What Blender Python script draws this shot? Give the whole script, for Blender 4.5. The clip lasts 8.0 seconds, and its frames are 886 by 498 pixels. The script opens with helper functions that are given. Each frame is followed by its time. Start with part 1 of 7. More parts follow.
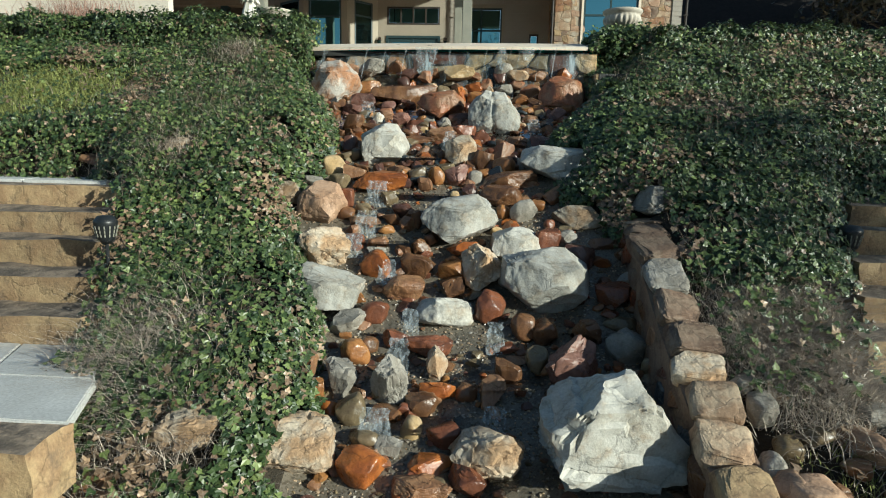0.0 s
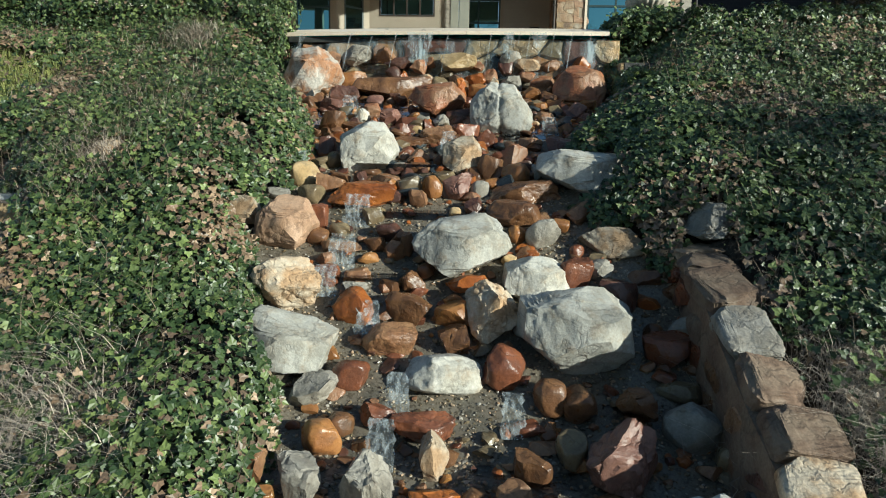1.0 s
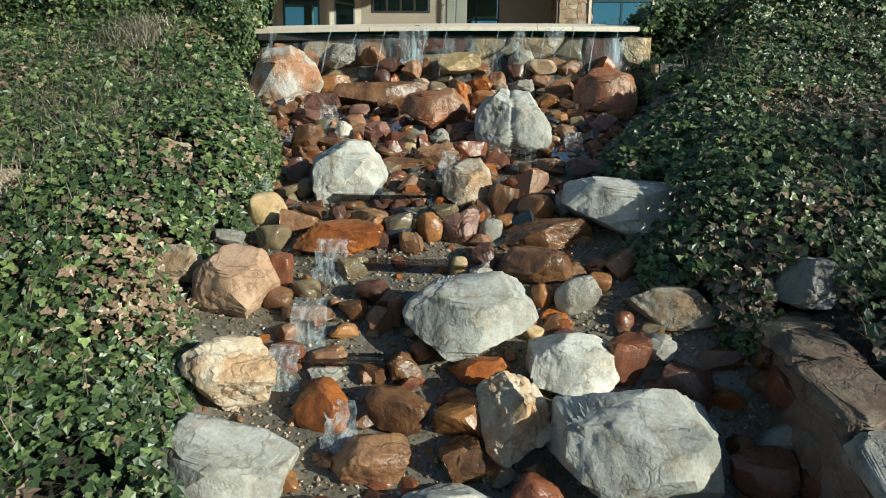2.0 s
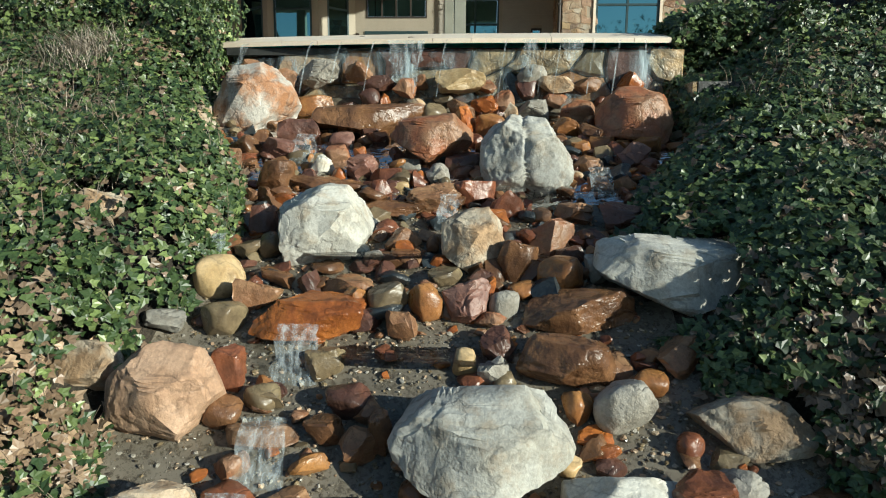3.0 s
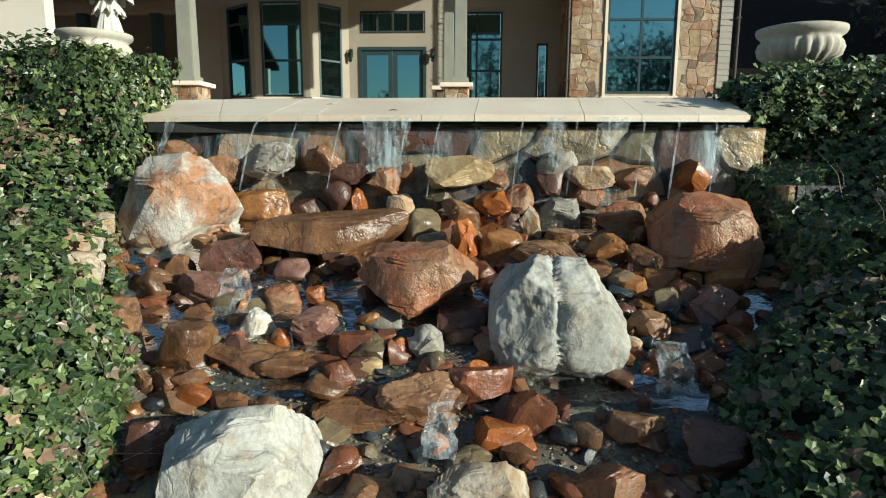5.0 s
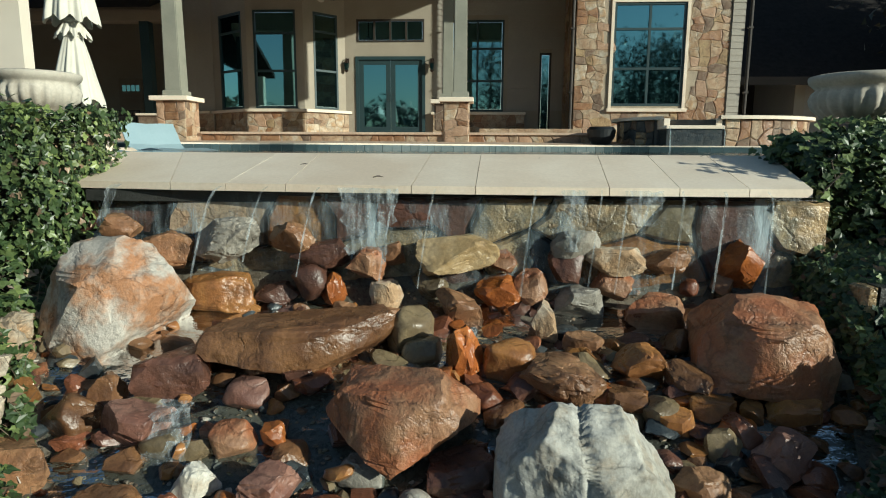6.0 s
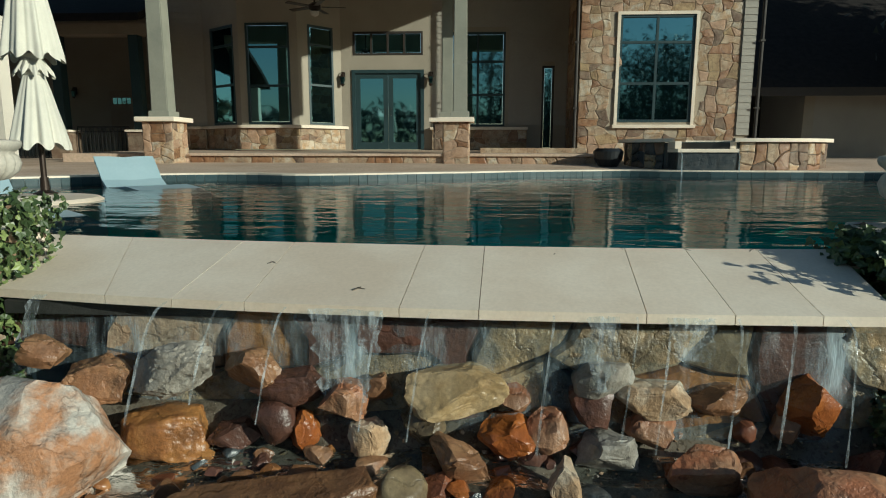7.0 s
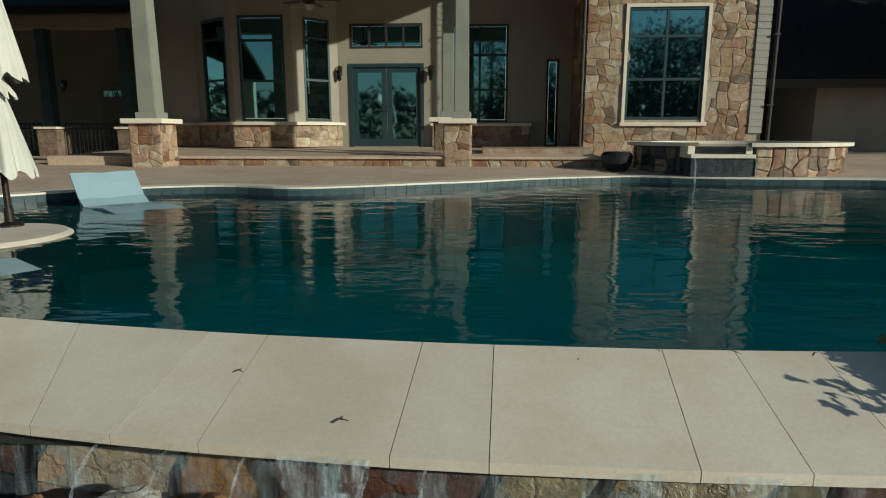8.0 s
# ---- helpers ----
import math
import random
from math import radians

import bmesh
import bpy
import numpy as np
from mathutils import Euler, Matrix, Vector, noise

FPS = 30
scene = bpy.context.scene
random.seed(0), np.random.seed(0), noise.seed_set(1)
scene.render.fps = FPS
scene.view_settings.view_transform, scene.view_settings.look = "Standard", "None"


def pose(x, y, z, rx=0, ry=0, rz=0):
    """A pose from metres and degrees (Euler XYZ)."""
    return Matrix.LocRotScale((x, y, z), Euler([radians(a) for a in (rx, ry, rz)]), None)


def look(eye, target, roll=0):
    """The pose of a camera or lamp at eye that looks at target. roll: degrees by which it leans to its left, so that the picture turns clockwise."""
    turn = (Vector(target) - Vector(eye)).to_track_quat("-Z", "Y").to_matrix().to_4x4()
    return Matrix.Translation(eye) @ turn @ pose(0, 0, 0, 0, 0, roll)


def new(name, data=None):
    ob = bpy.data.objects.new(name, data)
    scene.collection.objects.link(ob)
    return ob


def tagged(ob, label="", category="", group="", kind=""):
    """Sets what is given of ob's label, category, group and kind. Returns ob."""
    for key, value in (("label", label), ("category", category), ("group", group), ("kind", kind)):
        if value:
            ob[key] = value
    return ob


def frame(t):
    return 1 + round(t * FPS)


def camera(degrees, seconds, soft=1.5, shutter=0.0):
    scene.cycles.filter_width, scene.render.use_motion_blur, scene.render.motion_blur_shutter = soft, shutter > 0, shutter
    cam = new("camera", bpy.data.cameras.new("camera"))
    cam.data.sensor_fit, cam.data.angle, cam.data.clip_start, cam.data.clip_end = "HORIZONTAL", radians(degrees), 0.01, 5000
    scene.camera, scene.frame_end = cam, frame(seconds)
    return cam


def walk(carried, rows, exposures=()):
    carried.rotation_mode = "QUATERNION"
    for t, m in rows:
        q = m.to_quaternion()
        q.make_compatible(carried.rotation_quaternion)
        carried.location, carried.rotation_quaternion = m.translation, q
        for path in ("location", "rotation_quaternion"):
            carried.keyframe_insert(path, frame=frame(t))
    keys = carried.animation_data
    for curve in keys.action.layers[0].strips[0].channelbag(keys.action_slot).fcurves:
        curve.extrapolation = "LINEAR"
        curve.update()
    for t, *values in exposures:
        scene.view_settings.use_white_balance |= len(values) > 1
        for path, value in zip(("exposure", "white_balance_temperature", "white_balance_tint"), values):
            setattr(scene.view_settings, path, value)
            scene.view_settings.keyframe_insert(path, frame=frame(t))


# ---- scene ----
cam = camera(72.0, 8.0, soft=1.1)
PATH = [
    (0, (0.660, -0.219, 2.072), (0.523, 1.750, 1.750), 1.2),
    (0.5, (0.610, 0.326, 2.096), (0.483, 2.295, 1.769), 1.2),
    (1, (0.555, 0.940, 2.128), (0.435, 2.909, 1.798), 1.2),
    (2.5, (0.424, 2.476, 2.411), (0.322, 4.445, 2.074), 0.8),
    (3, (0.405, 2.878, 2.521), (0.299, 4.848, 2.195), 0.5),
    (3.5, (0.387, 3.247, 2.680), (0.279, 5.217, 2.355), 0.4),
    (4, (0.376, 3.577, 2.841), (0.267, 5.548, 2.516), 0.4),
    (5.5, (0.368, 4.604, 3.340), (0.255, 6.575, 3.018), 0.3),
    (6, (0.360, 4.937, 3.530), (0.246, 6.907, 3.207), 0.3),
    (6.5, (0.353, 5.266, 3.746), (0.237, 7.237, 3.425), 0.2),
    (7, (0.341, 5.572, 3.947), (0.225, 7.542, 3.626), 0.1),
    (7.5, (0.325, 5.852, 4.117), (0.208, 7.820, 3.784), 0.1),
    (8, (0.308, 6.114, 4.319), (0.190, 8.075, 3.943), 0.0),
]
walk(cam, [(t, look(eye, target, roll)) for t, eye, target, roll in PATH], exposures=[(0, 0.42, 5780, -4), (1, 0.5, 5780, -4), (2.5, 0.52, 5820, -4), (3.5, 0.62, 5860, -4), (4, 0.63, 5880, -4), (5.5, 0.32, 5880, -4), (6.5, 0.0, 5820, -7), (7.2, -0.25, 5800, -7), (8, -0.40, 5820, -6)])

# ---- light ----
SUN_SIDE, SUN_UP = 61.0, 17.5       # degrees to the right of straight behind the camera, and above the horizon
world = bpy.data.worlds.new("sky")
scene.world = world
world.use_nodes = True
wn = world.node_tree.nodes
sky = wn.new("ShaderNodeTexSky")
sky.sky_type = "NISHITA"
sky.sun_disc = False
sky.sun_elevation = radians(SUN_UP)
sky.sun_rotation = radians(180 - SUN_SIDE)
sky.air_density, sky.dust_density, sky.ozone_density = 1.0, 0.6, 1.0
wn["Background"].inputs["Strength"].default_value = 0.075
world.node_tree.links.new(sky.outputs["Color"], wn["Background"].inputs["Color"])
sun_data = bpy.data.lights.new("sun", "SUN")
sun_data.energy, sun_data.angle, sun_data.color = 5.0, radians(0.6), (1.0, 0.90, 0.76)
sun = new("sun", sun_data)
sa, se = radians(SUN_SIDE), radians(SUN_UP)
SUN_FROM = Vector((math.sin(sa) * math.cos(se), -math.cos(sa) * math.cos(se), math.sin(se)))
sun.matrix_world = look(SUN_FROM * 60, (0, 0, 0))


# ---- materials ----
MATS = {}


def nodes_of(name):
    m = bpy.data.materials.new(name)
    m.use_nodes = True
    MATS[name] = m
    nt = m.node_tree
    return m, nt, nt.nodes["Principled BSDF"]


def tex(nt, kind, scale, detail=4.0, rough=0.55, space="Object", w=None):
    co = nt.nodes.new("ShaderNodeTexCoord")
    t = nt.nodes.new(kind)
    t.inputs["Scale"].default_value = scale
    if "Detail" in t.inputs:
        t.inputs["Detail"].default_value = detail
    if "Roughness" in t.inputs:
        t.inputs["Roughness"].default_value = rough
    nt.links.new(co.outputs[space], t.inputs["Vector"])
    return t


def ramp(nt, src, stops):
    r = nt.nodes.new("ShaderNodeValToRGB")
    els = r.color_ramp.elements
    while len(els) < len(stops):
        els.new(0.5)
    for e, (p, c) in zip(els, stops):
        e.position = p
        e.color = (*c, 1)
    nt.links.new(src, r.inputs["Fac"])
    return r.outputs["Color"]


def mixc(nt, fac, a, b, mode="MIX"):
    n = nt.nodes.new("ShaderNodeMix")
    n.data_type, n.blend_type = "RGBA", mode
    for sock, v in ((n.inputs[0], fac), (n.inputs[6], a), (n.inputs[7], b)):
        if isinstance(v, (int, float)):
            sock.default_value = v
        elif isinstance(v, tuple):
            sock.default_value = (*v, 1)
        else:
            nt.links.new(v, sock)
    return n.outputs[2]


def bump(nt, bsdf, src, strength, dist=0.01, under=None):
    b = nt.nodes.new("ShaderNodeBump")
    b.inputs["Strength"].default_value, b.inputs["Distance"].default_value = strength, dist
    nt.links.new(src, b.inputs["Height"])
    if under is not None:
        nt.links.new(under, b.inputs["Normal"])
    nt.links.new(b.outputs["Normal"], bsdf.inputs["Normal"])
    return b.outputs["Normal"]


def shade(c, k):
    return tuple(min(1.0, v * k) for v in c)


def surface(name, base, other, rough=0.8, scale=3.0, fine=40.0, relief=0.3, dist=0.01, varied=0.0, spec=0.5, island=False, metal=0.0, speck=0.22):
    """Two-tone surface: broad patches of a second colour, fine grain, bump, and a shift of value from piece to piece."""
    m, nt, bs = nodes_of(name)
    broad = tex(nt, "ShaderNodeTexNoise", scale, 5.0, 0.6)
    grain = tex(nt, "ShaderNodeTexNoise", fine, 4.0, 0.65)
    c = mixc(nt, ramp(nt, broad.outputs["Fac"], ((0.38, (0, 0, 0)), (0.66, (1, 1, 1)))), base, other)
    g = ramp(nt, grain.outputs["Fac"], ((0.3, (1 - speck,) * 3), (0.7, (1 + speck * 0.6,) * 3)))
    c = mixc(nt, 1.0, c, g, "MULTIPLY")
    if varied:
        if island:
            src = nt.nodes.new("ShaderNodeNewGeometry").outputs["Random Per Island"]
        else:
            src = nt.nodes.new("ShaderNodeObjectInfo").outputs["Random"]
        v = ramp(nt, src, ((0.0, (1 - varied,) * 3), (1.0, (1 + varied,) * 3)))
        c = mixc(nt, 1.0, c, v, "MULTIPLY")
    nt.links.new(c, bs.inputs["Base Color"])
    bs.inputs["Roughness"].default_value = rough
    bs.inputs["Metallic"].default_value = metal
    bs.inputs["Specular IOR Level"].default_value = spec
    nb = bump(nt, bs, broad.outputs["Fac"], relief * 0.6, dist * 3)
    bump(nt, bs, grain.outputs["Fac"], relief, dist, nb)
    return m


def stone_mat(name, base, other, crack, rough, relief=0.6):
    """Natural stone: mottled colour, thin darker cracks, pitted grain; wet ones are glossy."""
    m, nt, bs = nodes_of(name)
    broad = tex(nt, "ShaderNodeTexNoise", 5.0, 6.0, 0.62)
    stain = tex(nt, "ShaderNodeTexNoise", 11.0, 5.0, 0.7)
    grain = tex(nt, "ShaderNodeTexNoise", 70.0, 4.0, 0.7)
    vein = tex(nt, "ShaderNodeTexVoronoi", 3.2)
    vein.feature = "DISTANCE_TO_EDGE"
    warp = tex(nt, "ShaderNodeTexNoise", 6.0, 4.0)
    co = nt.nodes.new("ShaderNodeTexCoord")
    add = nt.nodes.new("ShaderNodeMixRGB")
    add.blend_type = "ADD"
    add.inputs[0].default_value = 0.35
    nt.links.new(co.outputs["Object"], add.inputs[1])
    nt.links.new(warp.outputs["Color"], add.inputs[2])
    nt.links.new(add.outputs[0], vein.inputs["Vector"])
    c = mixc(nt, ramp(nt, broad.outputs["Fac"], ((0.42, (0, 0, 0)), (0.58, (1, 1, 1)))), base, other)
    c = mixc(nt, ramp(nt, stain.outputs["Fac"], ((0.52, (0, 0, 0)), (0.78, (0.75, 0.75, 0.75)))), c, crack)
    line = ramp(nt, vein.outputs["Distance"], ((0.0, (0.55, 0.55, 0.55)), (0.035, (1, 1, 1))))
    c = mixc(nt, 0.7, c, line, "MULTIPLY")
    g = ramp(nt, grain.outputs["Fac"], ((0.28, (0.74, 0.74, 0.74)), (0.72, (1.14, 1.14, 1.14))))
    c = mixc(nt, 1.0, c, g, "MULTIPLY")
    v = ramp(nt, nt.nodes.new("ShaderNodeObjectInfo").outputs["Random"], ((0.0, (0.78, 0.78, 0.78)), (1.0, (1.14, 1.12, 1.1))))
    c = mixc(nt, 1.0, c, v, "MULTIPLY")
    nt.links.new(c, bs.inputs["Base Color"])
    rr = ramp(nt, stain.outputs["Fac"], ((0.3, (rough * 0.75,) * 3), (0.7, (min(1, rough * 1.35),) * 3)))
    nt.links.new(rr, bs.inputs["Roughness"])
    n1 = bump(nt, bs, broad.outputs["Fac"], relief * 0.8, 0.05)
    n2 = bump(nt, bs, line, relief * 0.7, 0.012, n1)
    bump(nt, bs, grain.outputs["Fac"], relief * 0.5, 0.006, n2)
    return m


stone_mat("white", (0.56, 0.55, 0.50), (0.46, 0.44, 0.38), (0.38, 0.28, 0.18), 0.85, 0.5)
stone_mat("grey", (0.36, 0.34, 0.30), (0.27, 0.25, 0.21), (0.19, 0.16, 0.13), 0.6, 0.8)
stone_mat("pale", (0.52, 0.45, 0.35), (0.42, 0.28, 0.16), (0.27, 0.18, 0.11), 0.75, 0.8)
stone_mat("marble", (0.56, 0.52, 0.46), (0.44, 0.22, 0.11), (0.40, 0.36, 0.30), 0.6, 0.8)
stone_mat("cream", (0.56, 0.42, 0.24), (0.47, 0.33, 0.16), (0.38, 0.24, 0.11), 0.4, 0.3)
stone_mat("peach", (0.46, 0.31, 0.21), (0.38, 0.24, 0.15), (0.29, 0.18, 0.12), 0.65, 0.5)
stone_mat("tan", (0.33, 0.19, 0.10), (0.24, 0.12, 0.06), (0.14, 0.09, 0.06), 0.4, 0.7)
stone_mat("amber", (0.37, 0.18, 0.06), (0.25, 0.11, 0.04), (0.11, 0.06, 0.03), 0.3, 0.5)
stone_mat("orange", (0.42, 0.145, 0.035), (0.29, 0.09, 0.025), (0.13, 0.05, 0.022), 0.3, 0.5)
stone_mat("red", (0.24, 0.088, 0.042), (0.17, 0.065, 0.036), (0.075, 0.035, 0.025), 0.3, 0.5)
stone_mat("redstone", (0.32, 0.125, 0.06), (0.31, 0.175, 0.10), (0.12, 0.06, 0.04), 0.4, 0.8)
stone_mat("maroon", (0.14, 0.065, 0.045), (0.10, 0.05, 0.036), (0.045, 0.028, 0.025), 0.3, 0.6)
stone_mat("brown", (0.21, 0.108, 0.05), (0.14, 0.068, 0.033), (0.06, 0.036, 0.025), 0.3, 0.6)
stone_mat("olive", (0.21, 0.165, 0.095), (0.16, 0.12, 0.07), (0.07, 0.055, 0.036), 0.3, 0.4)
stone_mat("pink", (0.26, 0.145, 0.11), (0.19, 0.09, 0.065), (0.13, 0.075, 0.07), 0.45, 0.6)
stone_mat("field", (0.46, 0.36, 0.25), (0.36, 0.24, 0.15), (0.22, 0.14, 0.09), 0.8, 0.7)
stone_mat("field_dark", (0.23, 0.17, 0.12), (0.17, 0.11, 0.075), (0.10, 0.07, 0.05), 0.75, 0.7)
stone_mat("weir_stone", (0.52, 0.37, 0.20), (0.25, 0.20, 0.13), (0.07, 0.075, 0.07), 0.25, 1.0)
stone_mat("slate", (0.05, 0.06, 0.065), (0.032, 0.042, 0.05), (0.07, 0.06, 0.05), 0.3, 0.5)
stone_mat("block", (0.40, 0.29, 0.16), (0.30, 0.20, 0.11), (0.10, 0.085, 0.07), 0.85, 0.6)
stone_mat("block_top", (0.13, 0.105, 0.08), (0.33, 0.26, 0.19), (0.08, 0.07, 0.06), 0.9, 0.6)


def gravel_mat():
    """Wet pea gravel: cells of grey, tan and dark, each domed."""
    m, nt, bs = nodes_of("gravel")
    cell = tex(nt, "ShaderNodeTexVoronoi", 62.0)
    big = tex(nt, "ShaderNodeTexNoise", 3.0, 4.0)
    sep = nt.nodes.new("ShaderNodeSeparateColor")
    nt.links.new(cell.outputs["Color"], sep.inputs[0])
    c = ramp(nt, sep.outputs[0], ((0.0, (0.08, 0.072, 0.06)), (0.4, (0.20, 0.175, 0.145)), (0.75, (0.31, 0.265, 0.205)), (1.0, (0.48, 0.43, 0.36))))
    # cells darken towards their edges: shade between pebbles put into the colour
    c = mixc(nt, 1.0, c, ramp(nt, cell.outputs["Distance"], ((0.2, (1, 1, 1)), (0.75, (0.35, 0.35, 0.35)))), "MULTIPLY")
    c = mixc(nt, 1.0, c, ramp(nt, big.outputs["Fac"], ((0.3, (0.7, 0.68, 0.62)), (0.7, (1.15, 1.12, 1.05)))), "MULTIPLY")
    nt.links.new(c, bs.inputs["Base Color"])
    bs.inputs["Roughness"].default_value = 0.3
    inv = ramp(nt, cell.outputs["Distance"], ((0.0, (1, 1, 1)), (0.8, (0, 0, 0))))
    bump(nt, bs, inv, 0.9, 0.012)


gravel_mat()

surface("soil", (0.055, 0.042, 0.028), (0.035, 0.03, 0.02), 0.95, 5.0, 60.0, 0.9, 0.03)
surface("mortar", (0.42, 0.35, 0.26), (0.34, 0.28, 0.21), 0.95, 4.0, 80.0, 0.5)
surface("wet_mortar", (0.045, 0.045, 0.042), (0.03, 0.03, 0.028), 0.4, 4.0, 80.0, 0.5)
surface("limestone", (0.80, 0.70, 0.57), (0.69, 0.57, 0.44), 0.6, 1.6, 60.0, 0.06, 0.003, 0.06, speck=0.07)
surface("paver", (0.62, 0.62, 0.60), (0.52, 0.52, 0.50), 0.8, 3.0, 60.0, 0.2, 0.006, 0.06)
surface("deck_concrete", (0.58, 0.44, 0.33), (0.48, 0.34, 0.24), 0.85, 0.9, 22.0, 0.2, 0.006)
surface("stucco", (0.36, 0.315, 0.25), (0.32, 0.28, 0.22), 0.9, 1.2, 120.0, 0.25, 0.004)
surface("siding", (0.36, 0.33, 0.28), (0.32, 0.29, 0.25), 0.8, 1.0, 60.0, 0.1, 0.003)
surface("white_wall", (0.66, 0.61, 0.52), (0.60, 0.55, 0.47), 0.85, 1.0, 90.0, 0.2, 0.004)
surface("column_paint", (0.27, 0.265, 0.215), (0.22, 0.22, 0.18), 0.7, 2.0, 40.0, 0.05, 0.003, speck=0.06)
surface("teal_frame", (0.028, 0.055, 0.06), (0.022, 0.045, 0.05), 0.45, 3.0, 60.0, 0.05, 0.002)
surface("dark_trim", (0.035, 0.028, 0.022), (0.028, 0.022, 0.018), 0.6, 2.0, 60.0, 0.1, 0.003)
surface("iron", (0.012, 0.012, 0.012), (0.02, 0.018, 0.016), 0.5, 8.0, 60.0, 0.1, 0.002)
surface("cast_stone", (0.50, 0.46, 0.39), (0.38, 0.34, 0.28), 0.85, 6.0, 60.0, 0.15, 0.004, speck=0.12)
surface("canvas", (0.66, 0.63, 0.54), (0.58, 0.55, 0.47), 0.9, 3.0, 90.0, 0.05, 0.002, speck=0.05)
surface("bronze", (0.045, 0.03, 0.022), (0.035, 0.025, 0.02), 0.45, 6.0, 60.0, 0.1, 0.002, metal=0.6)
surface("lounger_plastic", (0.30, 0.40, 0.44), (0.27, 0.37, 0.41), 0.45, 2.0, 30.0, 0.01, 0.002, speck=0.03)
surface("shingle", (0.032, 0.028, 0.026), (0.022, 0.02, 0.019), 0.95, 6.0, 40.0, 0.5, 0.01, spec=0.1)
surface("roof_red", (0.16, 0.075, 0.055), (0.12, 0.06, 0.045), 0.9, 6.0, 40.0, 0.5, 0.01)
surface("pool_plaster", (0.03, 0.88, 0.72), (0.025, 0.74, 0.62), 0.8, 1.5, 30.0, 0.1, 0.004)
surface("pool_tile", (0.045, 0.075, 0.085), (0.065, 0.095, 0.10), 0.3, 9.0, 60.0, 0.1, 0.003, 0.15)
surface("ceiling_wood", (0.30, 0.25, 0.19), (0.26, 0.21, 0.16), 0.7, 2.0, 40.0, 0.1, 0.003)
surface("interior", (0.05, 0.045, 0.04), (0.03, 0.028, 0.026), 0.9, 1.0, 20.0, 0.1, 0.004)
surface("dry_grass", (0.50, 0.43, 0.35), (0.36, 0.30, 0.25), 0.9, 3.0, 40.0, 0.1, 0.002, 0.3, island=True)
surface("stem", (0.22, 0.17, 0.12), (0.15, 0.12, 0.085), 0.9, 3.0, 40.0, 0.1, 0.002, 0.35, island=True)
surface("shrub_twig", (0.42, 0.26, 0.20), (0.34, 0.20, 0.15), 0.9, 3.0, 40.0, 0.1, 0.002, 0.3, island=True)
surface("bark", (0.11, 0.09, 0.07), (0.075, 0.06, 0.048), 0.95, 8.0, 50.0, 0.8, 0.02)
surface("turf", (0.30, 0.32, 0.10), (0.22, 0.25, 0.08), 0.9, 6.0, 60.0, 0.3, 0.01, 0.25, island=True)
surface("lawn", (0.09, 0.10, 0.04), (0.12, 0.10, 0.055), 0.95, 0.7, 40.0, 0.6, 0.03)
surface("lamp_black", (0.015, 0.018, 0.02), (0.02, 0.022, 0.024), 0.4, 6.0, 60.0, 0.05, 0.002)


def leaf_mat(name, a, b, c):
    m, nt, bs = nodes_of(name)
    src = nt.nodes.new("ShaderNodeNewGeometry").outputs["Random Per Island"]
    col = ramp(nt, src, ((0.0, a), (0.55, b), (0.86, c), (0.95, shade(c, 1.5))))
    patch = tex(nt, "ShaderNodeTexNoise", 1.6, 3.0)
    col = mixc(nt, 1.0, col, ramp(nt, patch.outputs["Fac"], ((0.3, (0.7, 0.75, 0.75)), (0.7, (1.25, 1.2, 1.05)))), "MULTIPLY")
    nt.links.new(col, bs.inputs["Base Color"])
    bs.inputs["Roughness"].default_value = 0.42
    bs.inputs["Specular IOR Level"].default_value = 0.5
    return m


leaf_mat("ivy_leaf", (0.022, 0.042, 0.016), (0.056, 0.088, 0.030), (0.120, 0.155, 0.055))
leaf_mat("ivy_dead", (0.12, 0.085, 0.055), (0.20, 0.135, 0.095), (0.28, 0.20, 0.14))
leaf_mat("far_leaf", (0.020, 0.024, 0.014), (0.03, 0.034, 0.018), (0.05, 0.045, 0.028))


def glass_mat(name, tint, mirror):
    m, nt, bs = nodes_of(name)
    bs.inputs["Base Color"].default_value = (*tint, 1)
    bs.inputs["Roughness"].default_value = 0.03
    bs.inputs["Specular IOR Level"].default_value = mirror
    bs.inputs["Specular Tint"].default_value = (0.50, 0.93, 1.0, 1)
    bs.inputs["IOR"].default_value = 2.7
    wob = tex(nt, "ShaderNodeTexNoise", 1.3, 2.0)
    bump(nt, bs, wob.outputs["Fac"], 0.04, 0.02)
    return m


glass_mat("pane_glass", (0.0015, 0.005, 0.006), 0.9)


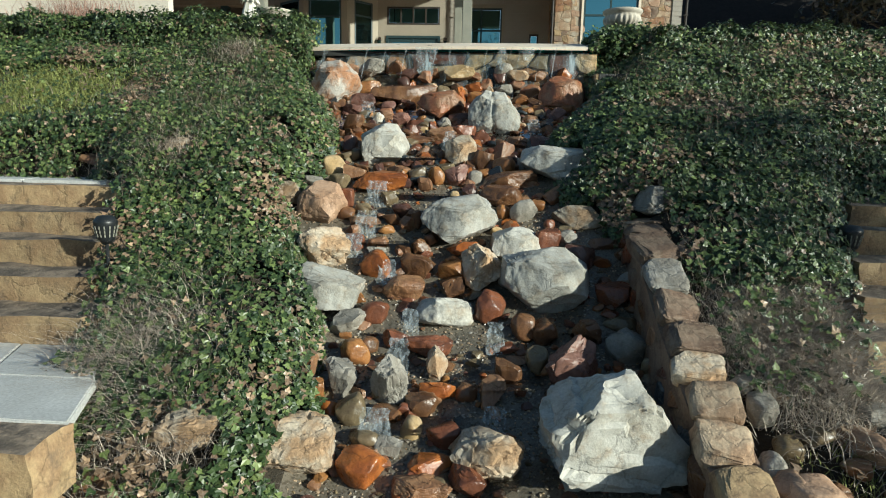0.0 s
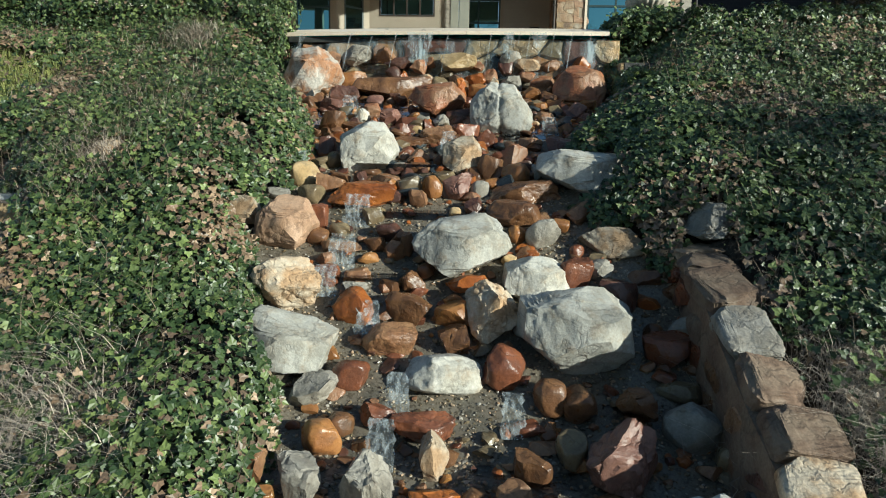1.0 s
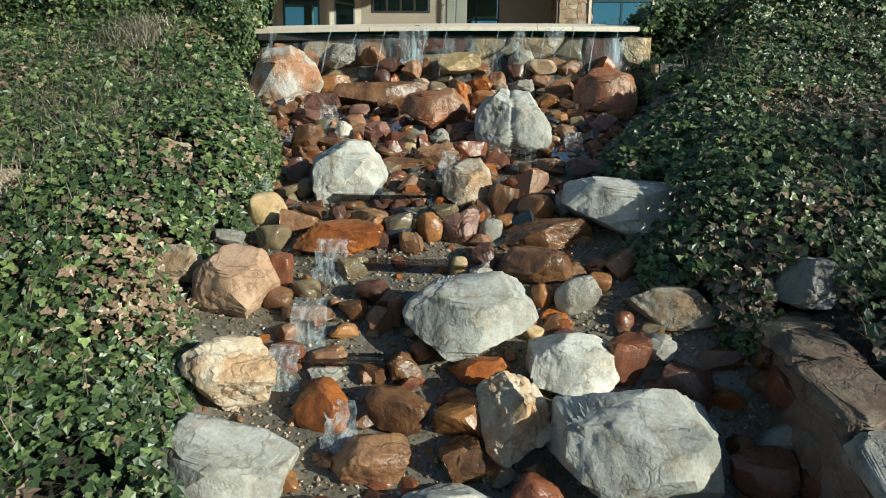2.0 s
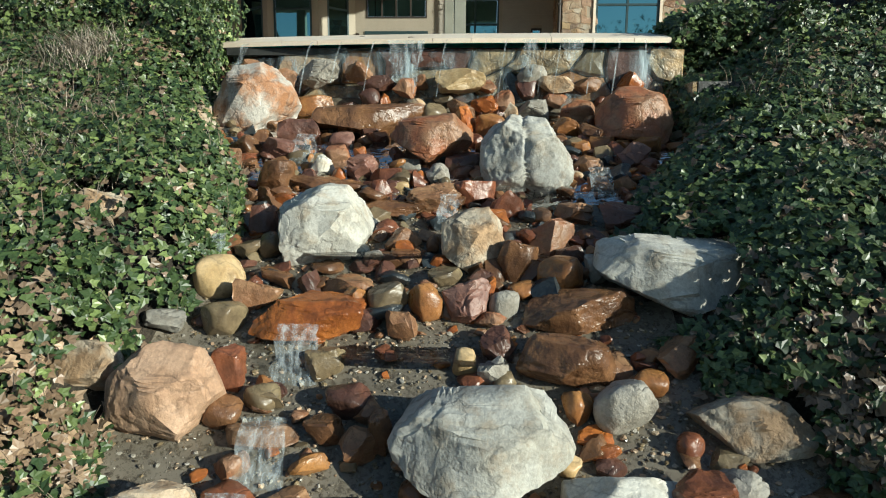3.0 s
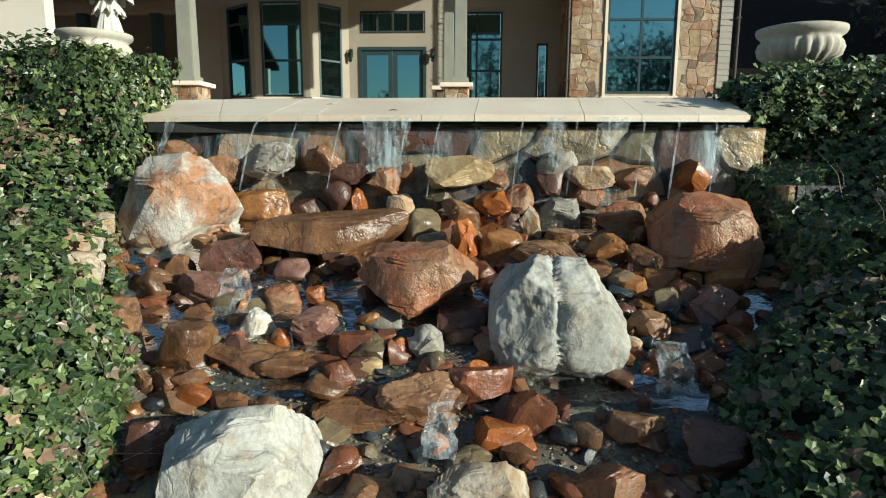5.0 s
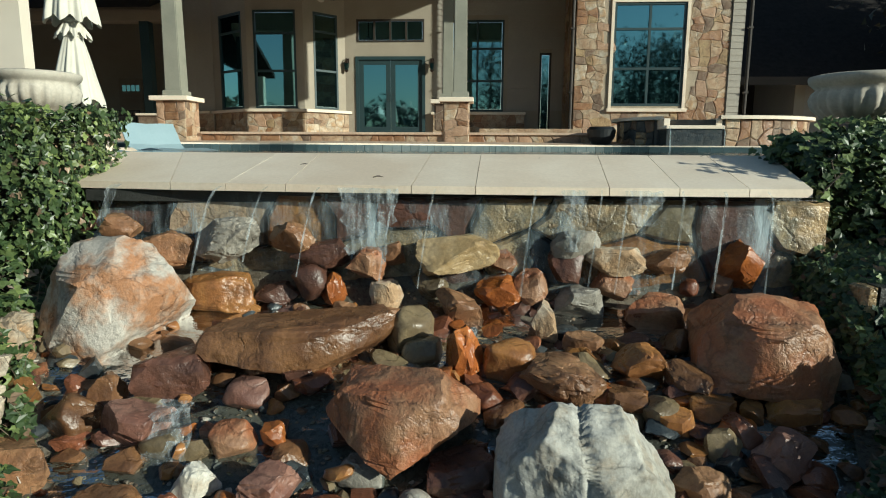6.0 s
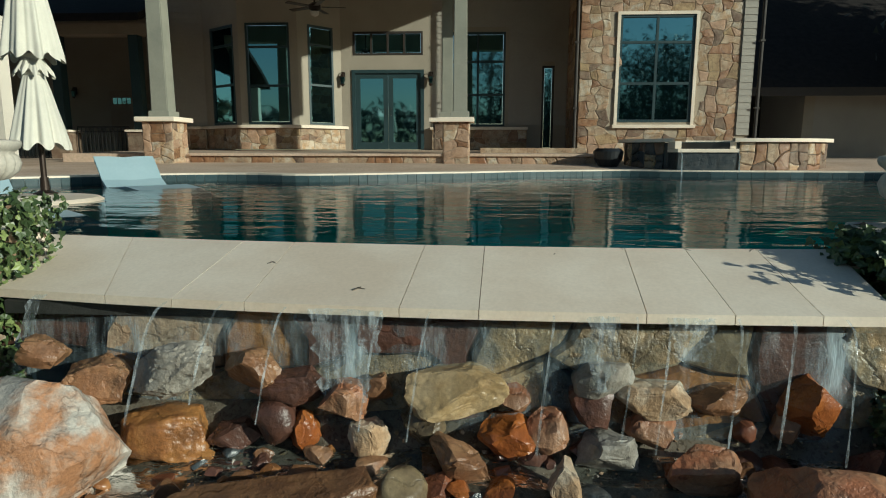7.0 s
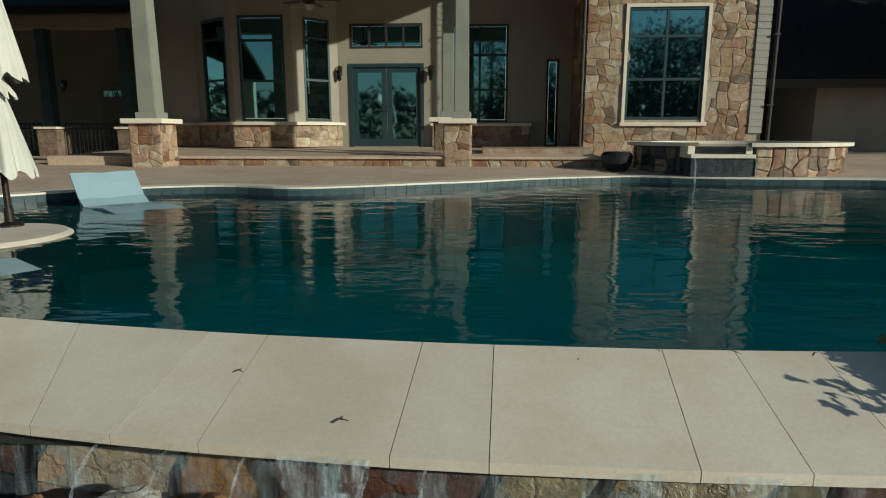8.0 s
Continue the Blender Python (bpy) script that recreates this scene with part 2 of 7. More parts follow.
def water_mat(name, tint, ripple, scale, dist):
    m, nt, bs = nodes_of(name)
    out = nt.nodes["Material Output"]
    clear = nt.nodes.new("ShaderNodeBsdfTransparent")
    clear.inputs["Color"].default_value = (*tint, 1)
    gloss = nt.nodes.new("ShaderNodeBsdfGlossy")
    gloss.inputs["Roughness"].default_value = 0.03
    fres = nt.nodes.new("ShaderNodeFresnel")
    fres.inputs["IOR"].default_value = 1.33
    mx = nt.nodes.new("ShaderNodeMixShader")
    n = tex(nt, "ShaderNodeTexNoise", scale, 3.0, 0.5)
    mp = nt.nodes.new("ShaderNodeMapping")
    co = nt.nodes.new("ShaderNodeTexCoord")
    mp.inputs["Scale"].default_value = (0.45, 1.0, 1.0)
    nt.links.new(co.outputs["Object"], mp.inputs["Vector"])
    nt.links.new(mp.outputs["Vector"], n.inputs["Vector"])
    b = nt.nodes.new("ShaderNodeBump")
    b.inputs["Strength"].default_value, b.inputs["Distance"].default_value = ripple, dist
    nt.links.new(n.outputs["Fac"], b.inputs["Height"])
    nt.links.new(b.outputs["Normal"], gloss.inputs["Normal"])
    nt.links.new(b.outputs["Normal"], fres.inputs["Normal"])
    nt.links.new(fres.outputs["Fac"], mx.inputs["Fac"])
    nt.links.new(clear.outputs[0], mx.inputs[1])
    nt.links.new(gloss.outputs[0], mx.inputs[2])
    nt.links.new(mx.outputs[0], out.inputs["Surface"])
    nt.nodes.remove(bs)
    return m


water_mat("pool_water", (0.38, 0.94, 0.88), 0.7, 3.5, 0.02)
water_mat("dark_water", (0.70, 0.76, 0.78), 0.6, 26.0, 0.012)
water_mat("stream_water", (0.95, 0.96, 0.96), 0.9, 22.0, 0.02)


def foam_mat():
    """Falling water: broken white streaks with clear gaps."""
    m, nt, bs = nodes_of("falling_water")
    out = nt.nodes["Material Output"]
    n = tex(nt, "ShaderNodeTexNoise", 9.0, 6.0, 0.7)
    mp = nt.nodes.new("ShaderNodeMapping")
    co = nt.nodes.new("ShaderNodeTexCoord")
    mp.inputs["Scale"].default_value = (4.0, 4.0, 0.55)
    nt.links.new(co.outputs["Object"], mp.inputs["Vector"])
    nt.links.new(mp.outputs["Vector"], n.inputs["Vector"])
    f = ramp(nt, n.outputs["Fac"], ((0.44, (0.05, 0.05, 0.05)), (0.78, (0.60, 0.60, 0.60))))
    bs.inputs["Base Color"].default_value = (0.80, 0.88, 0.92, 1)
    bs.inputs["Roughness"].default_value = 0.15
    clear = nt.nodes.new("ShaderNodeBsdfTransparent")
    clear.inputs["Color"].default_value = (0.92, 0.95, 0.95, 1)
    mx = nt.nodes.new("ShaderNodeMixShader")
    nt.links.new(f, mx.inputs["Fac"])
    nt.links.new(clear.outputs[0], mx.inputs[1])
    nt.links.new(bs.outputs[0], mx.inputs[2])
    nt.links.new(mx.outputs[0], out.inputs["Surface"])


foam_mat()


def film_mat():
    """Thin water sliding down stone: clear, glossy, with soft pale streaks."""
    m, nt, bs = nodes_of("water_film")
    out = nt.nodes["Material Output"]
    n = tex(nt, "ShaderNodeTexNoise", 7.0, 5.0, 0.65)
    mp = nt.nodes.new("ShaderNodeMapping")
    co = nt.nodes.new("ShaderNodeTexCoord")
    mp.inputs["Scale"].default_value = (1.1, 1.1, 0.26)
    nt.links.new(co.outputs["Object"], mp.inputs["Vector"])
    nt.links.new(mp.outputs["Vector"], n.inputs["Vector"])
    f = ramp(nt, n.outputs["Fac"], ((0.46, (0.03, 0.03, 0.03)), (0.58, (0.20, 0.20, 0.20)), (0.72, (0.62, 0.62, 0.62))))
    bs.inputs["Base Color"].default_value = (0.62, 0.74, 0.80, 1)
    bs.inputs["Roughness"].default_value = 0.12
    bump(nt, bs, n.outputs["Fac"], 0.8, 0.03)
    clear = nt.nodes.new("ShaderNodeBsdfTransparent")
    clear.inputs["Color"].default_value = (0.91, 0.95, 0.97, 1)
    mx = nt.nodes.new("ShaderNodeMixShader")
    nt.links.new(f, mx.inputs["Fac"])
    nt.links.new(clear.outputs[0], mx.inputs[1])
    nt.links.new(bs.outputs[0], mx.inputs[2])
    nt.links.new(mx.outputs[0], out.inputs["Surface"])


film_mat()


# ---- building helpers ----
def mesh_of(name, bm, material, smooth=False):
    me = bpy.data.meshes.new(name)
    bmesh.ops.recalc_face_normals(bm, faces=bm.faces)
    bm.to_mesh(me)
    bm.free()
    if material:
        me.materials.append(MATS[material])
    if smooth:
        me.shade_smooth()
    return me


def part(name, bm, material, parent=None, label="", smooth=False):
    ob = new(name, mesh_of(name, bm, material, smooth))
    if parent is not None:
        ob.parent = parent
    if label:
        tagged(ob, label)
    return ob


def flat_up(name, points, material, z):
    """A level sheet that faces up."""
    me = bpy.data.meshes.new(name)
    area = sum(a[0] * b[1] - b[0] * a[1] for a, b in zip(points, points[1:] + points[:1]))
    pts = points if area > 0 else points[::-1]
    me.from_pydata([(q[0], q[1], z) for q in pts], [], [tuple(range(len(pts)))])
    me.materials.append(MATS[material])
    return new(name, me)


def thing(name, at, label, category, group="", kind="", turn=0.0):
    ob = new(name)
    ob.empty_display_size = 0.1
    ob.matrix_world = pose(*at, 0, 0, turn)
    return tagged(ob, label, category, group, kind)


def box(bm, x0, x1, y0, y1, z0, z1, bevel=0.0):
    vs = [bm.verts.new((x, y, z)) for z in (z0, z1) for x, y in ((x0, y0), (x1, y0), (x1, y1), (x0, y1))]
    fs = [bm.faces.new([vs[i] for i in q]) for q in ((3, 2, 1, 0), (4, 5, 6, 7), (0, 1, 5, 4), (1, 2, 6, 5), (2, 3, 7, 6), (3, 0, 4, 7))]
    if bevel:
        es = {e for f in fs for e in f.edges}
        bmesh.ops.bevel(bm, geom=list(es), offset=bevel, segments=2, affect="EDGES", profile=0.6)
    return bm


def boxed(x0, x1, y0, y1, z0, z1, bevel=0.0):
    return box(bmesh.new(), x0, x1, y0, y1, z0, z1, bevel)


def lathe(profile, n=40, flute=0.0, lobes=0):
    """A turned form from (radius, height) pairs; lobes ripple the radius where flute is given per pair."""
    bm = bmesh.new()
    rings = []
    for row in profile:
        r, z = row[0], row[1]
        f = row[2] if len(row) > 2 else 0.0
        ring = []
        for i in range(n):
            a = 2 * math.pi * i / n
            rr = r * (1 + f * (abs(math.sin(a * lobes / 2)) - 0.6)) if lobes else r
            ring.append(bm.verts.new((rr * math.cos(a), rr * math.sin(a), z)))
        rings.append(ring)
    for a, b in zip(rings, rings[1:]):
        for i in range(n):
            bm.faces.new((a[i], a[(i + 1) % n], b[(i + 1) % n], b[i]))
    bm.faces.new(rings[0][::-1])
    bm.faces.new(rings[-1])
    return bm


def tube(bm, points, radii, n=8):
    rings = []
    for i, p in enumerate(points):
        p = Vector(p)
        d = Vector(points[min(i + 1, len(points) - 1)]) - Vector(points[max(i - 1, 0)])
        q = d.to_track_quat("Z", "Y")
        rings.append([bm.verts.new(p + q @ Vector((radii[i] * math.cos(2 * math.pi * k / n), radii[i] * math.sin(2 * math.pi * k / n), 0))) for k in range(n)])
    for a, b in zip(rings, rings[1:]):
        for k in range(n):
            bm.faces.new((a[k], a[(k + 1) % n], b[(k + 1) % n], b[k]))
    bm.faces.new(rings[0][::-1])
    bm.faces.new(rings[-1])
    return bm


def prism(outline, z0, z1, bevel=0.0):
    bm = bmesh.new()
    lo = [bm.verts.new((x, y, z0)) for x, y in outline]
    hi = [bm.verts.new((x, y, z1)) for x, y in outline]
    n = len(outline)
    bm.faces.new(lo[::-1])
    top = bm.faces.new(hi)
    for i in range(n):
        bm.faces.new((lo[i], lo[(i + 1) % n], hi[(i + 1) % n], hi[i]))
    if bevel:
        bmesh.ops.bevel(bm, geom=list(top.edges), offset=bevel, segments=2, affect="EDGES")
    return bm


# ---- ground: cascade bed, planted banks, terrace and surroundings in one sheet ----
WATER, DECK, PORCH, LIP = 3.50, 3.60, 3.95, 3.36
DECK_RISE, PORCH_FRONT = 0.11, 3.865       # the deck climbs a little towards the house; front edge of the porch floor
BED_Y = (-60, -8, 0.5, 2.0, 2.6, 3.2, 3.7, 4.0, 4.4, 5.0, 5.6, 6.2, 6.8, 7.3, 7.8, 7.9, 8.4)
BED_Z = (-3.0, -1.0, -0.35, 0.0, 0.17, 0.42, 0.62, 0.74, 0.97, 1.42, 1.76, 2.03, 2.33, 2.60, 2.77, 2.92, 2.95)


def bed(y):
    return float(np.interp(y, BED_Y, BED_Z))


def smooth01(a, b, v):
    t = min(1.0, max(0.0, (v - a) / (b - a)))
    return t * t * (3 - 2 * t)


def left_edge(y):
    return float(np.interp(y, (2.0, 2.7, 3.1, 3.6, 4.0, 4.9, 5.7, 6.2, 6.6, 7.2, 7.7), (-0.40, -0.32, -0.25, -0.38, -0.48, -0.95, -0.88, -0.90, -1.02, -1.45, -1.68)))


def right_edge(y):
    return float(np.interp(y, (2.0, 4.7, 4.9, 5.1, 5.3, 6.1, 6.7, 7.0, 7.6, 7.9), (1.85, 1.85, 1.62, 1.42, 1.20, 1.10, 1.40, 1.75, 1.98, 2.02)))


def bank(y):
    """How far the planted bank stands above the bed."""
    return float(np.interp(y, (0.5, 2.2, 3.0, 4.0, 5.2, 6.4, 7.2, 7.8), (0.1, 0.22, 0.32, 0.36, 0.36, 0.34, 0.36, 0.48)))


def ground_z(x, y):
    b = bed(min(y, 8.4))
    lo, hi = left_edge(y), right_edge(y)
    side = max(smooth01(lo + 0.05, lo - 0.50, x) if x < lo + 0.05 else 0.0, smooth01(hi - 0.05, hi + (0.35 if y < 4.8 else 0.95), x) if x > hi - 0.05 else 0.0)
    z = b + side * bank(y)
    # stepped garden paths run beside both banks
    if y < 6.0:
        path = max(smooth01(-1.75, -2.15, x + 0.42 * (y - 3.4) * (y > 3.3)), smooth01(2.75, 3.15, x - 0.3 * (y - 3.4) * (y > 3.3)))
        path *= 1 - smooth01(5.2, 6.0, y)
        z -= path * (bank(y) + 0.18)
    if y < 2.6:
        z -= 0.25 * smooth01(2.6, 1.6, y) * side
    rise = smooth01(7.9, 8.7, y)
    inside = abs(x) < 1.62 + 0.4 * (x > 0)
    if inside and y < 8.5:
        rise = 0.0
    z = z * (1 - rise) + 3.40 * rise
    if y > 8.40 and -7.2 < x < 8.9 and y < 17.0:
        z = 1.6
    z += 0.035 * noise.noise((x * 1.7, y * 1.7, 0)) * (1 if y < 8 else 0)
    return z


def spaced(lo, hi, step, far):
    vals = list(np.arange(lo, hi + 1e-6, step))
    d, v = step, hi
    while v < far:
        d *= 1.35
        v += d
        vals.append(v)
    d, v = step, lo
    while v > -far:
        d *= 1.35
        v -= d
        vals.insert(0, v)
    return vals


def build_ground():
    xs, ys = spaced(-6.0, 6.0, 0.10, 900), spaced(0.5, 9.0, 0.10, 900)
    verts = [(x, y, ground_z(x, y)) for y in ys for x in xs]
    nx = len(xs)
    faces = [(j * nx + i, j * nx + i + 1, (j + 1) * nx + i + 1, (j + 1) * nx + i) for j in range(len(ys) - 1) for i in range(nx - 1)]
    me = bpy.data.meshes.new("ground")
    me.from_pydata(verts, [], faces)
    for m in ("soil", "gravel", "lawn"):
        me.materials.append(MATS[m])
    for p in me.polygons:
        c = p.center
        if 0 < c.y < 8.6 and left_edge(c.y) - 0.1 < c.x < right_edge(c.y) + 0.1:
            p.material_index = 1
        elif c.y > 8.6 or abs(c.x) > 6 or c.y < -1:
            p.material_index = 2
    me.shade_smooth()
    tagged(new("ground", me), "planted slope with a dark gravel cascade bed", "ground", kind="structure")


build_ground()


# ---- spillway: stone-faced weir wall with a sloping limestone ledge on top ----
def lip_y(x):
    return 7.76 + 0.035 * (x - 0.9) ** 2 * (1.0 if x < 0.9 else 0.4)


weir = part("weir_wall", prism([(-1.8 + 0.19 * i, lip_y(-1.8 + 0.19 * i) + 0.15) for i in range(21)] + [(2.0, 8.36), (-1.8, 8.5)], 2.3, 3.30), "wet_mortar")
tagged(weir, "low weir wall faced with dark wet stones", "wall", kind="structure")
ledge = thing("spill_ledge", (0, 0, 0), "sloping ledge of pale limestone slabs with thin joints", "ledge", kind="structure")
JOINTS = (-1.76, -1.18, -0.88, -0.57, 0.045, 0.345, 0.955, 1.27, 1.58, 1.86)
FAR_JOINTS = (-2.02, -1.42, -0.81, -0.55, 0.09, 0.37, 1.01, 1.28, 1.60, 1.95)
for i in range(len(JOINTS) - 1):
    bm = bmesh.new()
    g = 0.0016
    a0, a1, b0, b1 = JOINTS[i] + g, JOINTS[i + 1] - g, FAR_JOINTS[i] + g, FAR_JOINTS[i + 1] - g
    fy0, fy1 = 8.38 + 0.03 * (b0 - 1) ** 2, 8.38 + 0.03 * (b1 - 1) ** 2
    top = [(a0, lip_y(a0), LIP), (a1, lip_y(a1), LIP), (b1, fy1, WATER + 0.004), (b0, fy0, WATER + 0.004)]
    hi = [bm.verts.new(p) for p in top]
    lo = [bm.verts.new((p[0], p[1], p[2] - 0.037)) for p in top]
    bm.faces.new(hi)
    bm.faces.new(lo[::-1])
    for k in range(4):
        bm.faces.new((lo[k], lo[(k + 1) % 4], hi[(k + 1) % 4], hi[k]))
    part("slab", bm, "limestone", ledge)
grout = bmesh.new()
for i in range(12):
    a, b = -1.74 + 3.58 * i / 12, -1.74 + 3.58 * (i + 1) / 12
    c, d = -2.00 + 3.93 * i / 12, -2.00 + 3.93 * (i + 1) / 12
    grout.faces.new([grout.verts.new(q) for q in ((a, lip_y(a) + 0.004, LIP - 0.005), (b, lip_y(b) + 0.004, LIP - 0.005), (d, 8.38 + 0.03 * (d - 1) ** 2, WATER - 0.002), (c, 8.38 + 0.03 * (c - 1) ** 2, WATER - 0.002))])
part("grout", grout, "brown", ledge, "thin dark joint filler")
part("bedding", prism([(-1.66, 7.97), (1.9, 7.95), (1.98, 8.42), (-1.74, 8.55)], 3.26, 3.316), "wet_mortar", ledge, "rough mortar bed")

side_wall = thing("wall_cascade_side", (1.94, 7.93, 0), "dark wet stone return wall beside the upper cascade", "wall", kind="structure", turn=-90)
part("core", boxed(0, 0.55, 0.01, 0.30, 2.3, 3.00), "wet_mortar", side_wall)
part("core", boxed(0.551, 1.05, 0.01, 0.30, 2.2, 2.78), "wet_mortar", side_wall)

# ---- pool ----
FAR_POOL = ((-5.9, 12.2), (-5.1, 12.85), (-4.5, 13.5), (-3.6, 13.95), (-3.0, 14.0), (-2.2, 13.75), (-1.5, 13.96), (-0.47, 14.57), (0.32, 15.0), (1.18, 15.6),
            (2.1, 16.2), (2.8, 16.42), (3.4, 16.25), (4.2, 16.08), (5.05, 16.02), (5.9, 16.02), (6.8, 15.8), (7.7, 14.8), (8.4, 12.9), (8.4, 10.8), (7.4, 9.3), (5.2, 8.6), (3.2, 8.46), (2.0, 8.43))
NEAR_POOL = ((1.95, 8.40), (1.28, 8.375), (0.37, 8.385), (-0.55, 8.44), (-1.42, 8.575), (-1.74, 8.62), (-2.0, 8.66), (-2.04, 8.47), (-2.4, 8.42), (-3.6, 8.6), (-4.8, 9.2), (-6.0, 10.2), (-6.3, 11.4))


def catmull(pts, n):
    out = []
    for i in range(len(pts) - 1):
        p0, p1, p2, p3 = (Vector(pts[max(0, min(len(pts) - 1, k))]) for k in (i - 1, i, i + 1, i + 2))
        for s in range(n):
            t = s / n
            out.append(0.5 * ((2 * p1) + (p2 - p0) * t + (2 * p0 - 5 * p1 + 4 * p2 - p3) * t * t + (3 * p1 - p0 - 3 * p2 + p3) * t ** 3))
    out.append(Vector(pts[-1]))
    return out


far_line = catmull([(x, y + 0.22 * max(0.0, min(1.0, (y - 13.0) / 0.8)) * (1 if x < 1.5 else 0.0)) for x, y in FAR_POOL], 4)
rim = far_line + [Vector(p) for p in NEAR_POOL]          # runs round the pool


def strip(loop_a, za, loop_b, zb, closed=False):
    bm = bmesh.new()
    a = [bm.verts.new((p.x, p.y, za)) for p in loop_a]
    b = [bm.verts.new((p.x, p.y, zb)) for p in loop_b]
    n = len(a)
    for i in range(n if closed else n - 1):
        j = (i + 1) % n
        bm.faces.new((a[i], a[j], b[j], b[i]))
    return bm


def pushed(loop, d, centre=(0.4, 11.6)):
    c = Vector(centre)
    out = []
    for i, p in enumerate(loop):
        t = (loop[min(i + 1, len(loop) - 1)] - loop[max(i - 1, 0)]).normalized()
        nrm = Vector((-t.y, t.x))
        if nrm.dot(p - c) < 0:
            nrm = -nrm
        out.append(p + nrm * d)
    return out


bm = strip(rim, WATER - 0.07, rim, 2.55, True)
bm.faces.new([v for v in bm.verts if abs(v.co.z - 2.55) < 1e-4])
tagged(part("pool_basin", bm, "pool_plaster"), "deep teal plastered swimming pool basin", "pool", kind="structure")
tagged(flat_up("water", [(p.x, p.y) for p in rim], "pool_water", WATER), "still teal pool water with fine ripples", "water", kind="structure")
coping = thing("coping", (0, 0, 0), "pale stone coping with dark waterline tiles along the pool", "coping", kind="structure")
outer = pushed(far_line, 0.30)
part("edge", strip(far_line, DECK + 0.012, outer, DECK + 0.012), "limestone", coping)
part("face", strip(far_line, DECK + 0.012, pushed(far_line, 0.001), DECK - 0.04), "limestone", coping)
# deck: from the coping out to the house and beyond
bm = strip(pushed(far_line, 0.29), DECK, [Vector((p.x * 2.2 if abs(p.x) > 5 else p.x * 1.9, 18.6 if p.y > 11.5 else min(p.y - 0.15, 8.42))) for p in far_line], DECK)
for v in bm.verts:
    if v.co.y > 18.5:
        v.co.z += DECK_RISE
deck = tagged(part("deck", bm, "deck_concrete"), "broad warm tan concrete pool deck", "terrace", kind="structure")
part("field", boxed(-30, 30, 18.56, 40, DECK - 0.3, DECK + DECK_RISE - 0.004), "deck_concrete", deck)
part("side", boxed(-30, -5.6, 9.4, 18.2, DECK - 0.3, DECK - 0.010), "deck_concrete", deck)
part("side", boxed(8.7, 30, 9.0, 18.2, DECK - 0.3, DECK - 0.010), "lawn", deck, "grass beside the deck")

# side walls that hold the pool at both ends of the spillway
tagged(part("pool_curb", box(bmesh.new(), -4.4, -1.79, 8.08, 8.46, 2.6, 3.56, 0.015), "limestone"), "raised pale limestone curb beside the spillway", "curb", kind="structure")
tagged(part("pool_curb", box(bmesh.new(), 2.62, 9.4, 8.12, 8.40, 2.6, 3.58, 0.015), "limestone"), "raised pale limestone curb under ivy", "curb", kind="structure")
tagged(part("pool_step", box(bmesh.new(), -3.3, -2.06, 8.48, 8.95, 2.1, 3.44, 0.01), "lounger_plastic"), "pale blue-grey step just under the water", "step", kind="structure")


# ---- house ----
def wall_with_holes(x0, x1, z0, z1, holes, thick):
    """A wall in its own plane, x along and z up, with openings cut through; its face is at y = 0."""
    xs = sorted({x0, x1, *[h[0] for h in holes], *[h[1] for h in holes]})
    zs = sorted({z0, z1, *[h[2] for h in holes], *[h[3] for h in holes]})
    bm = bmesh.new()
    for i in range(len(xs) - 1):
        for j in range(len(zs) - 1):
            cx, cz = (xs[i] + xs[i + 1]) / 2, (zs[j] + zs[j + 1]) / 2
            if any(h[0] < cx < h[1] and h[2] < cz < h[3] for h in holes):
                continue
            box(bm, xs[i], xs[i + 1], 0, thick, zs[j], zs[j + 1])
    return bm


def laps(parent, x0, x1, z0, z1, holes, mat="siding", rise=0.15):
    """Lap boards, each a shallow wedge, cut short at the openings."""
    bm = bmesh.new()
    z = z0
    while z < z1 - 0.02:
        top = min(z + rise, z1)
        cuts = [(x0, x1)]
        for h in holes:
            if h[2] < top - 0.03 and h[3] > z + 0.03:
                cuts = [(a, b) for c0, c1 in cuts for a, b in ((c0, min(c1, h[0])), (max(c0, h[1]), c1)) if b - a > 0.03]
        for a, b in cuts:
            v = [bm.verts.new(p) for p in ((a, -0.018, z), (b, -0.018, z), (b, -0.004, top), (a, -0.004, top), (a, 0.0, z), (b, 0.0, z))]
            bm.faces.new(v[:4])
            bm.faces.new((v[0], v[4], v[5], v[1]))
        z = top
    return part("siding_boards", bm, mat, parent)


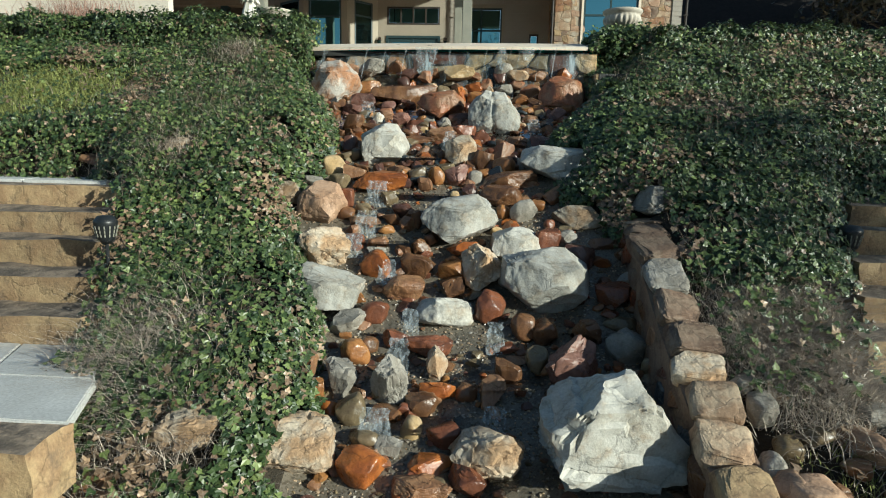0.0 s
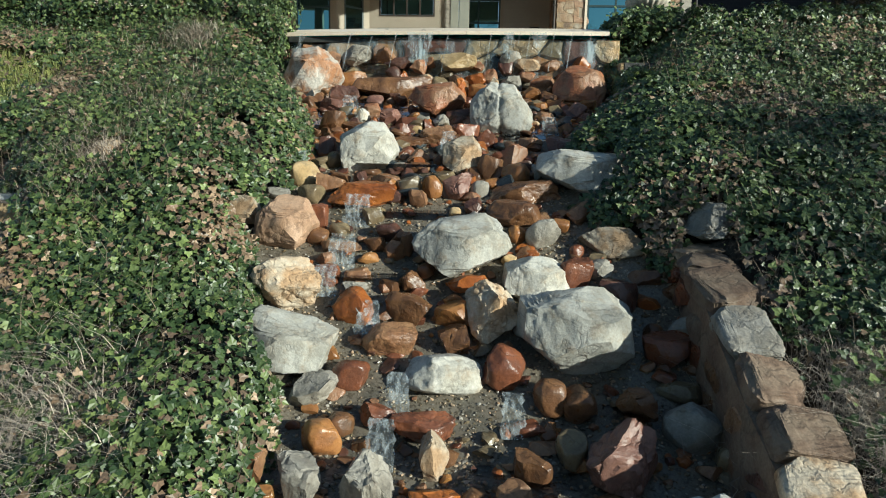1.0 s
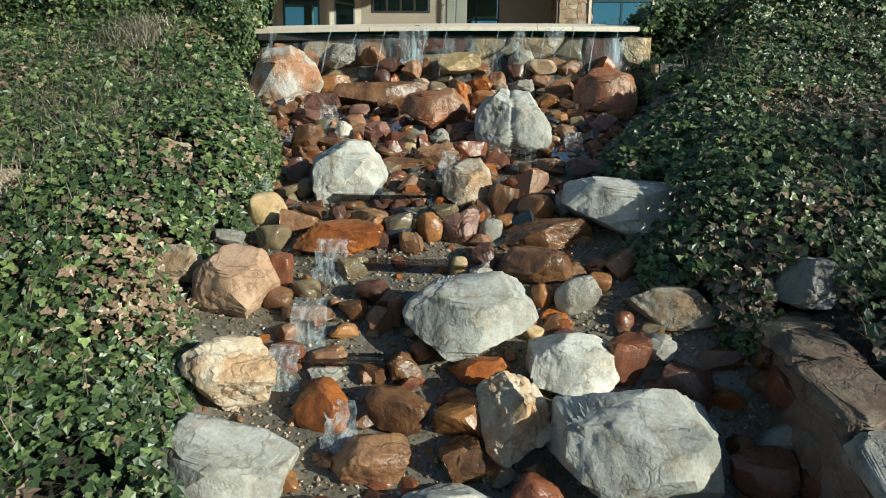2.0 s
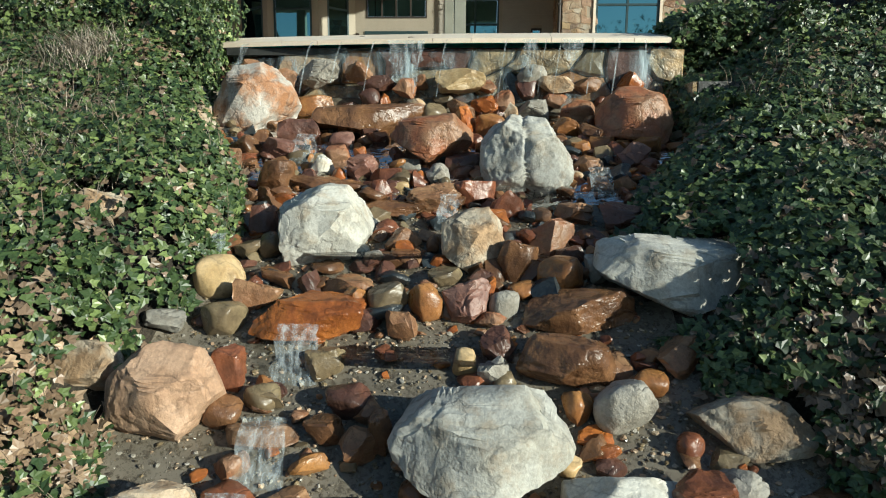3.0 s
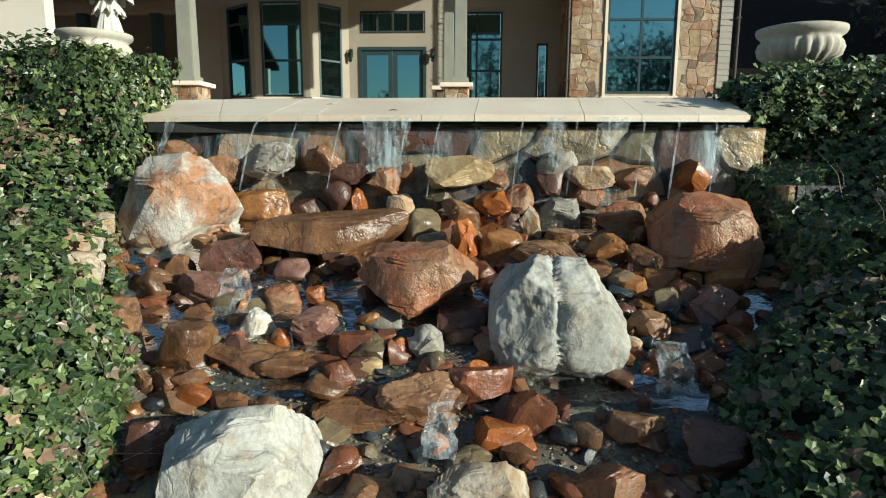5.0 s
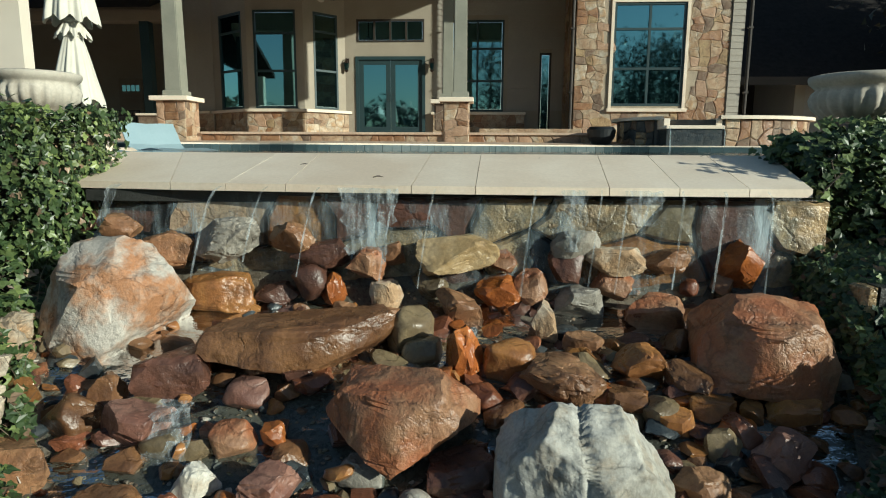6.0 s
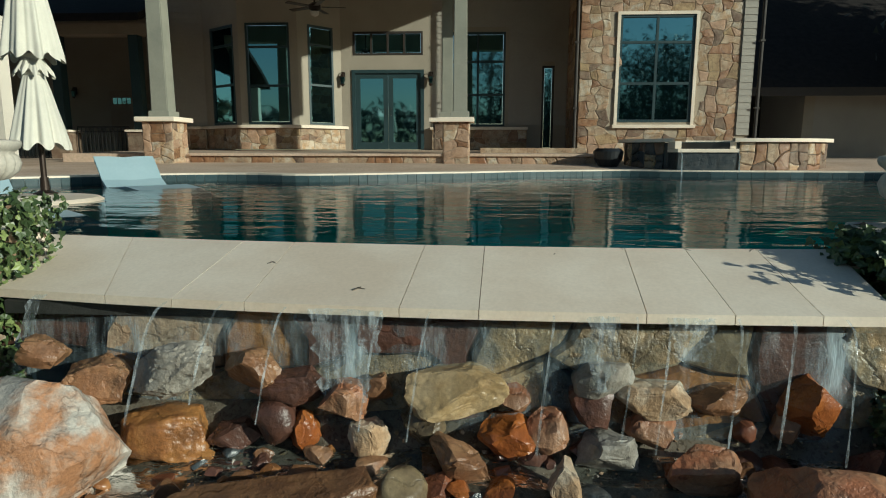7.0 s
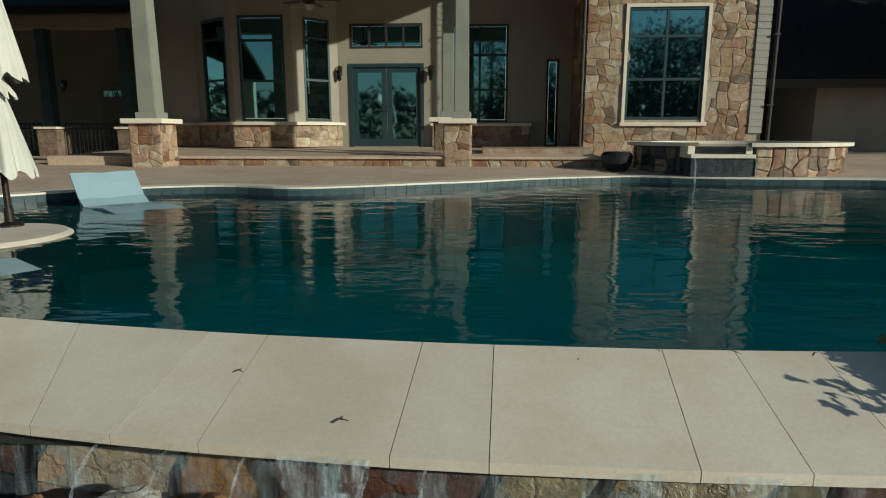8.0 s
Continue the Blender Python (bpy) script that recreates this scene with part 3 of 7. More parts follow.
def window_unit(parent, x0, x1, z0, z1, cols=1, rows=(1.0,), frame="teal_frame", trim=None, name="window", depth=0.07):
    """A framed window in a wall's own plane; rows are shares of the height from the bottom."""
    w = new(name)
    w.parent = parent
    w.matrix_local = pose(x0, 0.0, z0)
    W, Hh, f = x1 - x0, z1 - z0, 0.055
    bm = bmesh.new()
    box(bm, 0, W, -0.01, depth, 0, f)
    box(bm, 0, W, -0.01, depth, Hh - f, Hh)
    box(bm, 0, f, -0.01, depth, f, Hh - f)
    box(bm, W - f, W, -0.01, depth, f, Hh - f)
    part("frame", bm, frame, w)
    gx, gz = W - 2 * f, Hh - 2 * f
    z = f
    for k, share in enumerate(rows):
        top = z + gz * share
        for c in range(cols):
            a, b = f + gx * c / cols, f + gx * (c + 1) / cols
            part("pane", boxed(a + 0.012, b - 0.012, 0.030, 0.036, z + 0.012, top - 0.012), "pane_glass", w)
            if c:
                part("mullion", boxed(a - 0.028, a + 0.028, 0.0, 0.05, z, top), frame, w)
        if k:
            part("rail", boxed(f, W - f, -0.002, 0.052, z - 0.028, z + 0.028), frame, w)
        z = top
    if trim:
        bm = bmesh.new()
        box(bm, -0.07, 0, -0.045, 0.02, -0.06, Hh + 0.07)
        box(bm, W, W + 0.07, -0.045, 0.02, -0.06, Hh + 0.07)
        box(bm, 0, W, -0.045, 0.02, Hh, Hh + 0.07)
        part("trim", bm, trim, w)
        part("sill", boxed(-0.11, W + 0.11, -0.09, 0.02, -0.14, -0.06, 0.01), "limestone", w)
    return w


def plane_thing(name, at, turn, label, category, parent=None, kind=""):
    ob = thing(name, at, label, category, kind=kind, turn=turn)
    return ob


BACK, WING = 22.43, 20.56
TOP = 9.0
# porch back wall with the double doors, the transom and the wide window
door_hole = (-3.13, -1.17, PORCH, 6.07)
transom_hole = (-3.09, -1.20, 6.45, 7.06)
wide_hole = (-0.45, 1.0, 4.58, 7.02)
side_hole = (1.98, 2.30, PORCH, 6.15)
holes = [door_hole, transom_hole, wide_hole, side_hole]
wall_back = plane_thing("wall_back", (0, BACK, 0), 0, "cream lap-sided porch wall with teal-framed openings", "wall", kind="structure")
part("wall", wall_with_holes(-3.45, 2.65, 3.3, TOP, holes, 0.2), "stucco", wall_back)
laps(wall_back, -0.95, 2.65, 4.60, TOP, [(wide_hole[0] - 0.1, wide_hole[1] + 0.1, wide_hole[2] - 0.1, 7.15), side_hole])
door = new("door_1")
door.matrix_world = pose(-3.13, BACK, PORCH)
tagged(door, "teal-framed glazed double doors, closed", "door", kind="structure")
bm = bmesh.new()
box(bm, 0, 0.09, -0.03, 0.12, 0, 2.12)
box(bm, 1.87, 1.96, -0.03, 0.12, 0, 2.12)
box(bm, 0.09, 1.87, -0.03, 0.12, 2.03, 2.12)
part("door_frame", bm, "teal_frame", door)
for a in (0.09, 0.985):
    leaf = new("door_leaf")
    leaf.parent = door
    leaf.matrix_local = pose(a, 0.02, 0)
    bm = bmesh.new()
    box(bm, 0.0, 0.13, 0, 0.05, 0.01, 2.03)
    box(bm, 0.76, 0.885, 0, 0.05, 0.01, 2.03)
    box(bm, 0.13, 0.76, 0, 0.05, 0.01, 0.20)
    box(bm, 0.13, 0.76, 0, 0.05, 1.90, 2.03)
    part("stile", bm, "teal_frame", leaf)
    part("pane", boxed(0.12, 0.77, 0.02, 0.028, 0.19, 1.91), "pane_glass", leaf)
    hx = 0.80 if a < 0.5 else 0.05
    part("door_handle", tube(bmesh.new(), [(hx + 0.02, -0.005, 0.92), (hx + 0.02, -0.05, 0.92), (hx + 0.02, -0.05, 1.10), (hx + 0.02, -0.005, 1.10)], [0.012] * 4), "bronze", leaf)
window_unit(wall_back, *transom_hole, cols=4, rows=(1.0,), frame="dark_trim", name="window_1", depth=0.08)
window_unit(wall_back, *wide_hole, cols=2, rows=(0.33, 0.37, 0.30), name="window_2")
window_unit(wall_back, *side_hole, cols=1, rows=(1.0,), frame="dark_trim", name="window_3")

# bay with three tall windows on a stone base
BAY = ((-7.2, BACK), (-5.85, 21.45), (-4.32, 21.45), (-3.42, BACK))
bay_win = ((0.36, 1.44), (0.19, 1.33), (0.31, 1.08))
for k in range(3):
    (ax, ay), (bx, by) = BAY[k], BAY[k + 1]
    ang = math.degrees(math.atan2(by - ay, bx - ax))
    length = math.hypot(bx - ax, by - ay)
    w0, w1 = bay_win[k]
    seg = plane_thing("wall_bay", (ax, ay, 0), ang, "cream bay wall with a tall teal-framed window", "wall", kind="structure")
    part("wall", wall_with_holes(0, length, 4.5, TOP, [(w0, w1, 4.60, 7.12)], 0.18), "stucco", seg)
    window_unit(seg, w0, w1, 4.60, 7.12, cols=1, rows=(0.40, 0.42, 0.18) if k != 1 else (0.38, 0.40, 0.22), name="window_4")
stone_base = thing("bay_base", (0, 0, 0), "low bay base of tan fieldstone with a stone cap", "stone base", kind="structure")
part("core", prism([(-7.26, BACK), (-5.88, 21.40), (-4.30, 21.40), (-3.35, BACK)], PORCH, 4.5), "mortar", stone_base)
part("cap", prism([(-7.38, BACK - 0.02), (-5.93, 21.29), (-4.25, 21.29), (-3.24, BACK - 0.02)], 4.5, 4.575, 0.01), "limestone", stone_base)
# porch wall beyond the bay
wall_left = plane_thing("wall_porch_end", (-8.2, BACK, 0), 0, "cream lap-sided wall in porch shade", "wall", kind="structure")
part("wall", wall_with_holes(0, 1.0, 3.3, TOP, [], 0.2), "stucco", wall_left)
laps(wall_left, 0, 1.0, 4.6, TOP, [])
base_left = thing("wall_base", (0, 0, 0), "low fieldstone wall base with a stone cap", "stone base", kind="structure")
part("core", boxed(-8.2, -7.2, BACK - 0.14, BACK, PORCH, 4.5), "mortar", base_left)
part("cap", boxed(-8.2, -7.3, BACK - 0.20, BACK, 4.5, 4.57, 0.01), "limestone", base_left)
base_right = thing("wall_base", (0, 0, 0), "low fieldstone wall base with a stone cap", "stone base", kind="structure")
part("core", boxed(-0.95, 1.6, BACK - 0.14, BACK - 0.002, PORCH, 4.48), "mortar", base_right)
part("cap", boxed(-1.0, 1.62, BACK - 0.20, BACK - 0.002, 4.48, 4.55, 0.01), "limestone", base_right)

# stone wing
wing = plane_thing("wall_wing", (0, WING, 0), 0, "wing wall of tan and brown fieldstone with a large window", "wall", kind="structure")
wing_hole = (3.57, 5.28, 4.60, 7.03)
part("wall", wall_with_holes(2.65, 6.63, 3.3, 9.2, [wing_hole], 0.25), "mortar", wing)
part("corner_boards", boxed(6.33, 6.64, -0.03, 0.0, 4.3, 9.2), "siding", wing, "pale lap siding strip")
laps(wing, 6.34, 6.63, 4.3, 9.2, [], "siding").matrix_local = pose(0, -0.032, 0)
window_unit(wing, *wing_hole, cols=2, rows=(0.36, 0.40, 0.24), trim="limestone", name="window_5")
wing_side = plane_thing("wall_wing_side", (2.65, BACK, 0), -90, "shaded fieldstone side wall of the wing", "wall", kind="structure")
part("wall", wall_with_holes(0, BACK - WING, 3.3, TOP, [], 0.2), "mortar", wing_side)
tagged(part("wall_wing_return", boxed(6.38, 6.63, WING + 0.26, 34, 3.3, 9.2), "siding"), "shaded return wall of the wing", "wall", kind="structure")
for x, z0 in ((2.58, 3.75), (6.76, 3.72)):
    ds = thing("downspout", (x, WING - 0.07, 0), "dark brown metal downspout on the wall corner", "downspout", group="downspouts")
    part("pipe", tube(bmesh.new(), [(0, -0.05, z0 - 0.05), (0, 0, z0 + 0.08), (0, 0, 8.8)], [0.04] * 3, 10), "dark_trim", ds)
    for z in (4.9, 6.4, 7.9):
        part("strap", boxed(-0.055, 0.055, -0.05, 0.06, z, z + 0.04), "dark_trim", ds)

# porch floor, its stone risers, ceiling and eave
porch = thing("porch_floor", (0, 0, 0), "raised porch floor of tan concrete with stone risers", "porch", kind="structure")
bm = boxed(-8.2, 2.6, 17.75, BACK, DECK - 0.2, PORCH - 0.01)
for v in bm.verts:
    if v.co.z > PORCH - 0.1 and v.co.y < 18:
        v.co.z = PORCH_FRONT - 0.004
part("floor", bm, "deck_concrete", porch)
part("nosing", boxed(-5.5, 2.62, 17.67, 17.98, PORCH_FRONT - 0.045, PORCH_FRONT + 0.006, 0.008), "deck_concrete", porch)
part("riser", boxed(-5.5, 2.62, 17.74, 17.752, DECK, PORCH_FRONT - 0.045), "mortar", porch)
part("side_step", boxed(0.35, 2.62, 18.9, 20.5, PORCH_FRONT, PORCH + 0.04, 0.01), "field", porch, "second low stone step beside the pier")
tagged(part("ceiling", boxed(-8.4, 2.6, 17.2, BACK, 8.75, 8.9), "ceiling_wood"), "painted porch ceiling", "ceiling", kind="structure")
tagged(part("eave_beam", boxed(-8.4, 2.6, 17.3, 17.75, 7.30, 8.75), "column_paint"), "wide painted beam over the porch columns", "beam", kind="structure")
bm = bmesh.new()
v = [bm.verts.new(p) for p in ((-9.0, 16.9, 8.92), (2.6, 16.9, 8.92), (2.6, 26, 12.5), (-9.0, 26, 12.5))]
bm.faces.new(v)
v2 = [bm.verts.new((p.co.x, p.co.y, p.co.z + 0.18)) for p in v]
bm.faces.new(v2[::-1])
for i in range(4):
    bm.faces.new((v[i], v[(i + 1) % 4], v2[(i + 1) % 4], v2[i]))
tagged(part("roof", bm, "shingle"), "dark shingled house roof", "roof", kind="structure")


# columns on stone piers
def column(x, y, w, z0):
    c = thing("porch_column", (x, y, 0), "tapered grey-green painted porch column on a stone pier", "column", group="porch columns")
    h = w / 2
    bm = bmesh.new()
    lo = [bm.verts.new((sx * h, sy * h, z0 + 0.10)) for sx, sy in ((-1, -1), (1, -1), (1, 1), (-1, 1))]
    hi = [bm.verts.new((sx * h * 0.86, sy * h * 0.86, 7.31)) for sx, sy in ((-1, -1), (1, -1), (1, 1), (-1, 1))]
    bm.faces.new(lo[::-1])
    bm.faces.new(hi)
    for i in range(4):
        bm.faces.new((lo[i], lo[(i + 1) % 4], hi[(i + 1) % 4], hi[i]))
    bmesh.ops.bevel(bm, geom=[e for e in bm.edges if abs(e.verts[0].co.z - e.verts[1].co.z) > 1], offset=0.015, segments=2, affect="EDGES")
    part("shaft", bm, "column_paint", c)
    part("plinth", boxed(-h - 0.04, h + 0.04, -h - 0.04, h + 0.04, z0, z0 + 0.12, 0.012), "column_paint", c)
    return c


def pier(x, y, w, z0, z1, label="square stone pier of tan fieldstone with a limestone cap"):
    p = thing("stone_pier", (x, y, 0), label, "pier", group="porch piers")
    h = w / 2
    part("core", boxed(-h + 0.03, h - 0.03, -h + 0.03, h - 0.03, z0, z1 - 0.09), "mortar", p)
    part("cap", boxed(-h - 0.07, h + 0.07, -h - 0.07, h + 0.07, z1 - 0.09, z1, 0.012), "limestone", p)
    return p


pier_left = pier(-5.92, 17.6, 0.66, DECK, 4.57)
column(-5.92, 17.6, 0.34, 4.57)
pier_right = pier(-0.12, 17.9, 0.56, DECK, 4.57)
column(-0.05, 17.9, 0.28, 4.57)
pier_small = pier(-0.47, 19.0, 0.40, PORCH, 4.62, "narrow stone pier of tan fieldstone beside the larger pier")
column(-0.36, 19.0, 0.24, 4.62)


# wall lanterns beside the doors
def lantern(x, y, z):
    l = thing("wall_lantern", (x, y, z), "small dark bronze wall lantern with glass sides", "lantern", group="wall lanterns")
    part("back_plate", boxed(-0.05, 0.05, -0.02, 0.0, -0.08, 0.16), "bronze", l)
    part("arm", tube(bmesh.new(), [(0, -0.01, 0.10), (0, -0.08, 0.16), (0, -0.13, 0.14)], [0.012] * 3), "bronze", l)
    bm = lathe([(0.055, -0.16), (0.075, 0.02)], 4)
    ob = part("glass", bm, "pane_glass", l)
    ob.matrix_local = pose(0, -0.13, 0, 0, 0, 45)
    ob = part("hood", lathe([(0.095, 0.02), (0.03, 0.10), (0.012, 0.15)], 6), "bronze", l)
    ob.matrix_local = pose(0, -0.13, 0)
    ob = part("base", lathe([(0.02, -0.22), (0.06, -0.17), (0.06, -0.155)], 6), "bronze", l)
    ob.matrix_local = pose(0, -0.13, 0)


lantern(-3.36, BACK - 0.0, 5.85)
lantern(-0.98, BACK - 0.0, 5.85)
lantern(-13.3, 26.0, 5.85)

# ceiling fan
fan = thing("ceiling_fan", (-3.3, 19.4, 7.0), "bronze ceiling fan with five blades hanging in the porch", "ceiling fan")
part("rod", tube(bmesh.new(), [(0, 0, 0.1), (0, 0, 1.76)], [0.02, 0.02]), "bronze", fan)
part("motor", lathe([(0.05, -0.06), (0.13, -0.02), (0.14, 0.06), (0.05, 0.12)], 20), "bronze", fan)
part("lamp_bowl", lathe([(0.02, -0.17), (0.08, -0.14), (0.10, -0.07)], 18), "cast_stone", fan, "pale glass bowl")
for k in range(5):
    ob = part("blade", boxed(0.16, 0.68, -0.065, 0.065, 0.0, 0.012, 0.004), "bronze", fan)
    ob.matrix_local = pose(0, 0, 0.02, 8, 0, 72 * k + 10)

# left wing: recessed wall behind a second porch
tagged(part("wall_left_recess", boxed(-24, -8.0, 26.0, 26.2, 3.3, 9.0), "stucco"), "shaded cream wall under the far porch", "wall", kind="structure")
tagged(part("wall_left_side", boxed(-8.2, -8.0, BACK + 0.21, 26.0, 3.3, 9.0), "stucco"), "shaded side wall between the porches", "wall", kind="structure")
tagged(part("wall_left_wing", boxed(-16, -7.5, 15.4, 15.65, 3.3, 6.1), "white_wall"), "sunlit white stucco wall of the far wing", "wall", kind="structure")
tagged(part("left_beam", boxed(-24, -8.0, 21.6, 22.0, 6.90, 7.18), "ceiling_wood"), "tan wooden beam under the far porch roof", "beam", kind="structure")
bm = boxed(-16.5, -7.3, 14.9, 19, 6.1, 6.25)
for v in bm.verts:
    v.co.z += (v.co.y - 14.9) * 0.5
tagged(part("left_wing_roof", bm, "shingle"), "dark shingled roof over the white wing", "roof", kind="structure")
bm = boxed(-26, -8.3, 21.2, 30, 7.16, 7.35)
for v in bm.verts:
    v.co.z += (v.co.y - 21.2) * 0.42
tagged(part("left_roof", bm, "shingle"), "dark shingled roof of the far wing", "roof", kind="structure")
side_door = thing("side_door", (-12.1, 25.98, PORCH - 0.1), "brown panelled side door with four small panes, closed", "door")
panel = part("panel", boxed(0, 0.85, -0.05, 0, 0, 2.03, 0.01), "ceiling_wood", side_door)
for k in range(4):
    part("pane", boxed(0.12 + 0.16 * k, 0.25 + 0.16 * k, -0.056, -0.05, 1.60, 1.80), "pane_glass", panel)
for x in (-13.1, -10.9, -8.75):
    c = thing("far_column", (x, 21.8, 0), "square porch post on a low pier, porch shade put into its dark colour", "column", group="far porch posts")
    # darker than the other columns: the porch shade is put into the shaft colour
    part("shaft", boxed(-0.13, 0.13, -0.13, 0.13, 4.45, 6.91, 0.012), "teal_frame", c)
    part("base", boxed(-0.26, 0.26, -0.26, 0.26, DECK, 4.40), "field_dark", c, "stone base")
    part("cap", boxed(-0.31, 0.31, -0.31, 0.31, 4.40, 4.46, 0.01), "limestone", c)
for x0, x1 in ((-15.0, -13.4), (-12.8, -11.2), (-10.55, -9.1)):
    f = thing("iron_railing", (x0, 21.8, DECK), "black wrought iron railing between porch posts", "railing", group="porch railings")
    L = x1 - x0
    part("top_rail", boxed(0, L, -0.02, 0.02, 0.92, 0.96), "iron", f)
    part("mid_rail", boxed(0, L, -0.015, 0.015, 0.80, 0.83), "iron", f)
    part("low_rail", boxed(0, L, -0.015, 0.015, 0.10, 0.13), "iron", f)
    n = int(L / 0.11)
    for k in range(n + 1):
        part("bar", boxed(L * k / n - 0.009, L * k / n + 0.009, -0.009, 0.009, 0.0, 0.92), "iron", f)

# right: garage range with a low dark roof
garage = thing("garage", (9.2, 27.0, 3.3), "low tan garage range under a deep dark roof", "garage")
part("wall", boxed(1.9, 14, 0, 0.25, 0, 2.45), "siding", garage)
# near-black panel stands in for the deep shade under the passage roof
part("passage_wall", boxed(0, 1.9, 3.2, 3.4, 0, 4.6), "dark_trim", garage, "near-black back of the covered passage, its deep shade put into the colour")
part("end_wall", boxed(1.9, 2.15, 0.25, 3.2, 0, 3.4), "siding", garage)
part("corner_post", boxed(1.86, 2.2, -0.06, 0.0, 0, 2.45), "stucco", garage)
bm = boxed(-0.6, 15, -0.9, 9, 2.45, 2.62)
for v in bm.verts:
    v.co.z += (v.co.y + 0.9) * 0.75
roof = part("roof", bm, "shingle", garage)
part("fascia", boxed(-0.6, 15, -0.94, -0.9, 2.36, 2.62), "dark_trim", roof)
gable = thing("far_house", (17.5, 34, 3.3), "far house with a red-brown gable roof and pale rakes", "house")
part("wall", boxed(0, 9, 0, 8, 0, 5.0), "siding", gable)
bm = bmesh.new()
pts = ((-0.6, 5.0), (4.5, 9.4), (9.6, 5.0))
a = [bm.verts.new((x, -0.5, z)) for x, z in pts]
b = [bm.verts.new((x, 8.5, z)) for x, z in pts]
bm.faces.new(a)
bm.faces.new(b[::-1])
for i in range(3):
    bm.faces.new((a[i], a[(i + 1) % 3], b[(i + 1) % 3], b[i]))
roof = part("roof", bm, "roof_red", gable)
bm = bmesh.new()
tube(bm, [(-0.6, -0.55, 5.0), (4.5, -0.55, 9.4), (9.6, -0.55, 5.0)], [0.12] * 3, 4)
part("rake", bm, "white_wall", roof)

# spa: raised round stone tub with a spillway
SPA = pose(4.97, 17.75, 0) @ Matrix.Diagonal((1.14, 0.9, 1, 1))
spa = thing("spa", (0, 0, 0), "raised round stone-clad spa with a limestone rim and spillway", "spa")
spa.matrix_world = SPA
R = 1.62
part("core", lathe([(R - 0.05, 2.6), (R - 0.05, 4.08)], 64), "wet_mortar", spa)
bm = bmesh.new()
N = 72
skip = [i for i in range(N) if 227 <= 360 * i / N <= 258]
for i in range(N):
    if i in skip:
        continue
    a0, a1 = 2 * math.pi * i / N, 2 * math.pi * (i + 1) / N
    q = []
    for r, z in ((R + 0.06, 4.09), (R + 0.06, 4.15), (R - 0.30, 4.15), (R - 0.30, 4.09)):
        q.append([bm.verts.new((r * math.cos(a), r * math.sin(a), z)) for a in (a0, a1)])
    for k in range(4):
        bm.faces.new((q[k][0], q[k][1], q[(k + 1) % 4][1], q[(k + 1) % 4][0]))
part("rim", bm, "limestone", spa)
shelf = part("spill_shelf", boxed(-1.14, -0.25, -1.74, -1.10, 3.91, 3.97, 0.01), "limestone", spa)
part("spill_face", boxed(-1.12, -0.27, -1.70, -1.10, 2.7, 3.91), "slate", spa, "dark blue-grey tiled spill face")
for x in (-1.14, -0.33):
    part("spill_cheek", boxed(x, x + 0.10, -1.55, -1.10, 3.97, 4.10, 0.01), "limestone", shelf)
part("spill_back", boxed(-1.04, -0.33, -1.22, -1.12, 3.97, 4.09), "pool_tile", spa, "dark blue tile behind the spill shelf")
bm = lathe([(R - 0.3, 4.075), (R - 0.3, 4.085)], 48)
part("spa_water", bm, "pool_water", spa)
for x in (-1.10, -0.28):
    w = thing("spa_trickle", (4.97 + 1.14 * x, 16.10, 0), "thin bright thread of water falling from the spa", "water", group="spa trickles", kind="stuff")
    part("thread", tube(bmesh.new(), [(0, 0.06, 3.94), (0, -0.03, 3.86), (0, -0.06, WATER)], [0.012, 0.011, 0.016], 6), "falling_water", w)
pot = thing("dark_planter", (2.75, 17.3, DECK + 0.02), "round planter with a rough shrub beside the spa, near-black for the spa's shadow", "planter")
# near-black pot: the shadow of the spa is put into its colour
part("pot", lathe([(0.16, 0), (0.26, 0.16), (0.28, 0.30), (0.22, 0.36)], 24), "lamp_black", pot)

# urns on plinths at both ends of the spillway
URN = [(0.13, 0.0), (0.15, 0.03), (0.10, 0.06), (0.12, 0.085), (0.20, 0.10, 0.10), (0.255, 0.145, 0.13), (0.27, 0.19, 0.13), (0.262, 0.225, 0.08), (0.245, 0.245), (0.262, 0.26), (0.283, 0.275), (0.292, 0.295), (0.288, 0.312), (0.262, 0.318), (0.245, 0.29), (0.20, 0.27)]
for x, y, top, h, low in ((-2.47, 8.80, 3.69, 0.24, 2.9), (2.37, 8.36, 3.617, 0.23, 2.4)):
    plinth = thing("urn_plinth", (x, y, low), "square grey concrete plinth half covered by ivy", "plinth", group="urn plinths")
    part("block", boxed(-h, h, -h, h, 0, top - low - 0.07, 0.02), "cast_stone", plinth)
    part("cap", boxed(-h - 0.03, h + 0.03, -h - 0.03, h + 0.03, top - low - 0.07, top - low - 0.01, 0.012), "cast_stone", plinth)
    urn = thing("urn", (x, y, top - 0.01), "shallow cast stone urn with a fluted bowl and rolled rim", "urn", group="urns at the spillway")
    part("bowl", lathe([(q[0] * 0.88, *q[1:]) for q in URN], 96, lobes=22), "cast_stone", urn, smooth=True)

# closed umbrella standing on a round ledge in the pool
ledge_round = part("round_ledge", lathe([(0.61, 0), (0.65, 0.02), (0.65, 1.505), (0.61, 1.53)], 48), "limestone")
ledge_round.matrix_world = pose(-3.63, 10.62, 2.0)
tagged(ledge_round, "round pale stone ledge standing in the pool", "ledge", kind="structure")
umb = thing("umbrella", (-3.70, 11.05, 3.53), "closed off-white canvas umbrella on a bronze pole, tied twice", "umbrella")
pole = part("pole", tube(bmesh.new(), [(0, 0, 0), (0.0, 0, 2.5)], [0.026, 0.024], 12), "bronze", umb)
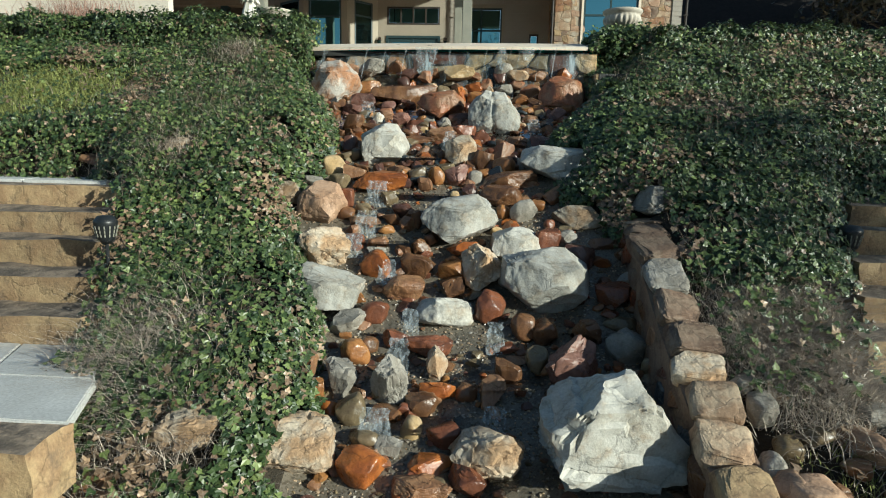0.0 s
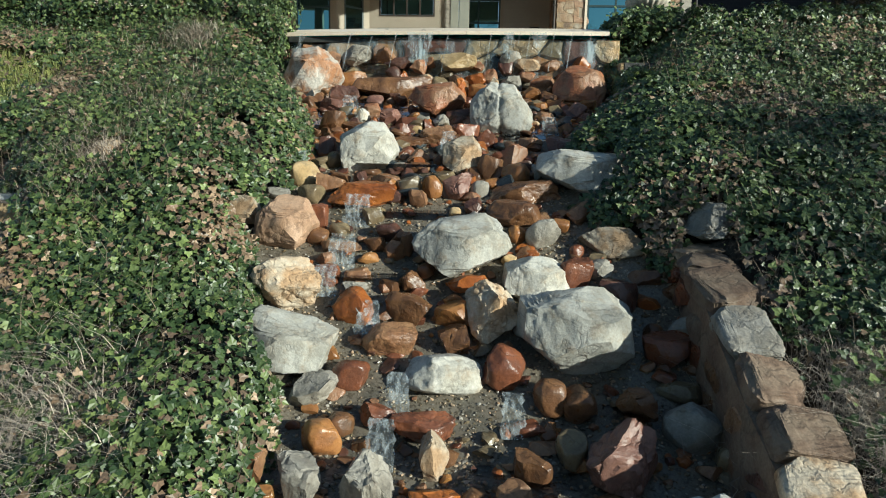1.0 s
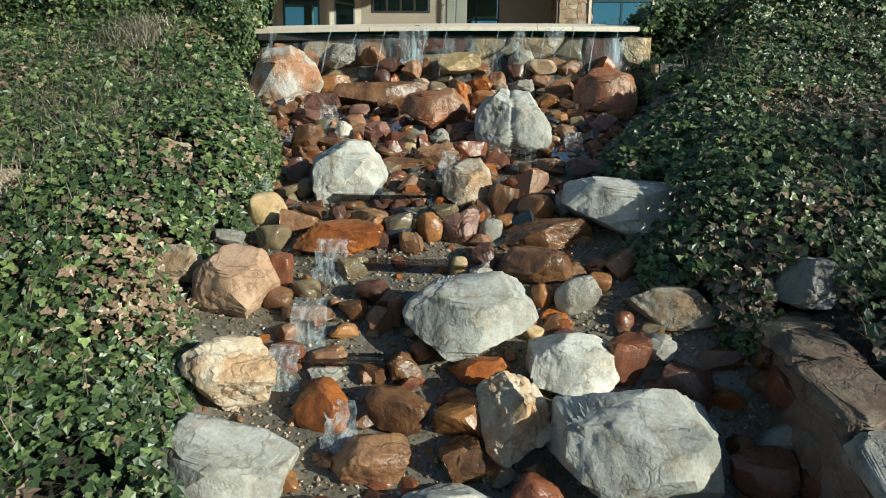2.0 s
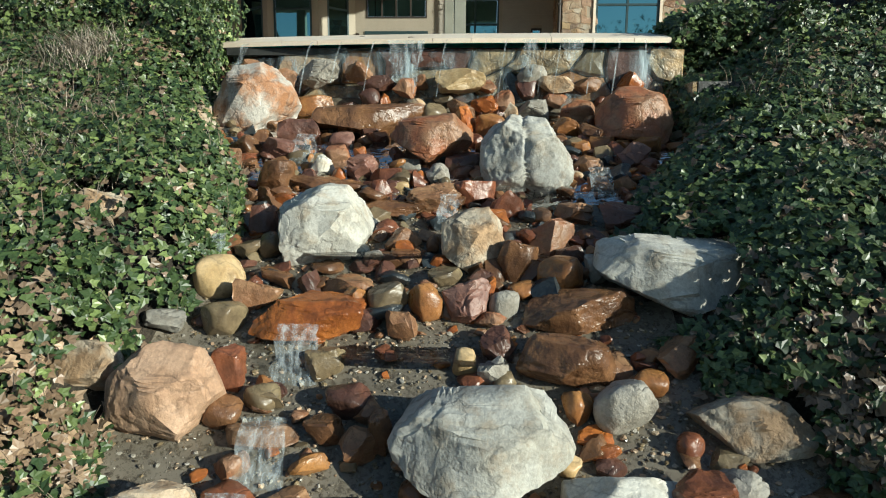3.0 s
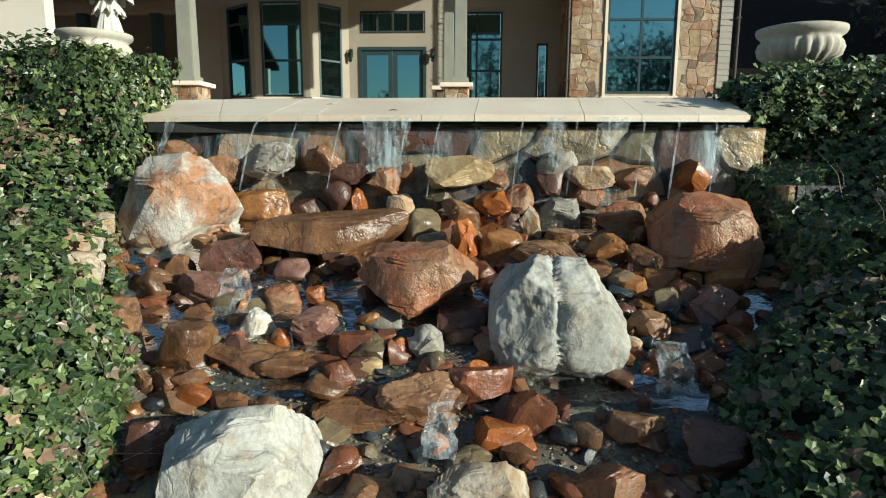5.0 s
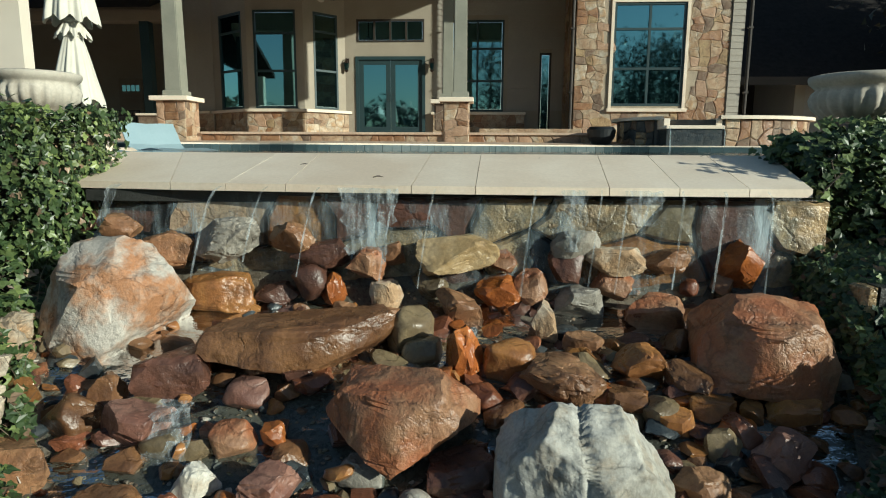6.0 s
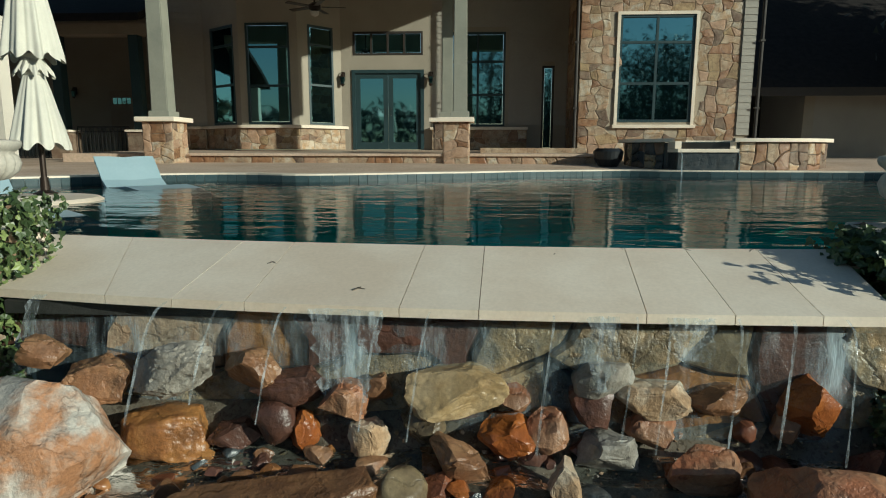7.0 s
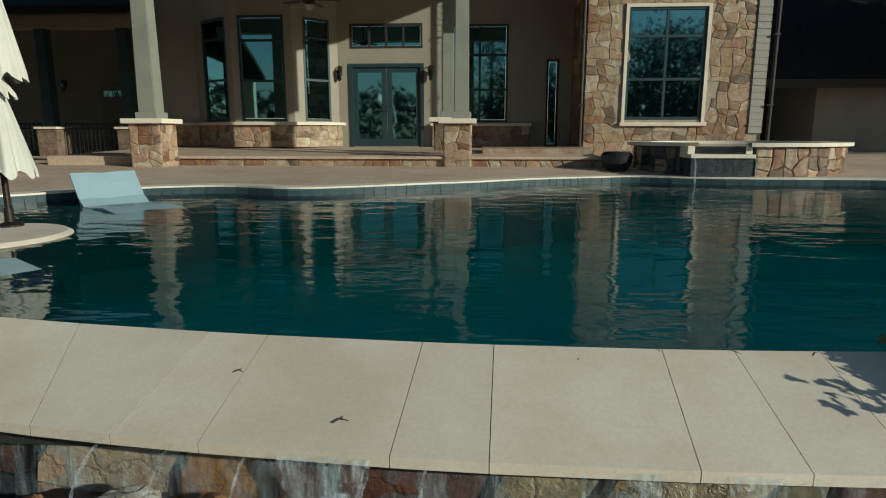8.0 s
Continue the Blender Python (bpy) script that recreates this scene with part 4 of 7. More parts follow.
part("foot", lathe([(0.10, 0.0), (0.10, 0.015), (0.04, 0.04), (0.035, 0.16)], 20), "bronze", pole)


def canvas(profile, folds, depth, seed, n=120, rings=26):
    rnd = random.Random(seed)
    ph = [rnd.uniform(0, 6.3) for _ in range(4)]
    bm = bmesh.new()
    rows = []
    for j in range(rings + 1):
        t = j / rings
        z, r = profile(t)
        row = []
        for i in range(n):
            a = 2 * math.pi * i / n
            k = 1 + depth * (0.3 + 0.7 * t) * (math.sin(folds * a + ph[0]) + 0.5 * math.sin((folds * 2 + 1) * a + ph[1] + 2 * t) + 0.3 * math.sin(3 * a + ph[2]))
            dz = -0.035 * math.sin(folds * a + ph[0]) * (t > 0.97)
            row.append(bm.verts.new((r * k * math.cos(a), r * k * math.sin(a), z + dz)))
        rows.append(row)
    for p, q in zip(rows, rows[1:]):
        for i in range(n):
            bm.faces.new((p[i], p[(i + 1) % n], q[(i + 1) % n], q[i]))
    return bm


skirt = lambda t: (1.12 - 0.68 * t, 0.065 + 0.165 * t ** 0.8)
cuff = lambda t: (1.26 - 0.17 * t, 0.06 + 0.09 * t)
upper = lambda t: (2.35 - 1.12 * t, 0.04 + 0.19 * t ** 0.9)
lower = part("lower_canvas", canvas(skirt, 9, 0.10, 3), "canvas", umb, smooth=True)
part("cuff_canvas", canvas(cuff, 10, 0.12, 5, rings=10), "canvas", umb, smooth=True)
part("upper_canvas", canvas(upper, 9, 0.10, 8), "canvas", umb, smooth=True)
for z, r in ((1.10, 0.085), (1.245, 0.08)):
    ob = part("tie", lathe([(r, 0), (r + 0.012, 0.015), (r + 0.012, 0.045), (r, 0.06)], 24), "canvas", lower)
    ob.matrix_local = pose(0, 0, z - 0.03)


# pool loungers
def lounger(x, y, turn):
    l = thing("pool_lounger", (x, y, WATER), "pale blue-grey moulded in-pool lounger with raised back", "lounger", group="pool loungers", turn=turn)
    bm = bmesh.new()
    prof = [(-0.30, 0.36), (-0.20, 0.24), (-0.08, 0.08), (0.05, 0.0), (0.30, 0.005), (0.60, 0.03), (0.95, 0.0), (1.2, -0.05)]
    up = [[bm.verts.new((px, s * 0.36, pz)) for s in (-1, -0.5, 0, 0.5, 1)] for px, pz in prof]
    for r in up:
        r[2].co.z -= 0.012
    dn = [[bm.verts.new((v.co.x + 0.02, v.co.y, v.co.z - 0.06)) for v in r] for r in up]
    for A, flip in ((up, False), (dn, True)):
        for r, q in zip(A, A[1:]):
            for k in range(4):
                f = (r[k], r[k + 1], q[k + 1], q[k])
                bm.faces.new(f[::-1] if flip else f)
    for k in range(4):
        bm.faces.new((up[0][k], up[0][k + 1], dn[0][k + 1], dn[0][k]))
        bm.faces.new((up[-1][k], up[-1][k + 1], dn[-1][k + 1], dn[-1][k]))
    for i in range(len(prof) - 1):
        for k in (0, 4):
            bm.faces.new((up[i][k], up[i + 1][k], dn[i + 1][k], dn[i][k]))
    part("shell", bm, "lounger_plastic", l)
    # black block: shade beneath the raised back put into its colour
    part("support", boxed(-0.30, -0.20, -0.30, 0.30, -0.25, 0.12, 0.02), "lamp_black", l, "block under the raised back, black for its shaded underside")


lounger(-3.92, 12.95, -38)
lounger(-3.35, 9.75, -30)


# ---- cascade stones ----
def rock_mesh(name, size, kind, seed, material, planes=(), split=False):
    """A stone from a rounded block: chance facets, and for known boulders the slopes of its outline (degrees from level, share of the half size)."""
    rnd = random.Random(seed)
    big = max(size) > 0.30
    bm = bmesh.new()
    bmesh.ops.create_icosphere(bm, subdivisions=6 if split else 5 if big else 4 if max(size) > 0.16 else 3, radius=1.0)
    cuts = []
    n = {"a": 15, "s": 12, "r": 10, "b": 10, "c": 5, "l": 13, "p": 4}[kind]
    for _ in range(n):
        d = Vector((rnd.gauss(0, 1), rnd.gauss(0, 1), rnd.gauss(0, 0.9))).normalized()
        cuts.append((d, {"a": rnd.uniform(0.66, 0.95) if big else rnd.uniform(0.52, 0.90), "s": rnd.uniform(0.66, 1.0), "r": rnd.uniform(0.68, 0.96), "b": rnd.uniform(0.80, 1.1)}.get(kind, 0.0)))
    if kind in "clp":
        lo, hi = {"c": (0.95, 1.2), "l": (0.64, 0.95), "p": (0.80, 1.0)}[kind]
        cuts = [(d, lo + (hi - lo) * rnd.random()) for d, _ in cuts]
    if planes:
        cuts += [(Vector((0.05, -0.60, 0.80)), 0.80), (Vector((-0.45, -0.85, 0.25)).normalized(), 0.86), (Vector((0.55, -0.80, 0.1)).normalized(), 0.90), (Vector((0, 0.6, 0.8)), 0.72)]
    for deg, k in planes:
        cuts.append((Vector((math.cos(radians(deg)), -0.16, math.sin(radians(deg)))).normalized(), k))
    if kind == "s":
        cuts += [(Vector((rnd.uniform(-0.12, 0.12), rnd.uniform(-0.12, 0.12), 1)).normalized(), 0.72), (Vector((0, 0, -1)), 0.8)]
    turn = 0.2 if kind in "clp" else 1.0
    spin = Euler((rnd.uniform(-0.3, 0.3) * turn, rnd.uniform(-0.3, 0.3) * turn, rnd.uniform(-0.5, 0.5) * turn)).to_matrix()
    off = Vector((rnd.uniform(-50, 50), rnd.uniform(-50, 50), rnd.uniform(-50, 50)))
    amp = {"a": 0.075, "s": 0.08, "r": 0.06, "b": 0.06, "c": 0.05, "l": 0.05, "p": 0.035}[kind]
    for v in bm.verts:
        p = v.co.copy()
        e = {"a": 0.62, "s": 0.55, "r": 0.72, "b": 0.52, "c": 0.30, "l": 0.60, "p": 0.46}[kind]
        e = 0.70 if split else e
        p = Vector([math.copysign(abs(c) ** e, c) for c in p])
        p = spin @ p
        for d, k in cuts:
            over = p.dot(d) - k
            if over > 0:
                p -= d * over * (0.88 if kind == "r" else 0.985 if kind == "p" else 1.0)
        f = noise.fractal(p * 1.5 + off, 0.9, 2.1, 4)
        ridge = abs(noise.noise(p * 2.6 + off * 1.3))
        p *= 1 + amp * f - (0.07 * max(0.0, 0.16 - ridge) / 0.16 if kind == "a" else 0.0)
        if kind == "l":
            h = (p.z + 0.42 * p.x - 0.25 * p.y) * 2.3 + 0.25 * noise.noise(p * 1.6 + off) + 0.2
            saw = h - math.floor(h)
            p *= 1 + 0.085 * (saw - 0.5) - 0.06 * max(0.0, 1 - abs(saw - 0.03) / 0.07)
            p.x *= 1 - 0.22 * p.z
        if kind == "b":
            p.x *= 1 - 0.10 * p.z
            seam = abs(p.x * 0.95 + 0.12 * p.z - 0.12 + 0.06 * noise.noise(p * 2 + off))
            p -= Vector((0, 0, 0)) if max(size) < 0.55 else p.normalized() * 0.10 * max(0.0, 1 - seam / 0.06)
        if split and kind == "p":
            seam = abs(p.x + 0.10 * p.z + 0.08 + 0.08 * noise.noise(p * 1.5 + off))
            p *= 1 - 0.14 * max(0.0, 1 - seam / 0.055)
        if kind != "r":
            p *= 1 + 0.035 * noise.fractal(p * 4.5 + off, 0.8, 2.0, 3)
        if big:
            p += p.normalized() * 0.016 * noise.noise(p * 12 + off)
        v.co = p
    lo = Vector([min(v.co[i] for v in bm.verts) for i in range(3)])
    hi = Vector([max(v.co[i] for v in bm.verts) for i in range(3)])
    for v in bm.verts:
        v.co = Vector([((v.co[i] - lo[i]) / (hi[i] - lo[i]) - 0.5) * size[i] for i in range(3)])
    me = mesh_of(name, bm, material, True)
    if kind in "asclp" and not split:
        me.set_sharp_from_angle(angle=math.radians(30 if kind == "p" else 24))
    return me


FOOTPRINTS = []


def rock(name, at, size, material, kind, seed, label, planes=(), split=False):
    if max(size) > 0.19:
        FOOTPRINTS.append((at[0], at[1], size[0] * 0.5, size[1] * 0.5, 0.0))
    if at[2] is None:
        at = (at[0], at[1], ground_z(at[0], at[1]) + size[2] * 0.34)
    ob = new(name, rock_mesh(name, size, kind, seed, material, planes, split))
    rnd = random.Random(seed * 7)
    tilt = 7 if kind in "asb" else 4 if kind == "r" else 2
    ob.matrix_world = pose(*at, rnd.uniform(-tilt, tilt), rnd.uniform(-tilt, tilt), rnd.uniform(-14, 14))
    tagged(ob, label, name, group="cascade stones")
    return ob


rock("boulder", (1.40, 3.05, 0.59), (0.82, 0.62, 0.64), "white", "l", 1, "angular white limestone boulder, dry, set among cascade stones", ((130, 0.70), (32, 0.82), (78, 0.92)))
rock("boulder", (1.13, 4.37, 1.11), (0.71, 0.58, 0.52), "white", "p", 2, "rounded pale limestone boulder, damp, set among cascade stones", ((115, 0.86), (40, 0.84), (222, 0.86), (-40, 0.95)))
rock("boulder", (0.93, 4.76, 1.31), (0.44, 0.33, 0.31), "white", "p", 3, "rounded white limestone boulder, dry, set among cascade stones", ((125, 0.86), (50, 0.84), (-50, 0.9)))
rock("boulder", (0.64, 4.51, 1.16), (0.32, 0.33, 0.39), "pale", "a", 4, "angular pale cream and tan boulder, dry, set among cascade stones")
rock("boulder", (0.37, 4.16, 0.89), (0.46, 0.31, 0.22), "white", "b", 5, "blocky white limestone boulder, dry, set among cascade stones")
rock("rock", (0.71, 4.19, 0.93), (0.24, 0.23, 0.27), "red", "r", 6, "rounded red-brown rock, wet, set among cascade stones")
rock("rock", (0.95, 4.04, 0.82), (0.18, 0.18, 0.22), "brown", "r", 7, "rounded brown rock, wet, set among cascade stones")
rock("rock", (1.11, 4.01, 0.80), (0.19, 0.18, 0.21), "brown", "b", 8, "blocky brown rock, wet, set among cascade stones")
rock("boulder", (1.24, 3.65, 0.71), (0.37, 0.34, 0.38), "pink", "a", 9, "angular pinkish purple boulder, wet, set among cascade stones")
rock("rock", (1.66, 3.88, 0.77), (0.31, 0.26, 0.25), "grey", "r", 10, "rounded grey rock, damp, set among cascade stones")
rock("rock", (1.40, 4.02, 0.81), (0.21, 0.19, 0.21), "brown", "a", 11, "angular brown rock, wet, set among cascade stones")
rock("boulder", (-0.56, 4.29, 1.01), (0.64, 0.46, 0.38), "white", "p", 12, "flat white limestone boulder, dry, set among cascade stones", ((60, 0.62), (145, 0.92), (-80, 0.85)))
rock("boulder", (-0.64, 4.64, 1.25), (0.44, 0.37, 0.37), "pale", "a", 13, "angular pale cream and tan boulder, dry, set among cascade stones")
rock("rock", (-0.20, 4.56, 1.15), (0.27, 0.23, 0.23), "orange", "b", 14, "blocky rusty orange rock, wet, set among cascade stones")
rock("boulder", (0.04, 4.37, 1.01), (0.34, 0.25, 0.20), "tan", "b", 15, "blocky tan boulder, wet, set among cascade stones")
rock("rock", (-0.14, 4.15, 0.87), (0.21, 0.18, 0.17), "red", "r", 16, "rounded red-brown rock, wet, set among cascade stones")
rock("rock", (-0.31, 4.02, 0.80), (0.28, 0.21, 0.19), "grey", "a", 17, "angular grey rock, damp, set among cascade stones")
rock("rock", (-0.20, 3.73, 0.69), (0.21, 0.19, 0.20), "amber", "r", 18, "rounded amber-brown rock, wet, set among cascade stones")
rock("boulder", (0.29, 3.85, 0.72), (0.35, 0.20, 0.14), "red", "s", 19, "flat red-brown boulder, wet, set among cascade stones")
rock("rock", (0.36, 3.66, 0.67), (0.16, 0.19, 0.25), "pale", "a", 20, "angular pale cream and tan rock, dry, set among cascade stones")
rock("boulder", (0.08, 3.44, 0.62), (0.25, 0.27, 0.35), "grey", "a", 21, "angular grey boulder, damp, set among cascade stones")
rock("rock", (-0.24, 3.46, 0.60), (0.23, 0.22, 0.26), "grey", "a", 22, "angular grey rock, damp, set among cascade stones")
rock("rock", (0.39, 3.44, 0.56), (0.24, 0.18, 0.15), "orange", "a", 23, "angular rusty orange rock, wet, set among cascade stones")
rock("rock", (-0.12, 3.25, 0.50), (0.20, 0.18, 0.20), "olive", "r", 24, "rounded olive-grey rock, wet, set among cascade stones")
rock("rock", (0.57, 3.46, 0.55), (0.15, 0.13, 0.13), "brown", "r", 25, "rounded brown rock, wet, set among cascade stones")
rock("rock", (0.74, 3.42, 0.57), (0.18, 0.18, 0.22), "tan", "a", 26, "angular tan rock, wet, set among cascade stones")
rock("rock", (0.26, 3.15, 0.44), (0.13, 0.13, 0.15), "cream", "r", 27, "rounded pale yellow rock, damp, set among cascade stones")
rock("rock", (0.45, 3.12, 0.43), (0.20, 0.17, 0.16), "red", "r", 28, "rounded red-brown rock, wet, set among cascade stones")
rock("rock", (-0.00, 3.07, 0.40), (0.20, 0.15, 0.11), "olive", "r", 29, "rounded olive-grey rock, wet, set among cascade stones")
rock("boulder", (0.70, 2.96, 0.41), (0.41, 0.32, 0.28), "pale", "a", 30, "angular pale cream and tan boulder, dry, set among cascade stones")
rock("rock", (0.01, 2.87, 0.34), (0.28, 0.22, 0.21), "orange", "r", 31, "rounded rusty orange rock, wet, set among cascade stones")
rock("rock", (0.38, 2.92, 0.34), (0.27, 0.18, 0.11), "orange", "a", 32, "angular rusty orange rock, wet, set among cascade stones")
rock("rock", (0.61, 2.82, 0.31), (0.22, 0.18, 0.18), "red", "a", 33, "angular red-brown rock, wet, set among cascade stones")
rock("boulder", (0.36, 2.78, 0.29), (0.34, 0.23, 0.12), "tan", "a", 34, "angular tan boulder, wet, set among cascade stones")
rock("boulder", (-0.34, 2.89, 0.42), (0.42, 0.36, 0.35), "pale", "a", 35, "angular pale cream and tan boulder, dry, set among cascade stones")
rock("rock", (1.14, 3.43, 0.54), (0.22, 0.17, 0.12), "brown", "s", 36, "flat brown rock, wet, set among cascade stones")
rock("rock", (1.03, 3.72, 0.69), (0.16, 0.16, 0.20), "olive", "r", 37, "rounded olive-grey rock, wet, set among cascade stones")
rock("rock", (1.64, 4.36, 1.00), (0.29, 0.22, 0.20), "red", "s", 38, "flat red-brown rock, wet, set among cascade stones")
rock("rock", (1.78, 4.50, 1.09), (0.23, 0.18, 0.17), "grey", "a", 39, "angular grey rock, damp, set among cascade stones")
rock("rock", (1.85, 4.63, 1.20), (0.15, 0.15, 0.19), "red", "a", 40, "angular red-brown rock, wet, set among cascade stones")
rock("rock", (1.84, 4.26, 0.95), (0.22, 0.18, 0.17), "grey", "a", 41, "angular grey rock, damp, set among cascade stones")
rock("rock", (1.66, 4.14, 0.85), (0.26, 0.14, 0.10), "olive", "s", 42, "flat olive-grey rock, wet, set among cascade stones")
rock("rock", (1.79, 3.73, 0.68), (0.16, 0.14, 0.16), "olive", "r", 43, "rounded olive-grey rock, wet, set among cascade stones")
rock("rock", (0.08, 3.25, 0.47), (0.21, 0.16, 0.12), "brown", "s", 44, "flat brown rock, wet, set among cascade stones")
rock("rock", (0.15, 3.03, 0.38), (0.17, 0.14, 0.13), "grey", "a", 45, "angular grey rock, damp, set among cascade stones")
rock("rock", (0.84, 3.63, 0.63), (0.19, 0.15, 0.15), "brown", "s", 46, "flat brown rock, wet, set among cascade stones")
rock("rock", (0.30, 3.32, 0.51), (0.22, 0.17, 0.14), "brown", "s", 47, "flat brown rock, wet, set among cascade stones")
rock("rock", (-0.14, 3.85, 0.71), (0.16, 0.13, 0.12), "brown", "r", 48, "rounded brown rock, wet, set among cascade stones")
rock("rock", (0.05, 3.91, 0.74), (0.19, 0.15, 0.15), "red", "a", 49, "angular red-brown rock, wet, set among cascade stones")
rock("rock", (0.42, 4.37, 1.02), (0.20, 0.20, 0.23), "brown", "a", 50, "angular brown rock, wet, set among cascade stones")
rock("rock", (0.13, 4.57, 1.15), (0.28, 0.22, 0.19), "brown", "s", 51, "flat brown rock, wet, set among cascade stones")
rock("rock", (0.43, 4.54, 1.12), (0.28, 0.22, 0.17), "amber", "s", 52, "flat amber-brown rock, wet, set among cascade stones")
rock("rock", (-0.47, 3.47, 0.67), (0.17, 0.17, 0.21), "tan", "a", 53, "angular tan rock, wet, set among cascade stones")
rock("rock", (-0.39, 3.35, 0.57), (0.15, 0.14, 0.15), "amber", "a", 54, "angular amber-brown rock, wet, set among cascade stones")
rock("boulder", (-0.78, 5.08, 1.58), (0.45, 0.38, 0.42), "peach", "p", 55, "angular peach-coloured boulder, dry, set among cascade stones", ((130, 0.85), (30, 0.92), (-35, 0.8), (80, 0.92)))
rock("rock", (-0.99, 5.44, 1.75), (0.24, 0.17, 0.12), "grey", "a", 56, "angular grey rock, damp, set among cascade stones")
rock("rock", (-1.11, 5.11, 1.67), (0.24, 0.20, 0.20), "pale", "a", 57, "angular pale cream and tan rock, dry, set among cascade stones")
rock("boulder", (0.44, 4.92, 1.48), (0.66, 0.51, 0.46), "white", "p", 58, "blocky white limestone boulder, dry, set among cascade stones", ((104, 0.76), (-56, 0.68), (226, 0.82), (38, 0.9)))
rock("boulder", (1.33, 5.73, 1.95), (0.72, 0.46, 0.36), "white", "p", 59, "flat white limestone boulder, dry, set among cascade stones", ((232, 0.7), (84, 0.66), (128, 0.9), (-55, 0.86)))
rock("boulder", (0.79, 5.33, 1.66), (0.41, 0.29, 0.22), "brown", "b", 60, "blocky brown boulder, wet, set among cascade stones")
rock("cobble", (0.37, 5.31, 1.64), (0.10, 0.10, 0.13), "cream", "r", 61, "rounded pale yellow cobble, damp, set among cascade stones")
rock("rock", (0.81, 5.13, 1.53), (0.13, 0.13, 0.16), "amber", "r", 62, "rounded amber-brown rock, wet, set among cascade stones")
rock("rock", (0.98, 5.12, 1.55), (0.24, 0.21, 0.23), "grey", "r", 63, "rounded grey rock, damp, set among cascade stones")
rock("cobble", (0.75, 4.95, 1.39), (0.11, 0.09, 0.09), "cream", "r", 64, "rounded pale yellow cobble, damp, set among cascade stones")
rock("rock", (1.10, 5.25, 1.60), (0.16, 0.13, 0.11), "amber", "r", 65, "rounded amber-brown rock, wet, set among cascade stones")
rock("rock", (1.25, 5.35, 1.68), (0.20, 0.17, 0.17), "tan", "a", 66, "angular tan rock, wet, set among cascade stones")
rock("boulder", (1.45, 5.08, 1.52), (0.47, 0.29, 0.21), "pale", "s", 67, "flat pale cream and tan boulder, dry, set among cascade stones")
rock("rock", (1.16, 4.78, 1.32), (0.23, 0.18, 0.27), "red", "s", 68, "flat red-brown rock, wet, set among cascade stones")
rock("rock", (1.32, 4.85, 1.35), (0.20, 0.17, 0.18), "grey", "a", 69, "angular grey rock, damp, set among cascade stones")
rock("cobble", (1.20, 5.00, 1.45), (0.10, 0.10, 0.11), "red", "r", 70, "rounded red-brown cobble, wet, set among cascade stones")
rock("rock", (1.41, 4.70, 1.24), (0.29, 0.22, 0.19), "maroon", "s", 71, "flat dark maroon rock, wet, set among cascade stones")
rock("rock", (1.61, 4.85, 1.33), (0.21, 0.16, 0.11), "brown", "s", 72, "flat brown rock, wet, set among cascade stones")
rock("rock", (0.49, 4.76, 1.27), (0.30, 0.17, 0.11), "orange", "s", 73, "flat rusty orange rock, wet, set among cascade stones")
rock("rock", (0.13, 4.75, 1.27), (0.19, 0.16, 0.16), "brown", "a", 74, "angular brown rock, wet, set among cascade stones")
rock("rock", (0.21, 4.83, 1.33), (0.12, 0.12, 0.13), "brown", "r", 75, "rounded brown rock, wet, set among cascade stones")
rock("rock", (-0.02, 4.95, 1.43), (0.14, 0.13, 0.15), "tan", "a", 76, "angular tan rock, wet, set among cascade stones")
rock("rock", (0.06, 5.01, 1.47), (0.10, 0.12, 0.17), "brown", "a", 77, "angular brown rock, wet, set among cascade stones")
rock("rock", (-0.39, 5.00, 1.44), (0.28, 0.14, 0.10), "tan", "s", 78, "flat tan rock, wet, set among cascade stones")
rock("rock", (-0.44, 4.78, 1.29), (0.19, 0.15, 0.15), "red", "b", 79, "blocky red-brown rock, wet, set among cascade stones")
rock("rock", (-0.24, 4.80, 1.29), (0.19, 0.13, 0.09), "tan", "s", 80, "flat tan rock, wet, set among cascade stones")
rock("rock", (-0.23, 4.71, 1.22), (0.17, 0.13, 0.10), "grey", "a", 81, "angular grey rock, damp, set among cascade stones")
rock("rock", (-0.57, 5.07, 1.50), (0.16, 0.13, 0.13), "brown", "r", 82, "rounded brown rock, wet, set among cascade stones")
rock("rock", (-0.44, 5.14, 1.53), (0.16, 0.13, 0.12), "olive", "r", 83, "rounded olive-grey rock, wet, set among cascade stones")
rock("rock", (-0.60, 5.23, 1.61), (0.14, 0.11, 0.20), "red", "s", 84, "flat red-brown rock, wet, set among cascade stones")
rock("rock", (-0.22, 5.30, 1.63), (0.18, 0.14, 0.13), "olive", "s", 85, "flat olive-grey rock, wet, set among cascade stones")
rock("rock", (0.86, 5.04, 1.46), (0.14, 0.10, 0.07), "orange", "a", 86, "angular rusty orange rock, wet, set among cascade stones")
rock("rock", (0.89, 4.99, 1.43), (0.14, 0.10, 0.07), "orange", "a", 87, "angular rusty orange rock, wet, set among cascade stones")
rock("rock", (0.49, 5.28, 1.61), (0.15, 0.13, 0.14), "grey", "a", 88, "angular grey rock, damp, set among cascade stones")
rock("rock", (0.51, 5.39, 1.69), (0.14, 0.14, 0.17), "maroon", "a", 89, "angular dark maroon rock, wet, set among cascade stones")
rock("rock", (-0.08, 5.13, 1.53), (0.19, 0.15, 0.13), "maroon", "r", 90, "rounded dark maroon rock, wet, set among cascade stones")
rock("rock", (-0.16, 5.02, 1.46), (0.16, 0.12, 0.10), "brown", "s", 91, "flat brown rock, wet, set among cascade stones")
rock("rock", (-0.01, 4.74, 1.24), (0.14, 0.11, 0.09), "brown", "s", 92, "flat brown rock, wet, set among cascade stones")
